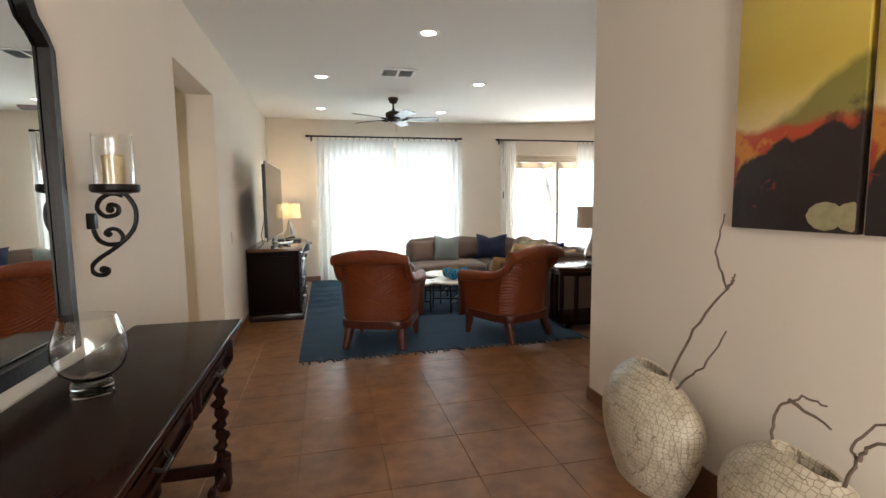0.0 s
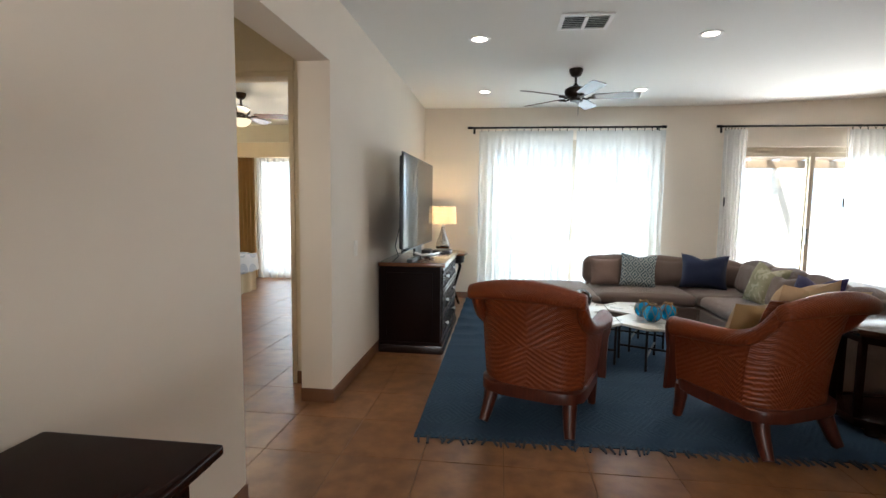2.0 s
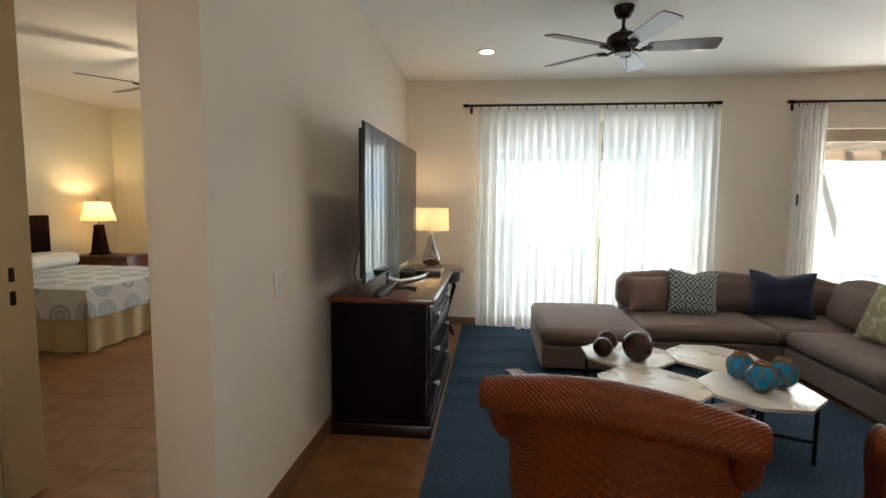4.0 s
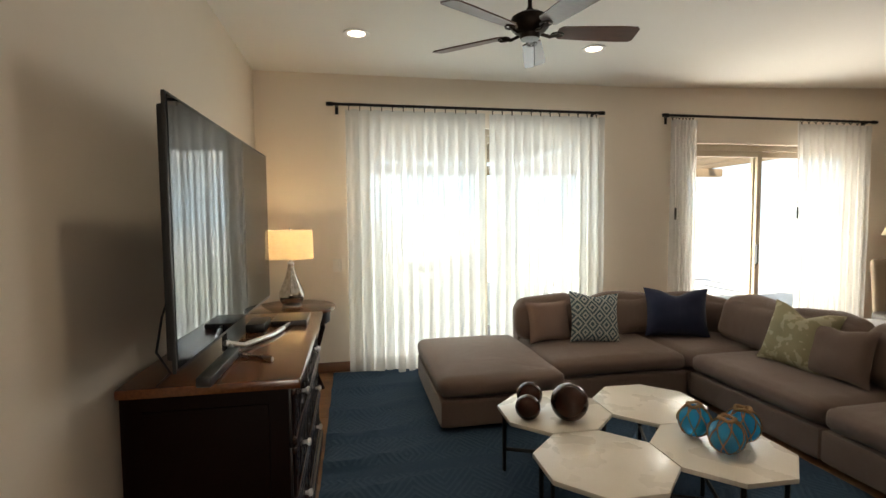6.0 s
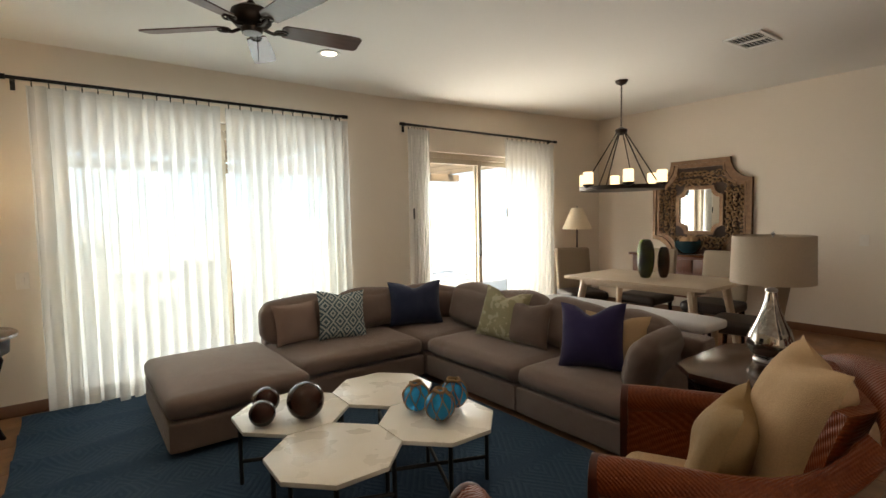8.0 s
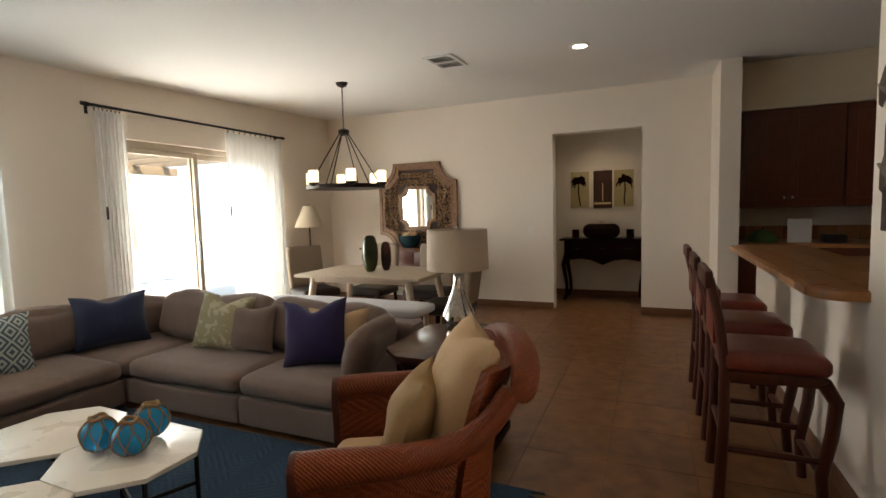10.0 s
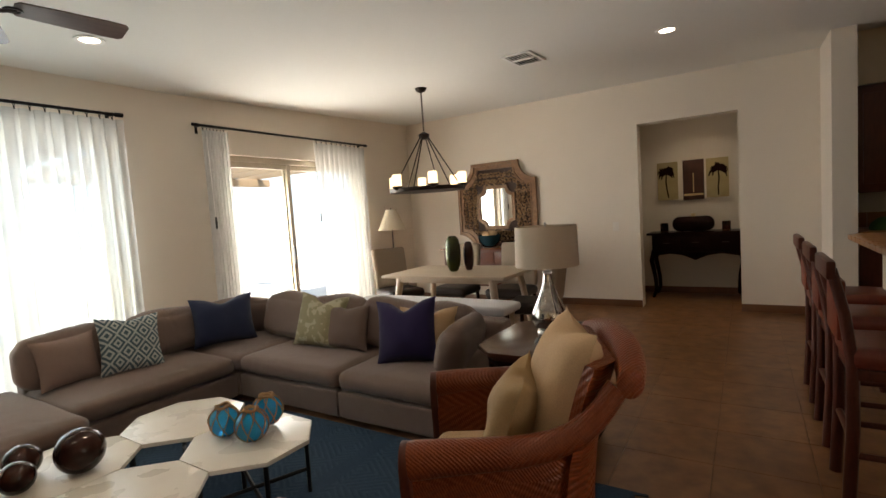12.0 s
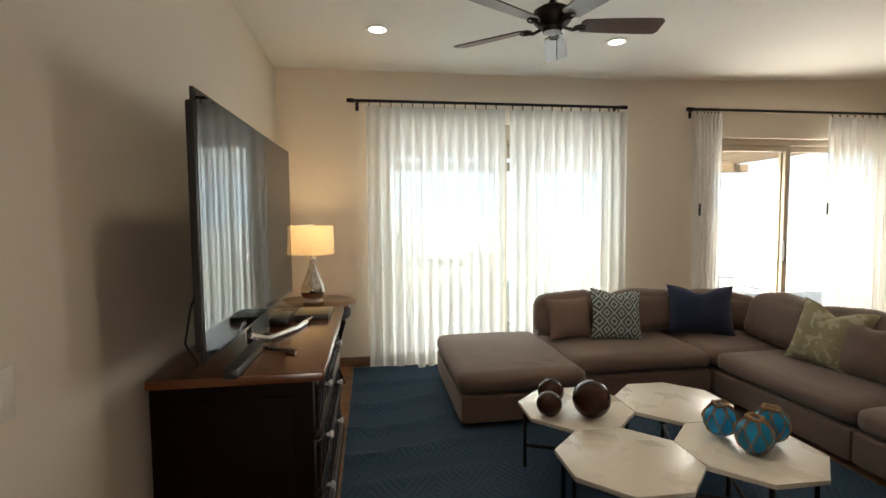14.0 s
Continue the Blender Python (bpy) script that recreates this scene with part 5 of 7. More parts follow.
end_table(3.055, 5.145)
table_lamp(3.14, 5.145, 0.624, 0.885, False, "mercury glass table lamp with a pale drum shade, switched off")

# ---- dining corner ----
dt = thing("dining_table", 4.83, 6.70, 0, 0, "pale oak dining table with splayed legs", "dining table")
part("tabletop", box(-0.42, 0.42, -0.685, 0.685, 0.705, 0.735, 0.006), OAK, dt)
part("apron", box(-0.34, 0.34, -0.56, 0.56, 0.655, 0.705, 0.004), OAK, dt)
for a in (-1, 1):
    for b in (-1, 1):
        part("leg", tube([(a * 0.31, b * 0.52, 0.70), (a * 0.35, b * 0.575, 0.35), (a * 0.385, b * 0.62, 0.0)], 0.038, 8, None, 0.62), OAK, dt)

bn = thing("dining_bench", 4.00, 6.54, 0, 0, "white upholstered dining bench with wooden legs", "bench")
part("seat", soft_box(0.34, 1.58, 0.075, 0.032, 0.010, 0.003, 13, (0, 0, 0.515)), material("bench_cloth", (0.58, 0.57, 0.58), 0.9, grain=0.2, scale=180, bump=0.25, bump_scale=320), bn)
for a in (-0.15, 0.15):
    for b in (-0.72, 0.72):
        part("leg", rod((a * 0.8, b, 0), (a * 0.8, b, 0.52), 0.016, 0.024, 10), OAK, bn)


def dining_chair(x, y, rz):
    t = thing("dining_chair", x, y, 0, rz, "taupe linen high-backed dining chair with a dark leather seat", "dining chair", "dining chairs")
    part("seat", soft_box(0.45, 0.45, 0.10, 0.035, 0.015, 0.003, 11, (0, 0, 0.37)), DARK_LEATHER, t, "dark brown leather seat")
    bm = soft_box(0.43, 0.07, 0.50, 0.03, 0.0, 0.002, 9)
    bm.transform(Matrix.Translation((0, -0.20, 0.45)) @ Matrix.Rotation(radians(9), 4, 'X'))
    part("backrest", bm, LINEN, t)
    for a in (-0.19, 0.19):
        part("leg", rod((a, 0.19, 0), (a, 0.18, 0.375), 0.014, 0.021, 10), DARK_WOOD, t)
        part("leg", rod((a, -0.22, 0), (a, -0.18, 0.375), 0.014, 0.021, 10), DARK_WOOD, t)
    return t


c0 = dining_chair(5.47, 7.14, 90)
for m in (pose(5.47, 6.42, 0, 0, 0, 90), pose(5.17, 7.74, 0, 0, 0, 152), pose(4.80, 5.90, 0, 0, 0, 6)):
    copy_thing(c0, m)


def glass_vase(x, y, r, h, mat, label):
    t = thing("glass_vase", x, y, 0.735, 0, label, "vase", "dining table vases")
    pr = [(0.35, 0), (0.55, 0.02), (0.8, 0.15), (0.97, 0.35), (1.0, 0.55), (0.95, 0.75), (0.8, 0.90), (0.55, 0.98), (0.42, 1.0), (0.38, 0.99), (0.5, 0.95), (0.72, 0.87), (0.88, 0.72), (0.93, 0.55), (0.90, 0.36), (0.7, 0.16), (0.4, 0.05), (0, 0.04)]
    part("body", lathe([(r * a, h * b) for a, b in pr], 32), mat, t)


glass_vase(4.76, 6.72, 0.078, 0.36, GREEN_GLASS, "tall olive green glass vase on the dining table")
glass_vase(4.88, 6.61, 0.055, 0.29, AMBER_GLASS, "dark amber glass vase on the dining table")

sb = thing("sideboard", 6.66, 7.25, 0, 0, "brown wooden sideboard against the dining wall", "sideboard")
part("top", box(-0.27, 0.25, -0.62, 0.66, 0.80, 0.83, 0.010), TOP_WOOD, sb)
part("body", box(-0.23, 0.25, -0.58, 0.62, 0.30, 0.80, 0.006), CABINET_RED, sb)
for k in range(3):
    d = part("drawer", box(-0.245, -0.23, -0.56 + k * 0.395, -0.18 + k * 0.395, 0.62, 0.77, 0.005), CABINET_RED, sb)
    part("knob", lathe([(0.006, 0), (0.014, 0.012), (0, 0.02)], 12), BRONZE, d).matrix_local = pose(-0.245, -0.37 + k * 0.395, 0.695, 0, -90, 0)
    part("door", box(-0.245, -0.23, -0.56 + k * 0.395, -0.18 + k * 0.395, 0.33, 0.60, 0.005), CABINET_RED, sb)
for a in (-0.2, 0.2):
    for b in (-0.54, 0.58):
        part("leg", rod((a, b, 0), (a, b, 0.30), 0.016, 0.028, 10), CABINET_RED, sb)
bw = thing("bowl", 6.60, 7.22, 0.83, 0, "dark teal ceramic bowl on the sideboard", "bowl")
part("body", lathe([(0.07, 0), (0.10, 0.01), (0.15, 0.08), (0.165, 0.16), (0.155, 0.16), (0.14, 0.08), (0.09, 0.02), (0, 0.018)], 32), material("teal_glaze", (0.012, 0.045, 0.060), 0.25, grain=0.4, scale=15), bw)
bm = bmesh.new()
for k in range(9):
    a = k * 2.4
    bmesh.ops.create_icosphere(bm, subdivisions=2, radius=0.045, matrix=Matrix.Translation((0.06 * math.cos(a), 0.06 * math.sin(a), 0.15 + 0.012 * (k % 3))))
tagged(part("shells", bm, CREAM_CLOTH, bw, "pale shells in the bowl"), kind="stuff")


def scooped(hw, hh, cw, ch, steps=8):
    """A rectangle whose four corners are scooped out by quarter rounds."""
    pts = []
    for sx, sz in ((1, 1), (-1, 1), (-1, -1), (1, -1)):
        seq = []
        for k in range(steps + 1):
            a = math.pi / 2 * k / steps
            # from the side edge to the top edge, round the outer corner
            seq.append((sx * (hw - cw * math.sin(a)), sz * (hh - ch * math.cos(a))))
        if sx * sz < 0:
            seq = seq[::-1]
        pts += seq
    return pts


def ring_between(outer, inner, x0, x1, bm=None):
    bm = bm or bmesh.new()
    n = len(outer)
    lay = []
    for pts, x in ((outer, x0), (outer, x1), (inner, x1), (inner, x0)):
        lay.append([bm.verts.new((x, u, v)) for u, v in pts])
    for a, b in ((0, 1), (1, 2), (2, 3), (3, 0)):
        for k in range(n):
            bm.faces.new((lay[a][k], lay[a][(k + 1) % n], lay[b][(k + 1) % n], lay[b][k]))
    return bm


def carved_mirror():
    t = thing("carved_mirror", XR, 7.232, 1.365, 0, "ornate carved gilt wooden wall mirror with scooped corners", "mirror")
    o = lambda w, h, c: scooped(w, h, c, c)  # noqa: E731
    part("outer_moulding", ring_between(o(0.65, 0.64, 0.262), o(0.605, 0.595, 0.262), -0.055, 0.0), COPPER, t)
    part("outer_bead", ring_between(o(0.605, 0.595, 0.262), o(0.578, 0.568, 0.262), -0.036, 0.0), COPPER, t)
    part("inner_bead", ring_between(o(0.578, 0.568, 0.262), o(0.555, 0.545, 0.262), -0.046, 0.0), COPPER, t)
    # flat field in a dark colour that stands for shade between the scrolls
    part("field", ring_between(o(0.555, 0.545, 0.262), o(0.31, 0.31, 0.115), -0.018, 0.0), material("carved_shadow", (0.045, 0.02, 0.010), 0.7, grain=0.5, scale=30), t)
    part("inner_moulding", ring_between(o(0.31, 0.31, 0.115), o(0.265, 0.265, 0.105), -0.05, 0.0), COPPER, t)
    part("glass", prism(o(0.264, 0.264, 0.105), "x", -0.022, -0.012), MIRROR, t)
    t.scale = (1.0, 0.94, 1.0)
    rnd = random.Random(3)
    for k in range(52):
        # scrolls follow the field between the mouldings
        a = 2 * math.pi * k / 52
        c, s = math.cos(a), math.sin(a)
        m = max(abs(c), abs(s))
        for rr in (0.365, 0.455, 0.535):
            f = rr / m
            y, z = f * c, f * s
            if abs(y) > 0.575 - 0.03 or abs(z) > 0.565 - 0.03:
                continue
            if abs(y) > 0.33 and abs(z) > 0.33 and (0.62 - abs(y)) ** 2 + (0.62 - abs(z)) ** 2 < 0.30 ** 2:
                continue
            th0, sg = rnd.uniform(0, 6.28), rnd.choice((-1, 1))
            pts = [(-0.034 - 0.008 * math.sin(i * 0.6), y + (0.006 + 0.0042 * i) * math.cos(th0 + sg * i * 0.62), z + (0.006 + 0.0042 * i) * math.sin(th0 + sg * i * 0.62)) for i in range(11)]
            part("carved_scroll", tube(pts, 0.0155, 5, None, 0.6), GOLD, t)


carved_mirror()


def chandelier(x, y, ring_z, r, hub_z):
    t = thing("chandelier", x, y, 0, 0, "bronze ring chandelier with glowing candle lamps on a chain", "chandelier")
    top = ceil_at(x)
    part("canopy", lathe([(0.012, top - 0.05), (0.045, top - 0.035), (0.062, top - 0.01), (0.062, top + 0.004)], 24), BRONZE, t)
    n = 14
    zz0, zz1 = hub_z + 0.03, top - 0.05
    for k in range(n):
        z = zz0 + (zz1 - zz0) * (k + 0.5) / n
        h = (zz1 - zz0) / n * 0.72
        ring = [((0.008 * math.cos(a)) * (k % 2), (0.008 * math.cos(a)) * ((k + 1) % 2), z + h * math.sin(a)) for a in [2 * math.pi * i / 10 for i in range(11)]]
        part("chain_link", tube(ring, 0.003, 5), BRONZE, t)
    part("hub", lathe([(0.02, hub_z - 0.04), (0.055, hub_z - 0.02), (0.06, hub_z + 0.015), (0.03, hub_z + 0.03), (0.012, hub_z + 0.04)], 20), BRONZE, t)
    part("ring", lathe([(r - 0.022, ring_z - 0.02), (r + 0.022, ring_z - 0.02), (r + 0.022, ring_z + 0.02), (r - 0.022, ring_z + 0.02), (r - 0.022, ring_z - 0.02)], 48), BRONZE, t)
    for k in range(6):
        a = math.radians(12 + 60 * k)
        c, s = math.cos(a), math.sin(a)
        part("arm", rod((0.04 * c, 0.04 * s, hub_z - 0.01), ((r - 0.01) * c, (r - 0.01) * s, ring_z + 0.015), 0.0065, None, 8), BRONZE, t)
        b = math.radians(42 + 60 * k)
        c, s = math.cos(b), math.sin(b)
        part("candle_cup", lathe([(0.02, ring_z + 0.0), (0.052, ring_z + 0.024), (0.055, ring_z + 0.038), (0.05, ring_z + 0.04)], 18, None, ((r + 0.01) * c, (r + 0.01) * s, 0)), BRONZE, t)
        part("candle", lathe([(0.048, ring_z + 0.04), (0.048, ring_z + 0.155), (0.043, ring_z + 0.16), (0.0, ring_z + 0.155)], 20, None, ((r + 0.01) * c, (r + 0.01) * s, 0)), CANDLE_GLOW, t, "glowing ivory candle tube")


chandelier(4.98, 7.12, 1.596, 0.385, 2.170)

fl = thing("floor_lamp", 6.08, 8.50, 0, 0, "dark bronze floor lamp with a cream cone shade", "floor lamp")
part("foot", lathe([(0.13, 0), (0.13, 0.015), (0.05, 0.03), (0.014, 0.05)], 28), BRONZE, fl)
part("pole", rod((0, 0, 0.04), (0, 0, 1.20), 0.011, None, 12), BRONZE, fl)
part("shade", lathe([(0.20, 1.14), (0.075, 1.43), (0.07, 1.43), (0.195, 1.14), (0.20, 1.14)], 36), material("cone_shade", (0.66, 0.56, 0.42), 0.9, grain=0.2, scale=150), fl)
part("finial", lathe([(0.004, 1.43), (0.008, 1.445), (0, 1.46)], 10), BRONZE, fl)
part("stem", rod((0, 0, 1.20), (0, 0, 1.44), 0.004, None, 8), BRONZE, fl)
for k in range(3):
    a = 2 * math.pi * k / 3
    part("spider", rod((0, 0, 1.41), (0.078 * math.cos(a), 0.078 * math.sin(a), 1.41), 0.002, None, 6), BRONZE, fl)

# ---- passage behind the dining wall ----
pc = thing("console_table", 7.82, 4.77, 0, 0, "dark carved console table with cabriole legs in the passage", "console table")
part("top", box(-0.26, 0.21, -0.58, 0.58, 0.845, 0.875, 0.010), DARK_WOOD, pc)
part("frieze", box(-0.22, 0.20, -0.52, 0.52, 0.62, 0.845, 0.010), DARK_WOOD, pc)
part("shaped_apron", prism([(-0.52, 0.62), (-0.52, 0.56), (-0.3, 0.60), (-0.15, 0.58), (0, 0.51), (0.15, 0.58), (0.3, 0.60), (0.52, 0.56), (0.52, 0.62)], "x", -0.222, -0.20, None, 0.004), DARK_WOOD, pc)
for k in range(3):
    d = part("drawer", box(-0.232, -0.22, -0.50 + k * 0.34, -0.18 + k * 0.34, 0.66, 0.82, 0.006), DARK_WOOD, pc)
    part("pull", rod((-0.24, -0.38 + k * 0.34, 0.74), (-0.24, -0.30 + k * 0.34, 0.74), 0.006, None, 8), BRONZE, d)
for a in (-0.19, 0.17):
    for b in (-1, 1):
        part("leg", tube([(a, b * 0.50, 0.64), (a - 0.02, b * 0.53, 0.50), (a + 0.01, b * 0.49, 0.25), (a + 0.01, b * 0.485, 0.10), (a - 0.02, b * 0.52, 0.0)], 0.034, 8, None, 0.6), DARK_WOOD, pc)
bk = thing("log_basket", 7.80, 4.80, 0.875, 0, "dark woven roll-shaped basket on the passage console", "basket")
part("body", soft_box(0.22, 0.50, 0.20, 0.095, 0.0, 0.006, 11), DARK_WOOD, bk)
part("rim", tube([(-0.112, -0.22, 0.12), (-0.114, 0, 0.125), (-0.112, 0.22, 0.12)], 0.008, 6), DARK_WOOD, bk)
part("candle", lathe([(0.03, 0.19), (0.03, 0.235), (0.0, 0.235)], 14), CANDLE, bk)
for yy in (5.15, 4.42):
    j = thing("candle_jar", 7.76, yy, 0.875, 0, "small brown glass candle jar on the console", "candle holder", "console candle jars")
    part("glass", lathe([(0.045, 0), (0.05, 0.01), (0.05, 0.12), (0.046, 0.12), (0.045, 0.012), (0, 0.01)], 20), AMBER_GLASS, j)
    part("candle", lathe([(0.036, 0.011), (0.036, 0.07), (0, 0.07)], 16), CANDLE, j)


def palm_picture(y0, y1, z0, z1, dusk, bend):
    t = thing("palm_picture", PASS_X, (y0 + y1) / 2, z0, 0, "brown dusk canvas with a boat mast" if dusk else "tan canvas with a dark palm tree", "picture", "palm pictures")
    w, h = y1 - y0, z1 - z0
    part("canvas", box(-0.03, 0, -w / 2, w / 2, 0, h, 0.003), CANVAS_DUSK if dusk else CANVAS_TAN, t)
    bm = bmesh.new()
    if dusk:
        box(-0.033, -0.0305, -0.006, 0.006, 0.10, 0.36, 0, bm)
        box(-0.0332, -0.0305, -w / 2 + 0.01, w / 2 - 0.01, 0.055, 0.085, 0, bm)
        part("painted_mast", bm, CANDLE, t)
    else:
        tube([(-0.0315, -0.01, 0.03), (-0.0315, bend * 0.4, 0.14), (-0.0315, bend, 0.24), (-0.0315, bend * 0.6, 0.36)], 0.009, 5, bm)
        rnd = random.Random(int(y0 * 100))
        for k in range(17):
            a = math.radians(-40 + 260 * k / 16)
            l = rnd.uniform(0.07, 0.115)
            p = (-0.0318, bend * 0.6, 0.375)
            q = (-0.0318, bend * 0.6 + l * math.cos(a), 0.375 + l * 0.85 * math.sin(a))
            e = (-0.0318, bend * 0.6 + 1.12 * l * math.cos(a), q[2] - rnd.uniform(0.02, 0.06))
            tube([p, q, e], 0.016, 5, bm, 0.5)
        for v in bm.verts:
            v.co.x = -0.031 - 0.06 * abs(v.co.x + 0.0315)
        part("painted_palm", bm, DARK_WOOD, t)


CANVAS_TAN = material("tan_canvas", (0.46, 0.37, 0.19), 0.8, grain=0.4, scale=9, stain=0.4, dark=(0.33, 0.24, 0.11))
CANVAS_DUSK = material("dusk_canvas", (0.085, 0.030, 0.016), 0.8, grain=0.5, scale=9, stain=0.5, dark=(0.03, 0.012, 0.008))
palm_picture(4.995, 5.255, 1.305, 1.825, False, 0.02)
palm_picture(4.676, 4.932, 1.290, 1.830, True, 0)
palm_picture(4.388, 4.650, 1.305, 1.825, False, -0.02)

# ---- kitchen behind the bar ----
bt = thing("bar_counter", 0, 0, 0, 0, "brown tiled breakfast bar counter with a rounded edge", "counter")
BZ = 0.963
slab = [(3.05, 2.98), (5.50, 2.98), (5.50, 3.46), (5.43, 3.53), (3.16, 3.53), (3.09, 3.50), (3.05, 3.44)]
part("slab", prism(slab, "z", BZ - 0.047, BZ - 0.004, None, 0.008), COUNTER, bt)
for k in range(15):
    x = 3.062 + k * 0.1615
    for y0, y1 in ((2.995, 3.165), (3.169, 3.335), (3.339, 3.508)):
        if (k == 0 or k == 14) and y1 > 3.45:
            y1 = 3.44
        part("tile", box(x, x + 0.157, y0, y1, BZ - 0.004, BZ, 0.0015, None, 1), COUNTER, bt)
for k in range(14):
    x = 3.17 + k * 0.1615
    part("edge_tile", box(x, x + 0.157, 3.528, 3.536, BZ - 0.044, BZ - 0.006, 0.003, None, 1), COUNTER, bt)
KX = 6.5
kc = thing("kitchen_counter", 0, 0, 0, 0, "brown kitchen base cabinets with tiled worktop", "cabinet")
part("worktop", box(KX - 0.20, XR - 0.002, 0.45, STUB_N - 0.004, 0.87, 0.91, 0.006), COUNTER, kc)
part("body", box(KX - 0.16, XR - 0.002, 0.45, STUB_N - 0.004, 0.08, 0.87, 0.004), CABINET_RED, kc)
for k in range(17):
    y = STUB_N - 0.012 - (k + 1) * 0.165
    part("backsplash_tile", box(XR - 0.012, XR - 0.002, y, y + 0.161, 0.912, 1.06, 0.002, None, 1), COUNTER, kc)
for k in range(5):
    d = part("door", box(KX - 0.178, KX - 0.16, 0.47 + k * 0.575, 1.03 + k * 0.575, 0.12, 0.85, 0.006), CABINET_RED, kc)
    part("knob", lathe([(0.006, 0), (0.014, 0.014), (0, 0.022)], 12), STEEL, d).matrix_local = pose(KX - 0.178, 0.98 + k * 0.575, 0.78, 0, -90, 0)
for k in range(3):
    y0 = 0.60 + k * 0.92
    uc = thing("wall_cabinet", 0, y0 + 0.455, 0, 0, "dark red-brown wooden kitchen wall cabinet", "cabinet", "kitchen wall cabinets")
    part("body", box(KX + 0.02, XR - 0.002, -0.455, 0.455, 1.26, 2.245, 0.004), CABINET_RED, uc)
    for e in (-1, 1):
        d = part("door", box(KX + 0.002, KX + 0.02, min(0.005 * e, 0.45 * e), max(0.005 * e, 0.45 * e), 1.27, 2.235, 0.005), CABINET_RED, uc)
        part("panel", box(KX - 0.006, KX + 0.002, min(0.075 * e, 0.38 * e), max(0.075 * e, 0.38 * e), 1.34, 2.165, 0.007), CABINET_RED, d)
        part("knob", lathe([(0.006, 0), (0.014, 0.014), (0, 0.022)], 12), STEEL, d).matrix_local = pose(KX + 0.002, 0.035 * e, 1.36, 0, -90, 0)
wall("wall_kitchen_soffit", KX - 0.01, XR, 0.4, STUB_N, 2.25, HIGH - 0.03, SAND_PAINT, "sand coloured plaster soffit above the kitchen cabinets")
mesh_thing("notice_card", box(6.46, 6.472, 2.70, 2.90, 0.91, 1.145, 0.003), WHITE_PAINT, "white framed card standing on the kitchen worktop", "card")
gd = thing("green_cover", 6.52, 3.10, 0.91, 0, "green mesh food cover on the kitchen worktop", "food cover")
part("dome", lathe([(0.13, 0), (0.135, 0.012), (0.12, 0.06), (0.07, 0.11), (0, 0.125)], 28), material("green_mesh", (0.06, 0.16, 0.03), 0.6, grain=0.3, scale=60), gd)
part("knob", lathe([(0.006, 0.125), (0.014, 0.14), (0, 0.15)], 12), IRON, gd)
mesh_thing("black_tray", box(6.42, 6.60, 2.42, 2.60, 0.911, 0.99, 0.02), PLASTIC, "small black container on the kitchen worktop", "container")
bs = thing("kitchen_sink_counter", 0, 0, 0, 0, "tiled sink counter behind the breakfast bar", "counter")
part("worktop", box(3.1, 5.4, 2.55, 2.975, 0.84, 0.88, 0.006), COUNTER, bs)
part("body", box(3.1, 5.4, 2.58, 2.975, 0.0, 0.84, 0.004), CABINET_RED, bs)
fc = thing("faucet", 4.02, 2.86, 0.88, 200, "curved chrome kitchen faucet", "faucet")
part("spout", tube([(0, 0, 0), (0, 0, 0.10), (0.02, 0, 0.16), (0.07, 0, 0.185), (0.13, 0, 0.16), (0.15, 0, 0.11)], 0.012, 10), STEEL, fc)
part("base", lathe([(0.03, 0), (0.03, 0.012), (0.018, 0.03)], 18), STEEL, fc)
part("lever", rod((0, 0.015, 0.08), (0.05, 0.07, 0.14), 0.006, None, 8), STEEL, fc)


def bar_stool(x, y):
    t = thing("bar_stool", x, y, 0, 180, "dark red leather bar stool with a slatted wooden back", "bar stool", "bar stools")
    part("seat", soft_box(0.40, 0.40, 0.085, 0.035, 0.012, 0.003, 11, (0, 0, 0.595)), LEATHER, t)
    part("seat_rail", box(-0.19, 0.19, -0.19, 0.19, 0.555, 0.60, 0.006), MAHOGANY, t)
    for s in (-1, 1):
        part("front_leg", tube([(s * 0.17, 0.17, 0.58), (s * 0.175, 0.215, 0.50), (s * 0.172, 0.205, 0.36), (s * 0.17, 0.175, 0.18), (s * 0.17, 0.19, 0.0)], 0.030, 10, None, 0.72), MAHOGANY, t)
        part("back_post", tube([(s * 0.175, -0.20, 0.0), (s * 0.175, -0.185, 0.35), (s * 0.172, -0.185, 0.62), (s * 0.168, -0.21, 0.82), (s * 0.162, -0.25, 1.0)], 0.025, 10, None, 0.8), MAHOGANY, t)
        part("side_stretcher", rod((s * 0.173, -0.185, 0.24), (s * 0.17, 0.175, 0.24), 0.014, None, 10), MAHOGANY, t)
    part("foot_rail", rod((-0.17, 0.175, 0.18), (0.17, 0.175, 0.18), 0.016, None, 10), MAHOGANY, t)
    part("back_stretcher", rod((-0.175, -0.187, 0.30), (0.175, -0.187, 0.30), 0.014, None, 10), MAHOGANY, t)
    part("crest_rail", box(-0.185, 0.185, -0.27, -0.235, 0.955, 1.035, 0.014), MAHOGANY, t)
    part("back_pad", box(-0.145, 0.145, -0.232, -0.20, 0.70, 0.95, 0.012), LEATHER, t)
    for k in range(7):
        part("nail", lathe([(0.007, 0), (0.005, 0.004), (0, 0.005)], 8), BRONZE, t).matrix_local = pose(-0.15 + 0.05 * k, 0.20, 0.617, -90, 0, 0)
    return t


s0 = bar_stool(3.20, 3.665)
copy_thing(s0, pose(3.81, 3.665, 0, 0, 0, 180))
copy_thing(s0, pose(4.43, 3.665, 0, 0, 0, 180))


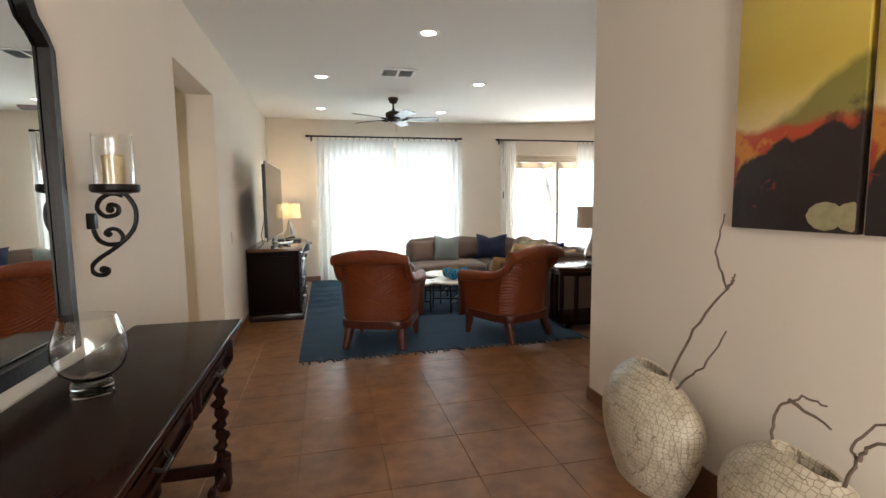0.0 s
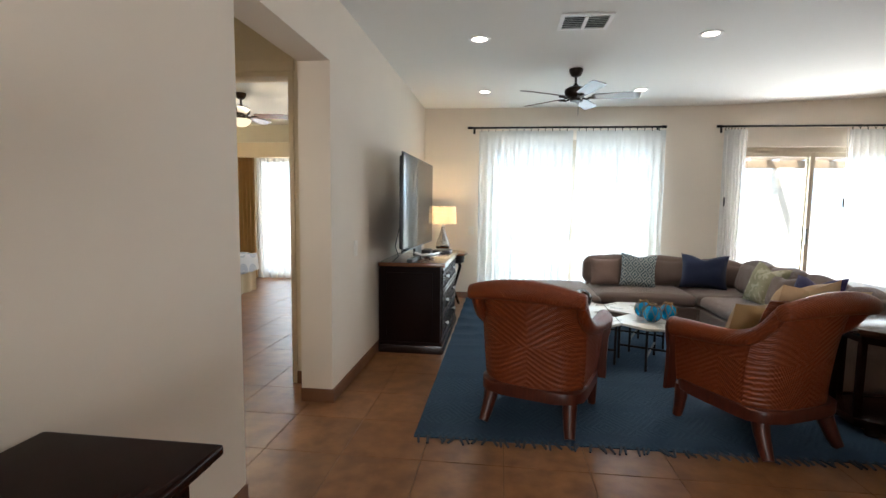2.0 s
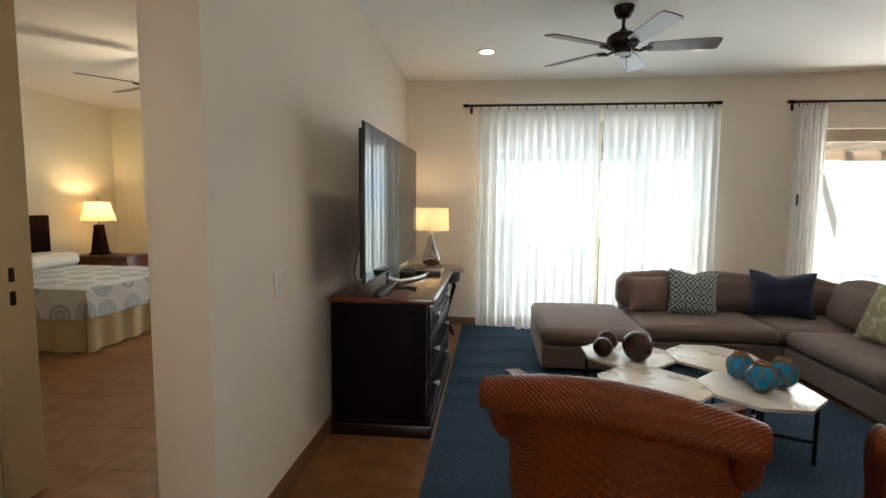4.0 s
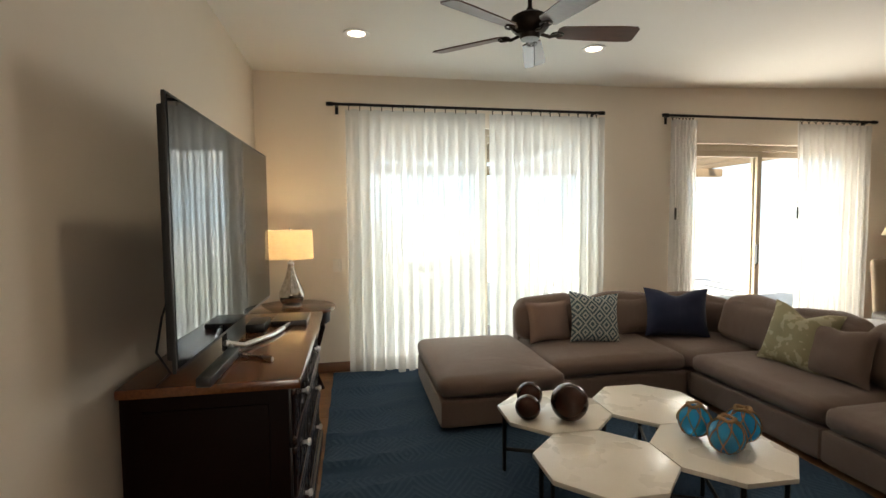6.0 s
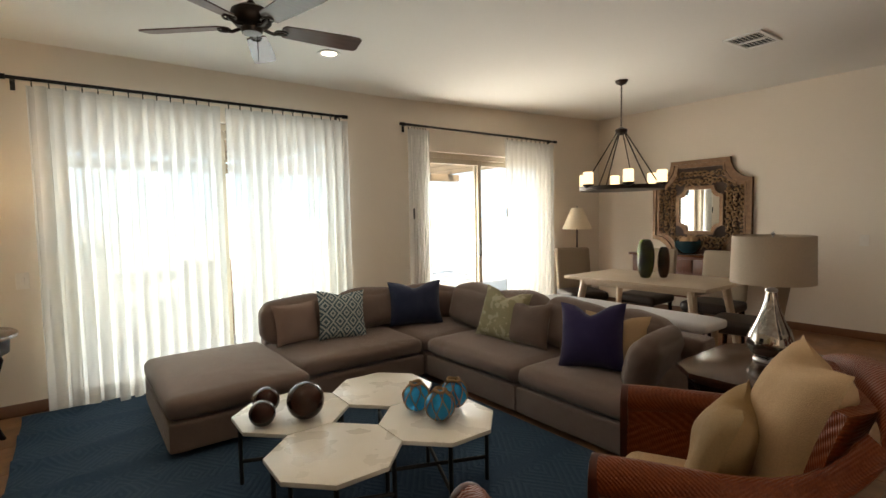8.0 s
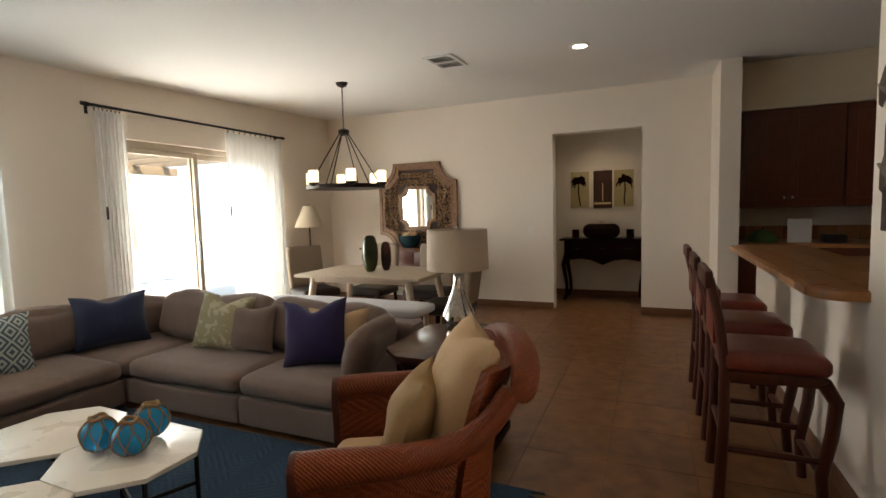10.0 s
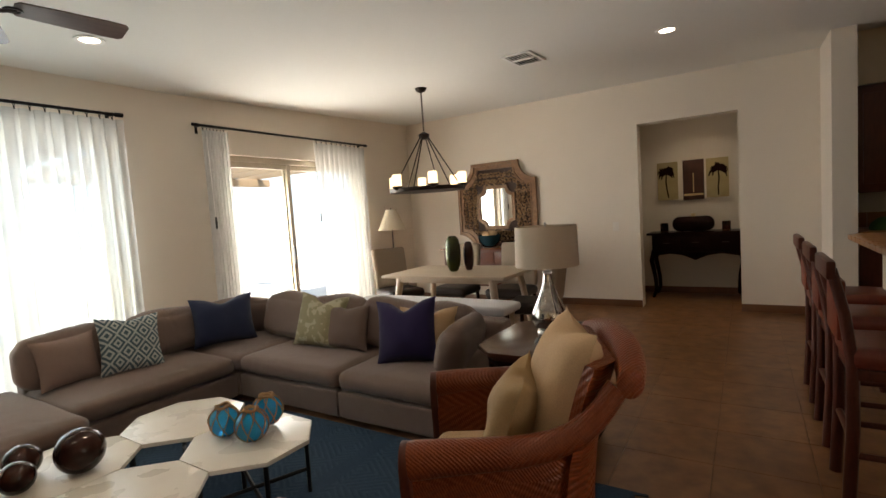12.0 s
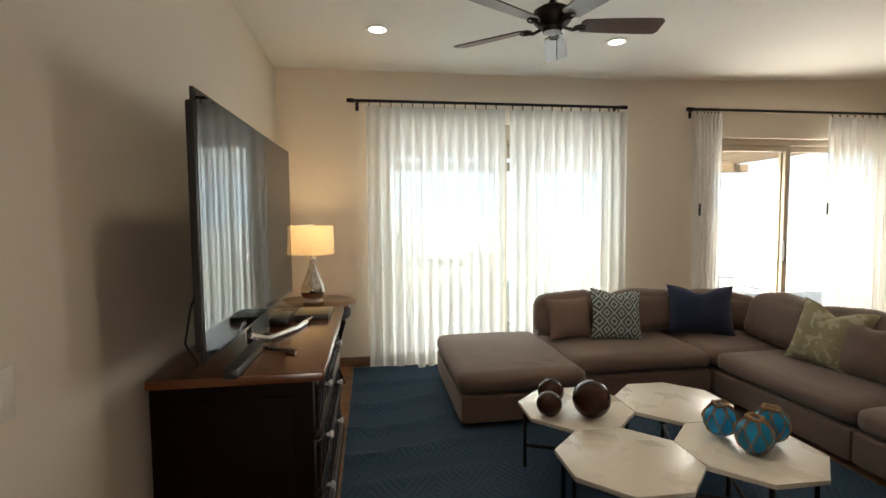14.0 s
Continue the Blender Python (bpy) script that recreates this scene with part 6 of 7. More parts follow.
def star_points(r, spin, squash=1.0):
    return [(r * (1.12 if k % 2 == 0 else 0.24) * math.cos(spin + math.pi * k / 5), squash * r * (1.12 if k % 2 == 0 else 0.24) * math.sin(spin + math.pi * k / 5)) for k in range(10)]


def star_panel(z0, z1, stars, label):
    t = thing("star_panel", 2.612, HALL_Y, z0, 0, label, "wall art", "starfish panels")
    part("board", box(-0.24, 0.24, 0.0, 0.05, 0, z1 - z0, 0.004), PANEL, t)
    for x, z, r, sp in stars:
        bm = bmesh.new()
        o = star_points(r, sp)
        lo = [bm.verts.new((u, 0.0, v)) for u, v in o]
        hi = [bm.verts.new((u * 0.82, 0.014, v * 0.82)) for u, v in o]
        c = bm.verts.new((0, 0.030, 0))
        for k in range(10):
            bm.faces.new((lo[k], lo[(k + 1) % 10], hi[(k + 1) % 10], hi[k]))
            bm.faces.new((hi[k], hi[(k + 1) % 10], c))
        bm.faces.new(lo)
        part("starfish", bm, STAR, t).matrix_local = pose(x, 0.0505, z)


star_panel(1.645, 2.045, ((0.215, 0.075, 0.075, 0.3), (0.13, 0.165, 0.07, 0.9), (0.06, 0.235, 0.06, 0.1), (0.02, 0.265, 0.07, 0.6), (-0.07, 0.29, 0.085, 0.4)), "dark square panel with a diagonal line of starfish")
star_panel(1.215, 1.595, ((0.175, 0.215, 0.090, 0.3), (0.135, 0.165, 0.055, 0.0), (-0.015, 0.165, 0.092, 0.5), (-0.13, 0.18, 0.098, 0.2)), "dark square panel with starfish in a row")

# ---- hall ----
CNY0, CNY1, CNX1, CNZ = 0.80, 3.0, 0.035, 0.758


def hall_console():
    t = thing("hall_console", 0, 0, 0, 0, "dark polished wooden console table with twisted legs", "console table")
    x0 = XL + 0.012
    part("top", box(x0, CNX1, CNY0, CNY1, CNZ - 0.026, CNZ, 0.009, None, 3), DARK_WOOD, t)
    part("top_moulding", box(x0, CNX1 - 0.018, CNY0 + 0.018, CNY1 - 0.018, CNZ - 0.042, CNZ - 0.026, 0.006), DARK_WOOD, t)
    part("apron", box(x0 + 0.01, CNX1 - 0.045, CNY0 + 0.06, CNY1 - 0.06, CNZ - 0.175, CNZ - 0.042, 0.004), DARK_WOOD, t)
    n = 3
    w = (CNY1 - CNY0 - 0.16) / n
    for k in range(n):
        y0 = CNY0 + 0.08 + k * w
        d = part("drawer", box(CNX1 - 0.047, CNX1 - 0.033, y0 + 0.02, y0 + w - 0.02, CNZ - 0.162, CNZ - 0.055, 0.005), DARK_WOOD, t)
        part("drawer_moulding", ring_between([(y0 + 0.05, CNZ - 0.15), (y0 + w - 0.05, CNZ - 0.15), (y0 + w - 0.05, CNZ - 0.066), (y0 + 0.05, CNZ - 0.066)], [(y0 + 0.065, CNZ - 0.135), (y0 + w - 0.065, CNZ - 0.135), (y0 + w - 0.065, CNZ - 0.08), (y0 + 0.065, CNZ - 0.08)], CNX1 - 0.034, CNX1 - 0.024), DARK_WOOD, d)
        part("pull", tube([(CNX1 - 0.03, y0 + w / 2 - 0.05, CNZ - 0.10), (CNX1 - 0.012, y0 + w / 2 - 0.03, CNZ - 0.115), (CNX1 - 0.012, y0 + w / 2 + 0.03, CNZ - 0.115), (CNX1 - 0.03, y0 + w / 2 + 0.05, CNZ - 0.10)], 0.006, 6), IRON, d)
    for yy in (CNY0 + 0.10, CNY1 - 0.12):
        for xx in (x0 + 0.06, CNX1 - 0.095):
            part("leg_block", box(xx - 0.032, xx + 0.032, yy - 0.032, yy + 0.032, 0.0, 0.14, 0.006), DARK_WOOD, t)
            bm = bmesh.new()
            rings = []
            for i in range(49):
                z = 0.14 + (CNZ - 0.315) * i / 48
                rr = 0.025 + 0.0075 * math.sin(i * 1.15)
                ox, oy = 0.008 * math.cos(i * 0.575), 0.008 * math.sin(i * 0.575)
                rings.append((rr, z, ox, oy))
            seg, lay = 12, []
            for rr, z, ox, oy in rings:
                lay.append([bm.verts.new((xx + ox + rr * math.cos(2 * math.pi * k / seg), yy + oy + rr * math.sin(2 * math.pi * k / seg), z)) for k in range(seg)])
            for a, b in zip(lay, lay[1:]):
                for k in range(seg):
                    bm.faces.new((a[k], a[(k + 1) % seg], b[(k + 1) % seg], b[k]))
            bm.faces.new(lay[0][::-1])
            bm.faces.new(lay[-1])
            part("twisted_leg", bm, DARK_WOOD, t)
    pts = [(CNX1 - 0.095 + 0.007 * math.cos(i * 0.8), CNY0 + 0.13 + (CNY1 - CNY0 - 0.26) * i / 90, 0.09 + 0.007 * math.sin(i * 0.8)) for i in range(91)]
    part("stretcher", tube(pts, 0.020, 10), DARK_WOOD, t)
    for yy in (CNY0 + 0.10, CNY1 - 0.10):
        part("side_stretcher", box(x0 + 0.09, CNX1 - 0.10, yy - 0.018, yy + 0.018, 0.06, 0.11, 0.006), DARK_WOOD, t)


hall_console()
gb = thing("glass_bowl", -0.235, 2.15, CNZ, 0, "clear round glass bowl on a thick glass foot", "glass bowl")
part("bowl", lathe([(0.0, 0.052), (0.06, 0.055), (0.10, 0.085), (0.120, 0.135), (0.117, 0.185), (0.100, 0.235), (0.090, 0.262), (0.086, 0.262), (0.096, 0.235), (0.113, 0.185), (0.116, 0.135), (0.096, 0.088), (0.058, 0.060), (0.0, 0.058)], 44), GLASS, gb)
part("foot", lathe([(0.0, 0.0), (0.068, 0.0), (0.072, 0.008), (0.066, 0.022), (0.070, 0.034), (0.062, 0.050), (0.0, 0.051)], 40), GLASS, gb)
gb.scale = (0.78, 0.78, 0.86)


def hall_mirror():
    """Tall wall mirror with a shaped top."""
    c, z0 = 1.935, 0.815
    t = thing("wall_mirror", XL, c, z0, 0, "tall black-framed wall mirror with a shaped arched top", "mirror")

    def outline(g):
        hw, h = 0.535 - g, 0.975
        pts = [(-hw, g), (hw, g), (hw, h)]
        side = [(hw, h), (hw - 0.035, h + 0.045), (hw - 0.085, h + 0.085), (hw - 0.115, h + 0.15), (hw - 0.12, h + 0.22), (hw - 0.16, h + 0.31), (hw - 0.26, h + 0.39), (hw - 0.39, h + 0.43), (0, h + 0.445)]
        side = [(x, z - (0 if i == 0 else g * min(1.0, i / 4))) for i, (x, z) in enumerate(side)]
        pts += side[1:]
        pts += [(-x, z) for x, z in side[-2::-1]]
        return pts

    part("frame", ring_between(outline(0.0), outline(0.046), 0.0, 0.032), IRON, t, "black moulded frame")
    part("inner_bead", ring_between(outline(0.038), outline(0.052), 0.032, 0.040), IRON, t)
    part("glass", prism(outline(0.045), "x", 0.008, 0.016), MIRROR, t)


hall_mirror()


def sconce(y):
    t = thing("wall_sconce", XL, y, 0, 0, "black wrought iron candle sconce with a glass chimney", "sconce")
    part("wall_plate", box(0, 0.030, -0.014, 0.014, 1.206, 1.266, 0.004), IRON, t)
    x = 0.10

    def bar(name, pts, r):
        """A bent iron bar through points in the upright plane that stands out from the wall."""
        q = [Vector((x + 1.12 * u, 0.0, z)) for u, z in pts]
        fine = []
        for i in range(len(q) - 1):
            p0, p1, p2, p3 = (q[max(0, min(len(q) - 1, i + k))] for k in (-1, 0, 1, 2))
            for k in range(5):
                u = k / 5
                fine.append(tuple(0.5 * ((2 * p1) + (p2 - p0) * u + (2 * p0 - 5 * p1 + 4 * p2 - p3) * u * u + (3 * p1 - p0 - 3 * p2 + p3) * u ** 3)))
        fine.append(tuple(q[-1]))
        part(name, tube(fine, r, 8), IRON, t)

    bar("stem", [(0.010, 1.342), (0.030, 1.334), (0.052, 1.295), (0.057, 1.262), (0.052, 1.222), (0.033, 1.183), (-0.010, 1.137), (-0.064, 1.095),
                 (-0.088, 1.062), (-0.076, 1.036), (-0.048, 1.034), (-0.038, 1.052), (-0.056, 1.060)], 0.0085)
    bar("upper_scroll", [(0.020, 1.330), (-0.012, 1.338), (-0.046, 1.318), (-0.058, 1.284), (-0.036, 1.254), (0.000, 1.262), (0.004, 1.288), (-0.018, 1.298), (-0.026, 1.282)], 0.0085)
    bar("middle_scroll", [(0.006, 1.150), (0.012, 1.178), (-0.002, 1.202), (-0.024, 1.206), (-0.040, 1.190), (-0.026, 1.180)], 0.0075)
    bar("hook", [(-0.074, 1.250), (-0.074, 1.210), (-0.062, 1.168), (-0.034, 1.148), (0.004, 1.150)], 0.0085)
    for u, z, r in ((-0.020, 1.280, 0.015), (-0.028, 1.187, 0.011), (-0.054, 1.054, 0.013)):
        bm = bmesh.new()
        bmesh.ops.create_uvsphere(bm, u_segments=14, v_segments=8, radius=r, matrix=Matrix.Translation((x + 1.12 * u, 0, z)))
        part("scroll_boss", bm, IRON, t)
    part("dish", lathe([(0.03, 1.335), (0.075, 1.342), (0.082, 1.352), (0.080, 1.372), (0.074, 1.372), (0.070, 1.352), (0.0, 1.35)], 32, None, (x, 0, 0)), IRON, t)
    part("candle", lathe([(0.037, 1.352), (0.037, 1.475), (0.032, 1.48), (0.0, 1.474)], 24, None, (x, 0, 0)), CANDLE, t, "ivory pillar candle")
    g = part("chimney", lathe([(0.066, 1.353), (0.066, 1.555), (0.063, 1.555), (0.063, 1.353), (0.066, 1.353)], 36, None, (x, 0, 0)), GLASS, t, "clear glass cylinder")


sconce(2.668)


def painting_material():
    """Abstract landscape: yellow sky, red and orange band, black ground."""
    m = material("abstract_painting", (0.62, 0.47, 0.09), 0.55, grain=0.25, scale=6, bump=0.15, bump_scale=60, dark=(0.50, 0.34, 0.05), stain=0.5)
    n, l, x, y, z, v = coords(m)

    def cloud(scale, detail, rough=0.62):
        k = n.new("ShaderNodeTexNoise")
        k.inputs["Scale"].default_value, k.inputs["Detail"].default_value, k.inputs["Roughness"].default_value = scale, detail, rough
        l.new(v, k.inputs["Vector"])
        return math_node(n, l, 'SUBTRACT', k.outputs[0], 0.5)

    def soft(value, limit, sharp, amount):
        """1 below the limit, 0 above it, with a brushed edge."""
        d = math_node(n, l, 'MULTIPLY', math_node(n, l, 'SUBTRACT', limit, value), sharp)
        c = n.new("ShaderNodeClamp")
        l.new(d, c.inputs[0])
        return math_node(n, l, 'MULTIPLY', c.outputs[0], amount)

    big, mid, fine = cloud(2.4, 2), cloud(6.0, 4, 0.5), cloud(13.0, 4, 0.5)
    rough_z = math_node(n, l, 'ADD', z, math_node(n, l, 'ADD', math_node(n, l, 'MULTIPLY', big, 0.10), math_node(n, l, 'MULTIPLY', mid, 0.09)))
    lean = math_node(n, l, 'ADD', rough_z, math_node(n, l, 'MULTIPLY', y, 0.55))
    low = math_node(n, l, 'ADD', rough_z, math_node(n, l, 'MULTIPLY', y, 0.36))
    # pale light over the horizon, darker gold above it
    tint(m, soft(math_node(n, l, 'ABSOLUTE', math_node(n, l, 'SUBTRACT', rough_z, 0.58)), 0.14, 7.0, 0.35), (0.50, 0.33, 0.03))
    tint(m, soft(rough_z, 0.50, 8.0, 0.75), (0.72, 0.56, 0.30))
    tint(m, soft(lean, 0.43, 30.0, 0.9), (0.17, 0.15, 0.025))
    tint(m, soft(rough_z, 0.385, 40.0, 0.95), (0.42, 0.050, 0.016))
    amber = math_node(n, l, 'ADD', math_node(n, l, 'MULTIPLY', mid, 1.6), math_node(n, l, 'MULTIPLY', y, -1.2))
    tint(m, math_node(n, l, 'MULTIPLY', soft(rough_z, 0.38, 40.0, 1.0), soft(amber, -0.14, 14.0, 0.85)), (0.60, 0.24, 0.02))
    tint(m, soft(math_node(n, l, 'ADD', low, math_node(n, l, 'MULTIPLY', mid, 0.20)), 0.325, 45.0, 0.98), (0.011, 0.009, 0.009))
    swirl = math_node(n, l, 'ABSOLUTE', math_node(n, l, 'ADD', fine, math_node(n, l, 'MULTIPLY', math_node(n, l, 'SUBTRACT', z, 0.20), 2.2)))
    tint(m, math_node(n, l, 'MULTIPLY', soft(swirl, 0.045, 40.0, 0.75), soft(math_node(n, l, 'MULTIPLY', mid, -1.0), -0.03, 20.0, 1.0)), (0.30, 0.030, 0.018))
    return m


PAINTING = painting_material()
for k in range(3):
    y1 = 2.235 - k * 0.50
    p = thing("wall_canvas", HALL_X, y1 - 0.2375, 1.18, 0, "abstract canvas with yellow sky, red band and black hills", "painting", "triptych canvases")
    part("canvas", box(-0.035, 0.0, -0.2375, 0.2375, 0.0, 1.12, 0.004), PAINTING, p)
    bm = bmesh.new()
    for i in range(2 if k == 0 else 3):
        bmesh.ops.create_icosphere(bm, subdivisions=2, radius=0.06, matrix=Matrix.Translation((-0.036, -0.20 + i * 0.12 if k else -0.23 + 0.09 * i, 0.055)) @ Matrix.Diagonal((0.015, 1.1, 0.8, 1)))
    for v in bm.verts:
        v.co.y = max(-0.236, min(0.236, v.co.y))
    part("painted_rock", bm, material("painted_stone", (0.34, 0.30, 0.16), 0.6, grain=0.5, scale=30), p)


def shell_vase(x, y, rz, w, h, d, twigs, label):
    t = thing("shell_vase", x, y, 0, rz, label, "vase", "floor vases")
    bm = bmesh.new()
    seg, rows, lay = 40, 22, []
    for j in range(rows + 1):
        v = j / rows
        # full belly, narrow foot, slanted slit mouth
        f = (0.42 + 0.58 * math.sin(math.pi * min(1.0, v * 0.62 + 0.13)) ** 1.0) if v < 0.6 else 1.0 - 0.62 * ((v - 0.6) / 0.4) ** 2.1
        g = (0.50 + 0.50 * math.sin(math.pi * min(1.0, v * 0.75 + 0.10))) if v < 0.55 else 1.0 - 0.74 * ((v - 0.55) / 0.45) ** 1.5
        ring = []
        for k in range(seg):
            a = 2 * math.pi * k / seg
            xx = w / 2 * f * math.cos(a)
            tilt = 0.05 * h * (xx / (w / 2)) * max(0.0, v - 0.6) / 0.4
            ring.append(bm.verts.new((xx, d / 2 * g * math.sin(a), h * v + tilt)))
        lay.append(ring)
    inner = [bm.verts.new((v.co.x * 0.93, v.co.y * 0.80, v.co.z - 0.004)) for v in lay[-1]]
    deep = [bm.verts.new((v.co.x * 0.9, v.co.y * 0.8, v.co.z - 0.12)) for v in inner]
    lay += [inner, deep]
    for a, b in zip(lay, lay[1:]):
        for k in range(seg):
            bm.faces.new((a[k], a[(k + 1) % seg], b[(k + 1) % seg], b[k]))
    bm.faces.new(lay[0][::-1])
    bm.faces.new(deep)
    part("body", bm, SHELL, t)
    for pts in twigs:
        p = thing("dry_branch", x, y, 0, rz, "bare brown dry branch standing in the vase", "branch", "dry branches")
        rnd = random.Random(len(pts) + int(x * 10))
        fine = []
        for a, b in zip(pts, pts[1:]):
            for k in range(5):
                fine.append(tuple(a[c] + (b[c] - a[c]) * k / 5 + rnd.uniform(-0.004, 0.004) for c in range(3)))
        fine.append(pts[-1])
        part("stem", tube(fine, 0.0065, 6, None, 0.45), TWIG, p)
    return t


# the vases stand along the hall wall
shell_vase(1.85, 2.465, 90, 0.60, 0.54, 0.32, (
    ((-0.12, 0.0, 0.42), (-0.13, 0.0, 0.55), (-0.23, -0.02, 0.77), (-0.37, -0.03, 0.96), (-0.31, -0.03, 1.09), (-0.335, -0.04, 1.24)),
    ((-0.13, 0.0, 0.45), (-0.22, 0.0, 0.56), (-0.29, -0.02, 0.63), (-0.38, -0.03, 0.80)),
    ((-0.37, -0.03, 0.955), (-0.40, -0.03, 1.0), (-0.405, -0.03, 1.02))), "tall cream vase of cracked shell pieces on the floor")
shell_vase(1.85, 1.73, 90, 0.58, 0.49, 0.32, (
    ((0.12, 0.0, 0.40), (0.12, 0.0, 0.52), (0.10, 0.0, 0.62), (0.04, -0.02, 0.675), (-0.04, -0.02, 0.675)),
    ((0.07, -0.01, 0.65), (-0.05, -0.03, 0.605)),
    ((-0.11, 0.0, 0.38), (-0.12, 0.0, 0.48), (-0.15, 0.0, 0.565), (-0.13, 0.0, 0.60), (-0.18, -0.01, 0.68), (-0.29, -0.02, 0.735)),
    ((-0.15, 0.0, 0.565), (-0.17, 0.0, 0.62), (-0.30, -0.02, 0.69))), "low cream vase of cracked shell pieces on the floor")

# unseen front door added at the hall's end, its glazed opening holds a lamp
fd = tagged(new("door_2"), "unseen wooden entrance door with a tall glazed opening, added around a fill lamp", "door", kind=STRUCT)
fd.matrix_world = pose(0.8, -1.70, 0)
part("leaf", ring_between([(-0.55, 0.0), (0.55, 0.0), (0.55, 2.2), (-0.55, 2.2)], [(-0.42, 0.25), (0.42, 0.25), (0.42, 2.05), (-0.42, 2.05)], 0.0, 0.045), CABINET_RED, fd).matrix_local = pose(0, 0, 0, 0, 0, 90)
# added fill lamp, brightens the hall from out of view
window_light("hall_fill_light", 0.8, -1.64, 1.15, 0.82, 1.78, 26, 180, (1.0, 0.97, 0.92))

# ---- lobby and bedroom ----
ch = thing("lobby_chest", -1.45, 4.45, 0, 0, "dark brown leather-covered chest in the lobby", "chest")
part("body", box(-0.33, 0.06, -0.30, 0.22, 0.03, 0.58, 0.012), PANEL, ch)
part("lid", box(-0.335, 0.066, -0.305, 0.226, 0.58, 0.64, 0.012), PANEL, ch)
for a in (-0.28, 0.02):
    for b in (-0.26, 0.18):
        part("foot", box(a - 0.025, a + 0.025, b - 0.025, b + 0.025, 0, 0.035, 0.004), PANEL, ch)


def bed():
    t = thing("bed", -3.80, 8.03, 0, 0, "made double bed with a medallion quilt and cream skirt", "bed")
    part("mattress", soft_box(1.85, 1.52, 0.30, 0.06, 0.01, 0.004, 11, (-0.07, 0, 0.27)), QUILT, t)
    for (x0, y0), (x1, y1) in (((0.84, -0.76), (0.84, 0.76)), ((-0.98, -0.76), (0.84, -0.76))):
        bm = bmesh.new()
        n = 60
        lo, hi = [], []
        for i in range(n + 1):
            u = i / n
            w = 0.012 * math.sin(u * 38) + (0.03 if abs(u - 0.5) < 0.015 else 0)
            dx, dy = (w, 0) if x0 == x1 else (0, -w)
            lo.append(bm.verts.new((x0 + (x1 - x0) * u + dx * 1.6, y0 + (y1 - y0) * u + dy * 1.6, 0.01)))
            hi.append(bm.verts.new((x0 + (x1 - x0) * u + dx * 0.4, y0 + (y1 - y0) * u + dy * 0.4, 0.34)))
        for i in range(n):
            bm.faces.new((lo[i], lo[i + 1], hi[i + 1], hi[i]))
        part("skirt", bm, BED_SKIRT, t)
    # quilt drop on the near side and at the foot
    for axis in (0, 1):
        bm = bmesh.new()
        n, rows, g = 48, 6, []
        for j in range(rows + 1):
            row = []
            for i in range(n + 1):
                u, v = i / n, j / rows
                z = 0.562 - (0.235 + 0.02 * math.sin(u * 9)) * v
                o = 0.012 + 0.02 * v + 0.008 * math.sin(u * 26) * v
                row.append(bm.verts.new((0.85 + o, -0.77 + 1.54 * u, z) if axis == 0 else (-0.98 + 1.84 * u, -0.77 - o, z)))
            g.append(row)
        for j in range(rows):
            for i in range(n):
                bm.faces.new((g[j][i], g[j][i + 1], g[j + 1][i + 1], g[j + 1][i]))
        part("quilt_drop", bm, QUILT, t)
    part("headboard", box(-1.04, -0.985, -0.80, 0.80, 0.0, 1.15, 0.02), DARK_WOOD, t)
    for b in (-0.4, 0.4):
        part("pillow", soft_box(0.42, 0.66, 0.14, 0.06, 0.03, 0.006, 11, (-0.74, b, 0.572)), WHITE_PAINT, t)
    for a in (-0.85, 0.75):
        for b in (-0.65, 0.65):
            part("leg", box(a - 0.03, a + 0.03, b - 0.03, b + 0.03, 0, 0.30, 0.004), DARK_WOOD, t)


bed()
ns = thing("nightstand", -4.42, 9.30, 0, 0, "reddish brown wooden nightstand beside the bed", "nightstand")
part("top", box(-0.40, 0.40, -0.22, 0.22, 0.60, 0.63, 0.008), CABINET_RED, ns)
part("body", box(-0.38, 0.38, -0.19, 0.19, 0.06, 0.60, 0.006), CABINET_RED, ns)
for k in range(2):
    d = part("drawer", box(-0.36 + k * 0.37, -0.01 + k * 0.37, -0.205, -0.19, 0.44, 0.57, 0.006), CABINET_RED, ns)
    part("knob", lathe([(0.006, 0), (0.014, 0.012), (0, 0.02)], 12), BRONZE, d).matrix_local = pose(-0.185 + k * 0.37, -0.205, 0.505, 90, 0, 0)
for a in (-0.34, 0.34):
    for b in (-0.16, 0.16):
        part("foot", box(a - 0.03, a + 0.03, b - 0.03, b + 0.03, 0, 0.065, 0.004), CABINET_RED, ns)
bl = thing("bedside_lamp", -4.56, 9.30, 0.63, 0, "lit bedside lamp with dark obelisk base and bell shade", "table lamp")
part("base", prism([(-0.085, -0.085), (0.085, -0.085), (0.085, 0.085), (-0.085, 0.085)], "z", 0, 0.03, None, 0.006), DARK_WOOD, bl)
bm = bmesh.new()
bmesh.ops.create_cone(bm, cap_ends=True, segments=4, radius1=0.10, radius2=0.055, depth=0.36, matrix=Matrix.Translation((0, 0, 0.21)) @ Matrix.Rotation(radians(45), 4, 'Z'))
part("obelisk", bm, DARK_WOOD, bl)
part("shade", lathe([(0.20, 0.44), (0.17, 0.52), (0.145, 0.62), (0.135, 0.68), (0.13, 0.68), (0.14, 0.62), (0.165, 0.52), (0.195, 0.44), (0.20, 0.44)], 28), SHADE, bl)
part("stem", rod((0, 0, 0.38), (0, 0, 0.70), 0.005, None, 8), BRONZE, bl)
part("finial", lathe([(0.005, 0.70), (0.014, 0.715), (0, 0.735)], 10), BRONZE, bl)
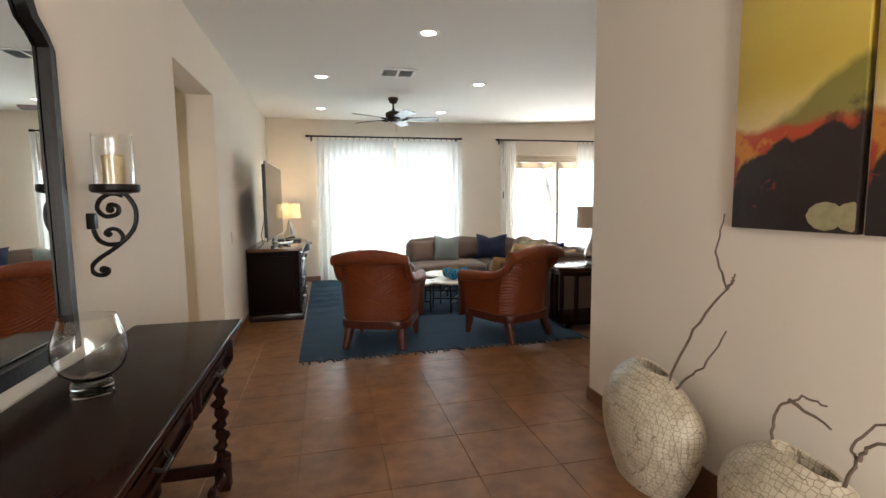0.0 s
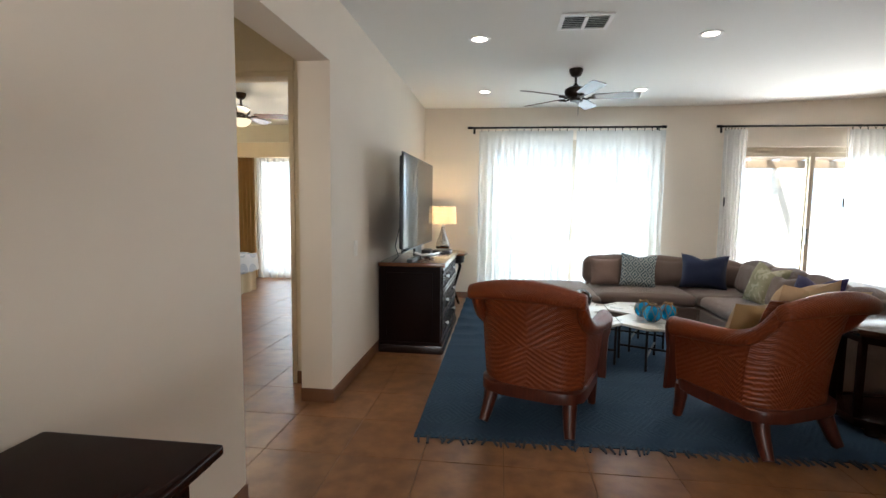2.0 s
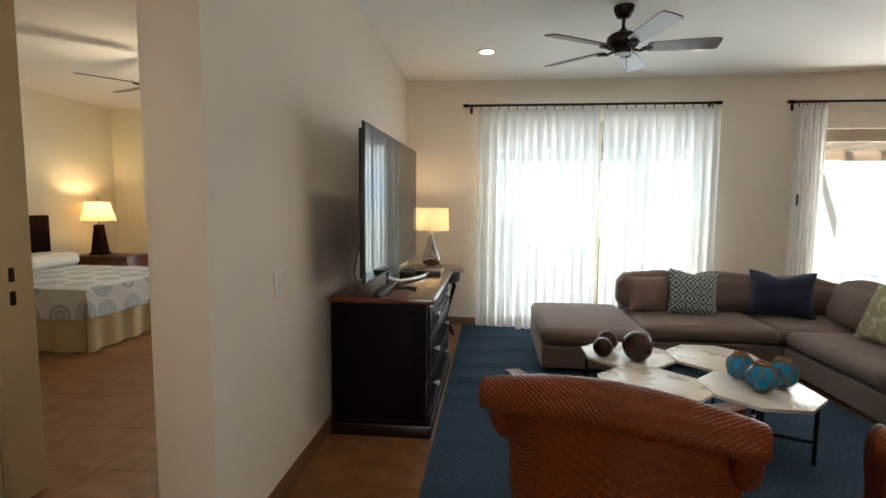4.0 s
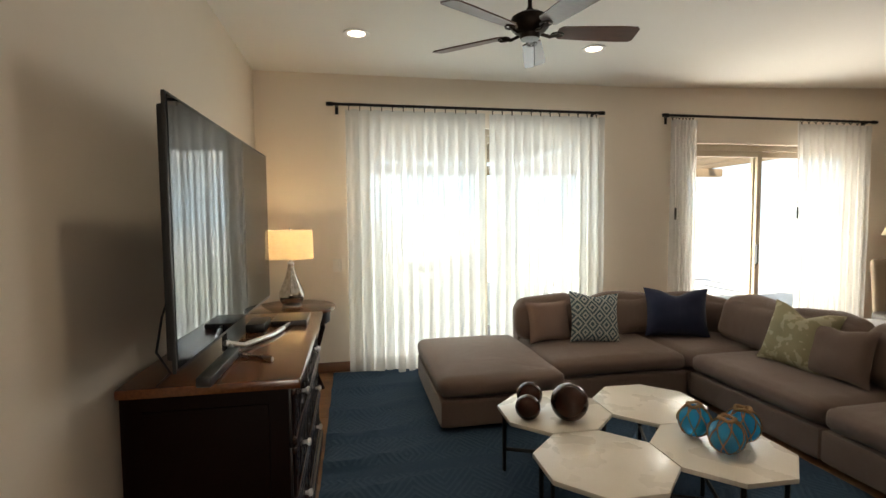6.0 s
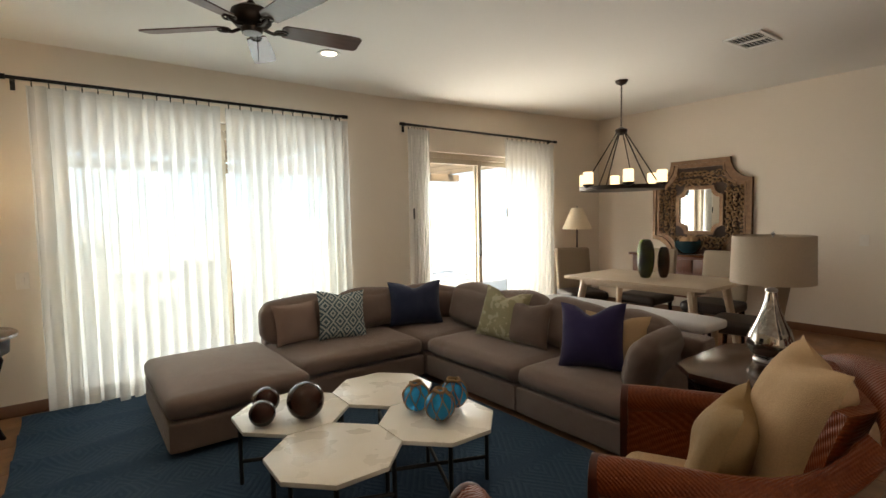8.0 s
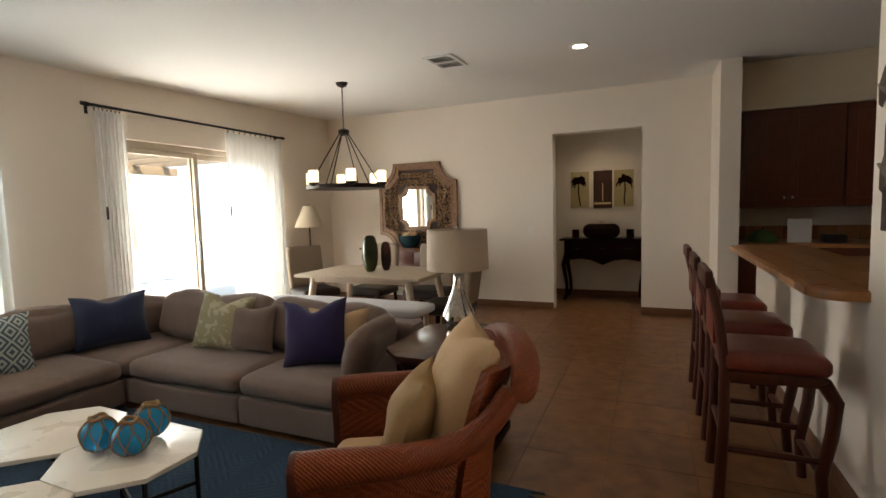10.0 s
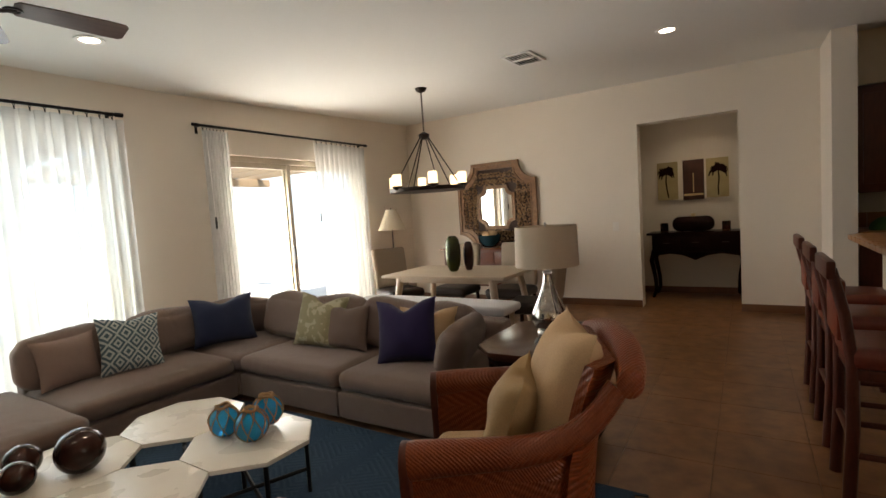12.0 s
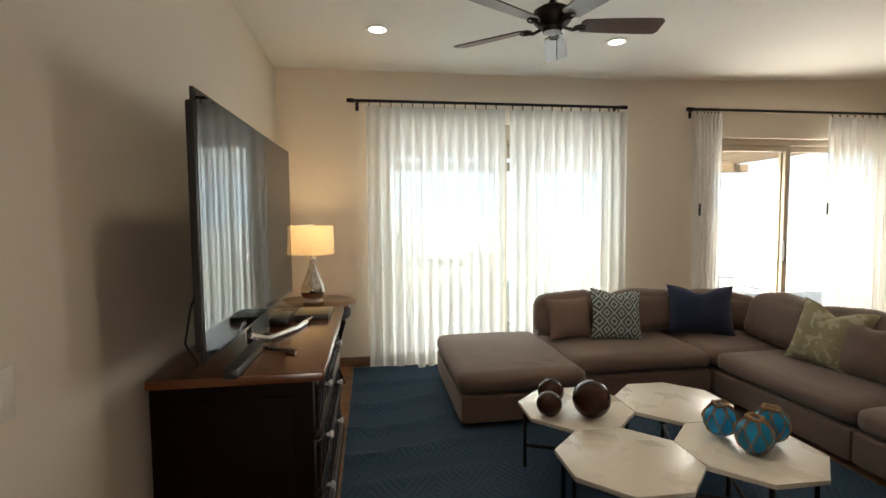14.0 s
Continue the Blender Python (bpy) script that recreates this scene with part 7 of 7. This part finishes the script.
for k in range(3):
    a = 2 * math.pi * k / 3
    part("spider", rod((0, 0, 0.66), (0.138 * math.cos(a), 0.138 * math.sin(a), 0.66), 0.002, None, 6), BRONZE, bl)
bm = bmesh.new()
bmesh.ops.create_uvsphere(bm, u_segments=14, v_segments=8, radius=0.03, matrix=Matrix.Translation((0, 0, 0.54)))
part("bulb", bm, BULB, bl)
lp = new("bedside_glow", bpy.data.lights.new("bedside_glow", "POINT"))
lp.data.energy, lp.data.color, lp.data.shadow_soft_size = 7, (1.0, 0.68, 0.34), 0.04
lp.matrix_world = pose(-4.56, 9.30, 1.23)
ceiling_fan(-2.50, 7.66, CEIL, 14, True, 1.0, "bronze ceiling fan with a lit glass bowl in the bedroom")
lp = new("fan_glow", bpy.data.lights.new("fan_glow", "POINT"))
lp.data.energy, lp.data.color, lp.data.shadow_soft_size = 8, (1.0, 0.82, 0.55), 0.10
lp.matrix_world = pose(-2.55, 7.66, CEIL - 0.56)
va = thing("window_valance", -2.30, 9.80, 0, 0, "tan padded valance box over the bedroom window", "valance")
part("board", box(-1.58, 1.62, -0.02, 0.12, 2.05, 2.29, 0.01), SAND_PAINT, va)


def drape(x0, x1, mat, label, name, folds, y, ztop):
    t = thing(name, 0, y, 0, 0, label, "curtain", "bedroom curtains")
    bm = bmesh.new()
    n, rows, g = folds * 8, 14, []
    for j in range(rows + 1):
        v = j / rows
        g.append([bm.verts.new((x0 + (x1 - x0) * i / n, 0.035 * math.sin(2 * math.pi * folds * i / n + 0.7 * math.sin(v * 3 + i * 0.1)), ztop * (1 - v) + 0.015 * v)) for i in range(n + 1)])
    for j in range(rows):
        for i in range(n):
            bm.faces.new((g[j][i], g[j][i + 1], g[j + 1][i + 1], g[j + 1][i]))
    part("cloth", bm, mat, t)


drape(-3.82, -3.50, GOLD_CURTAIN, "golden brown gathered bedroom curtain", "drape", 5, 9.85, 2.06)
drape(-1.02, -0.72, GOLD_CURTAIN, "golden brown gathered bedroom curtain", "drape", 4, 9.85, 2.06)
drape(-3.50, -1.02, SHEER, "white sheer bedroom curtain", "sheer_drape", 19, 9.90, 2.06)

# ---- patio and distance ----
mesh_thing("ground", box(-400, 400, 9.0, 700, -0.30, -0.12), SAND, "pale sandy ground that runs out to the coast", "ground", kind=STRUCT)
mesh_thing("ground_front", box(-400, 400, -700, -1.9, -0.30, -0.12), SAND, "pale sandy ground before the house", "ground", kind=STRUCT)
pv = tagged(mesh_thing("pavement", box(-12.0, 60.0, 10.35, 60.0, -0.25, -0.03), PAVING, "pale stone patio paving behind the house", "patio", kind=STRUCT))
mesh_thing("patio_threshold", box(-0.4, 9.2, 8.965, 10.35, -0.25, -0.035), PAVING, "pale stone patio threshold", "patio", kind=STRUCT)
pg = thing("pergola", 0, 0, 0, 0, "brown timber pergola on stucco posts over the patio", "pergola")
for x in (-0.6, 3.1, 6.3):
    part("post", box(x - 0.15, x + 0.15, 12.6, 12.9, -0.03, 2.12, 0.015), STUCCO, pg)
part("beam", box(-1.2, 7.4, 12.66, 12.84, 2.12, 2.27, 0.01), PERGOLA, pg)
part("beam", box(-1.2, 7.4, 9.05, 9.2, 2.20, 2.27, 0.01), PERGOLA, pg)
for k in range(15):
    x = -1.0 + k * 0.58
    part("rafter", box(x - 0.045, x + 0.045, 8.97, 13.3, 2.27, 2.40, 0.006), PERGOLA, pg)
part("roof_boards", box(-1.2, 3.2, 8.97, 13.3, 2.405, 2.43, 0.004), PERGOLA, pg)


def patio_chair(x, y, rz):
    t = thing("patio_chair", x, y, -0.03, rz, "orange teak slatted patio chair", "patio chair", "patio chairs")
    teak = TEAK
    for a in (-0.24, 0.24):
        part("post", box(a - 0.025, a + 0.025, -0.27, -0.22, 0, 0.92, 0.005), teak, t)
        part("leg", box(a - 0.025, a + 0.025, 0.22, 0.27, 0, 0.62, 0.005), teak, t)
        part("armrest", box(a - 0.035, a + 0.035, -0.27, 0.30, 0.62, 0.645, 0.005), teak, t)
    for k in range(6):
        part("seat_slat", box(-0.24, 0.24, -0.22 + k * 0.075, -0.16 + k * 0.075, 0.40, 0.42, 0.004), teak, t)
        part("back_slat", box(-0.235, 0.235, -0.26, -0.235, 0.48 + k * 0.072, 0.535 + k * 0.072, 0.004), teak, t)
    return t


TEAK = material("teak", (0.38, 0.15, 0.05), 0.55, grain=0.5, scale=10, stretch=(1, 6, 6), dark=(0.22, 0.08, 0.03))
pc1 = patio_chair(1.66, 10.35, 150)
copy_thing(pc1, pose(0.75, 10.5, -0.03, 0, 0, 215))
pt = thing("patio_table", 1.15, 11.1, -0.03, 0, "round teak patio table", "patio table")
part("tabletop", lathe([(0.55, 0.70), (0.56, 0.72), (0.55, 0.74), (0, 0.74)], 36), TEAK, pt)
part("pedestal", lathe([(0.30, 0), (0.28, 0.04), (0.06, 0.12), (0.05, 0.60), (0.2, 0.70)], 20), TEAK, pt)


def shrub(x, y, r, h, seed):
    t = thing("shrub", x, y, -0.03, 0, "leafy green garden shrub", "shrub", "garden shrubs")
    rnd = random.Random(seed)
    part("trunk", tube([(0, 0, 0), (0.03, 0.02, h * 0.4), (0.0, 0.0, h * 0.7)], 0.05, 8, None, 0.4), TWIG, t)
    verts, faces = [], []
    for k in range(900):
        a, b = rnd.uniform(0, 6.283), math.acos(rnd.uniform(-0.6, 1))
        q = r * rnd.uniform(0.45, 1.0) * (0.8 + 0.35 * noise.noise(Vector((math.cos(a) * 2 + seed, math.sin(a) * 2, b * 2))))
        c = Vector((q * math.sin(b) * math.cos(a), q * math.sin(b) * math.sin(a), h * 0.55 + 0.9 * q * math.cos(b)))
        d = Vector((rnd.uniform(-1, 1), rnd.uniform(-1, 1), rnd.uniform(-0.5, 0.8))).normalized() * 0.10
        e = d.cross(Vector((rnd.uniform(-1, 1), rnd.uniform(-1, 1), 1))).normalized() * 0.035
        i = len(verts)
        verts += [c - d, c + e, c + d, c - e]
        faces.append((i, i + 1, i + 2, i + 3))
    me = bpy.data.meshes.new("crown")
    me.from_pydata([tuple(v) for v in verts], [], faces)
    me.materials.append(LEAF)
    o = new("crown", me)
    o.parent = t
    tagged(o, kind="stuff")


for k, (x, y, r, h) in enumerate(((-3.5, 21.5, 0.7, 0.7), (-1.2, 22.4, 0.7, 0.6), (0.9, 23.0, 0.8, 0.7))):
    shrub(x, y, r, h, k + 1)

# distant sky behind the coast
bm = bmesh.new()
n, lay = 48, []
for z in (-2.0, 60.0, 160.0, 330.0):
    lay.append([bm.verts.new((600 * math.cos(math.radians(-20 + 220 * k / n)), 600 * math.sin(math.radians(-20 + 220 * k / n)), z)) for k in range(n + 1)])
for a, b in zip(lay, lay[1:]):
    for k in range(n):
        bm.faces.new((a[k], a[k + 1], b[k + 1], b[k]))
HORIZON = emitter("hazy_sky", (0.52, 0.76, 1.0), 1.3)
mesh_thing("backdrop", bm, HORIZON, "bright hazy blue sky over the coast", "sky", kind=STRUCT)

# ---- floor tiles ----
TS, TX0, TY0 = 0.42, 1.10 - 0.42 * 2, 4.36 - 0.42 * 10
floor_ob = bpy.data.objects["floor"]


bm = box(-TS / 2 + 0.0014, TS / 2 - 0.0014, -TS / 2 + 0.0014, TS / 2 - 0.0014, -0.008, 0.0, 0.0)
bmesh.ops.bevel(bm, geom=[e for e in bm.edges if all(v.co.z > -0.001 for v in e.verts)], offset=0.0008, segments=1, affect='EDGES')
tile_me = bpy.data.meshes.new("tile")
bm.to_mesh(tile_me)
bm.free()
tile_me.materials.append(TILE)
cells = [(i, j) for i in range(-12, 21) for j in range(-5, 24)]
near = sorted(cells, key=lambda c: abs((c[0] + 0.5) * TS - 0.9) * 0.8 + abs((c[1] + 0.5) * TS - 3.6))[:300]
for i, j in near:
    ob = new("tile", tile_me)
    ob.parent = floor_ob
    ob.location = (TX0 + (i + 0.5) * TS, TY0 + (j + 0.5) * TS, 0.0)
rest = set(cells) - set(near)
verts, faces = [], []
src = [v.co.copy() for v in tile_me.vertices]
poly = [tuple(p.vertices) for p in tile_me.polygons]
for i, j in sorted(rest):
    base = len(verts)
    verts += [(v.x + TX0 + (i + 0.5) * TS, v.y + TY0 + (j + 0.5) * TS, v.z) for v in src]
    faces += [tuple(base + k for k in p) for p in poly]
me = bpy.data.meshes.new("far_tiles")
me.from_pydata(verts, [], faces)
me.materials.append(TILE)
ft = new("far_tiles", me)
ft.parent = floor_ob
tagged(ft, kind="stuff")
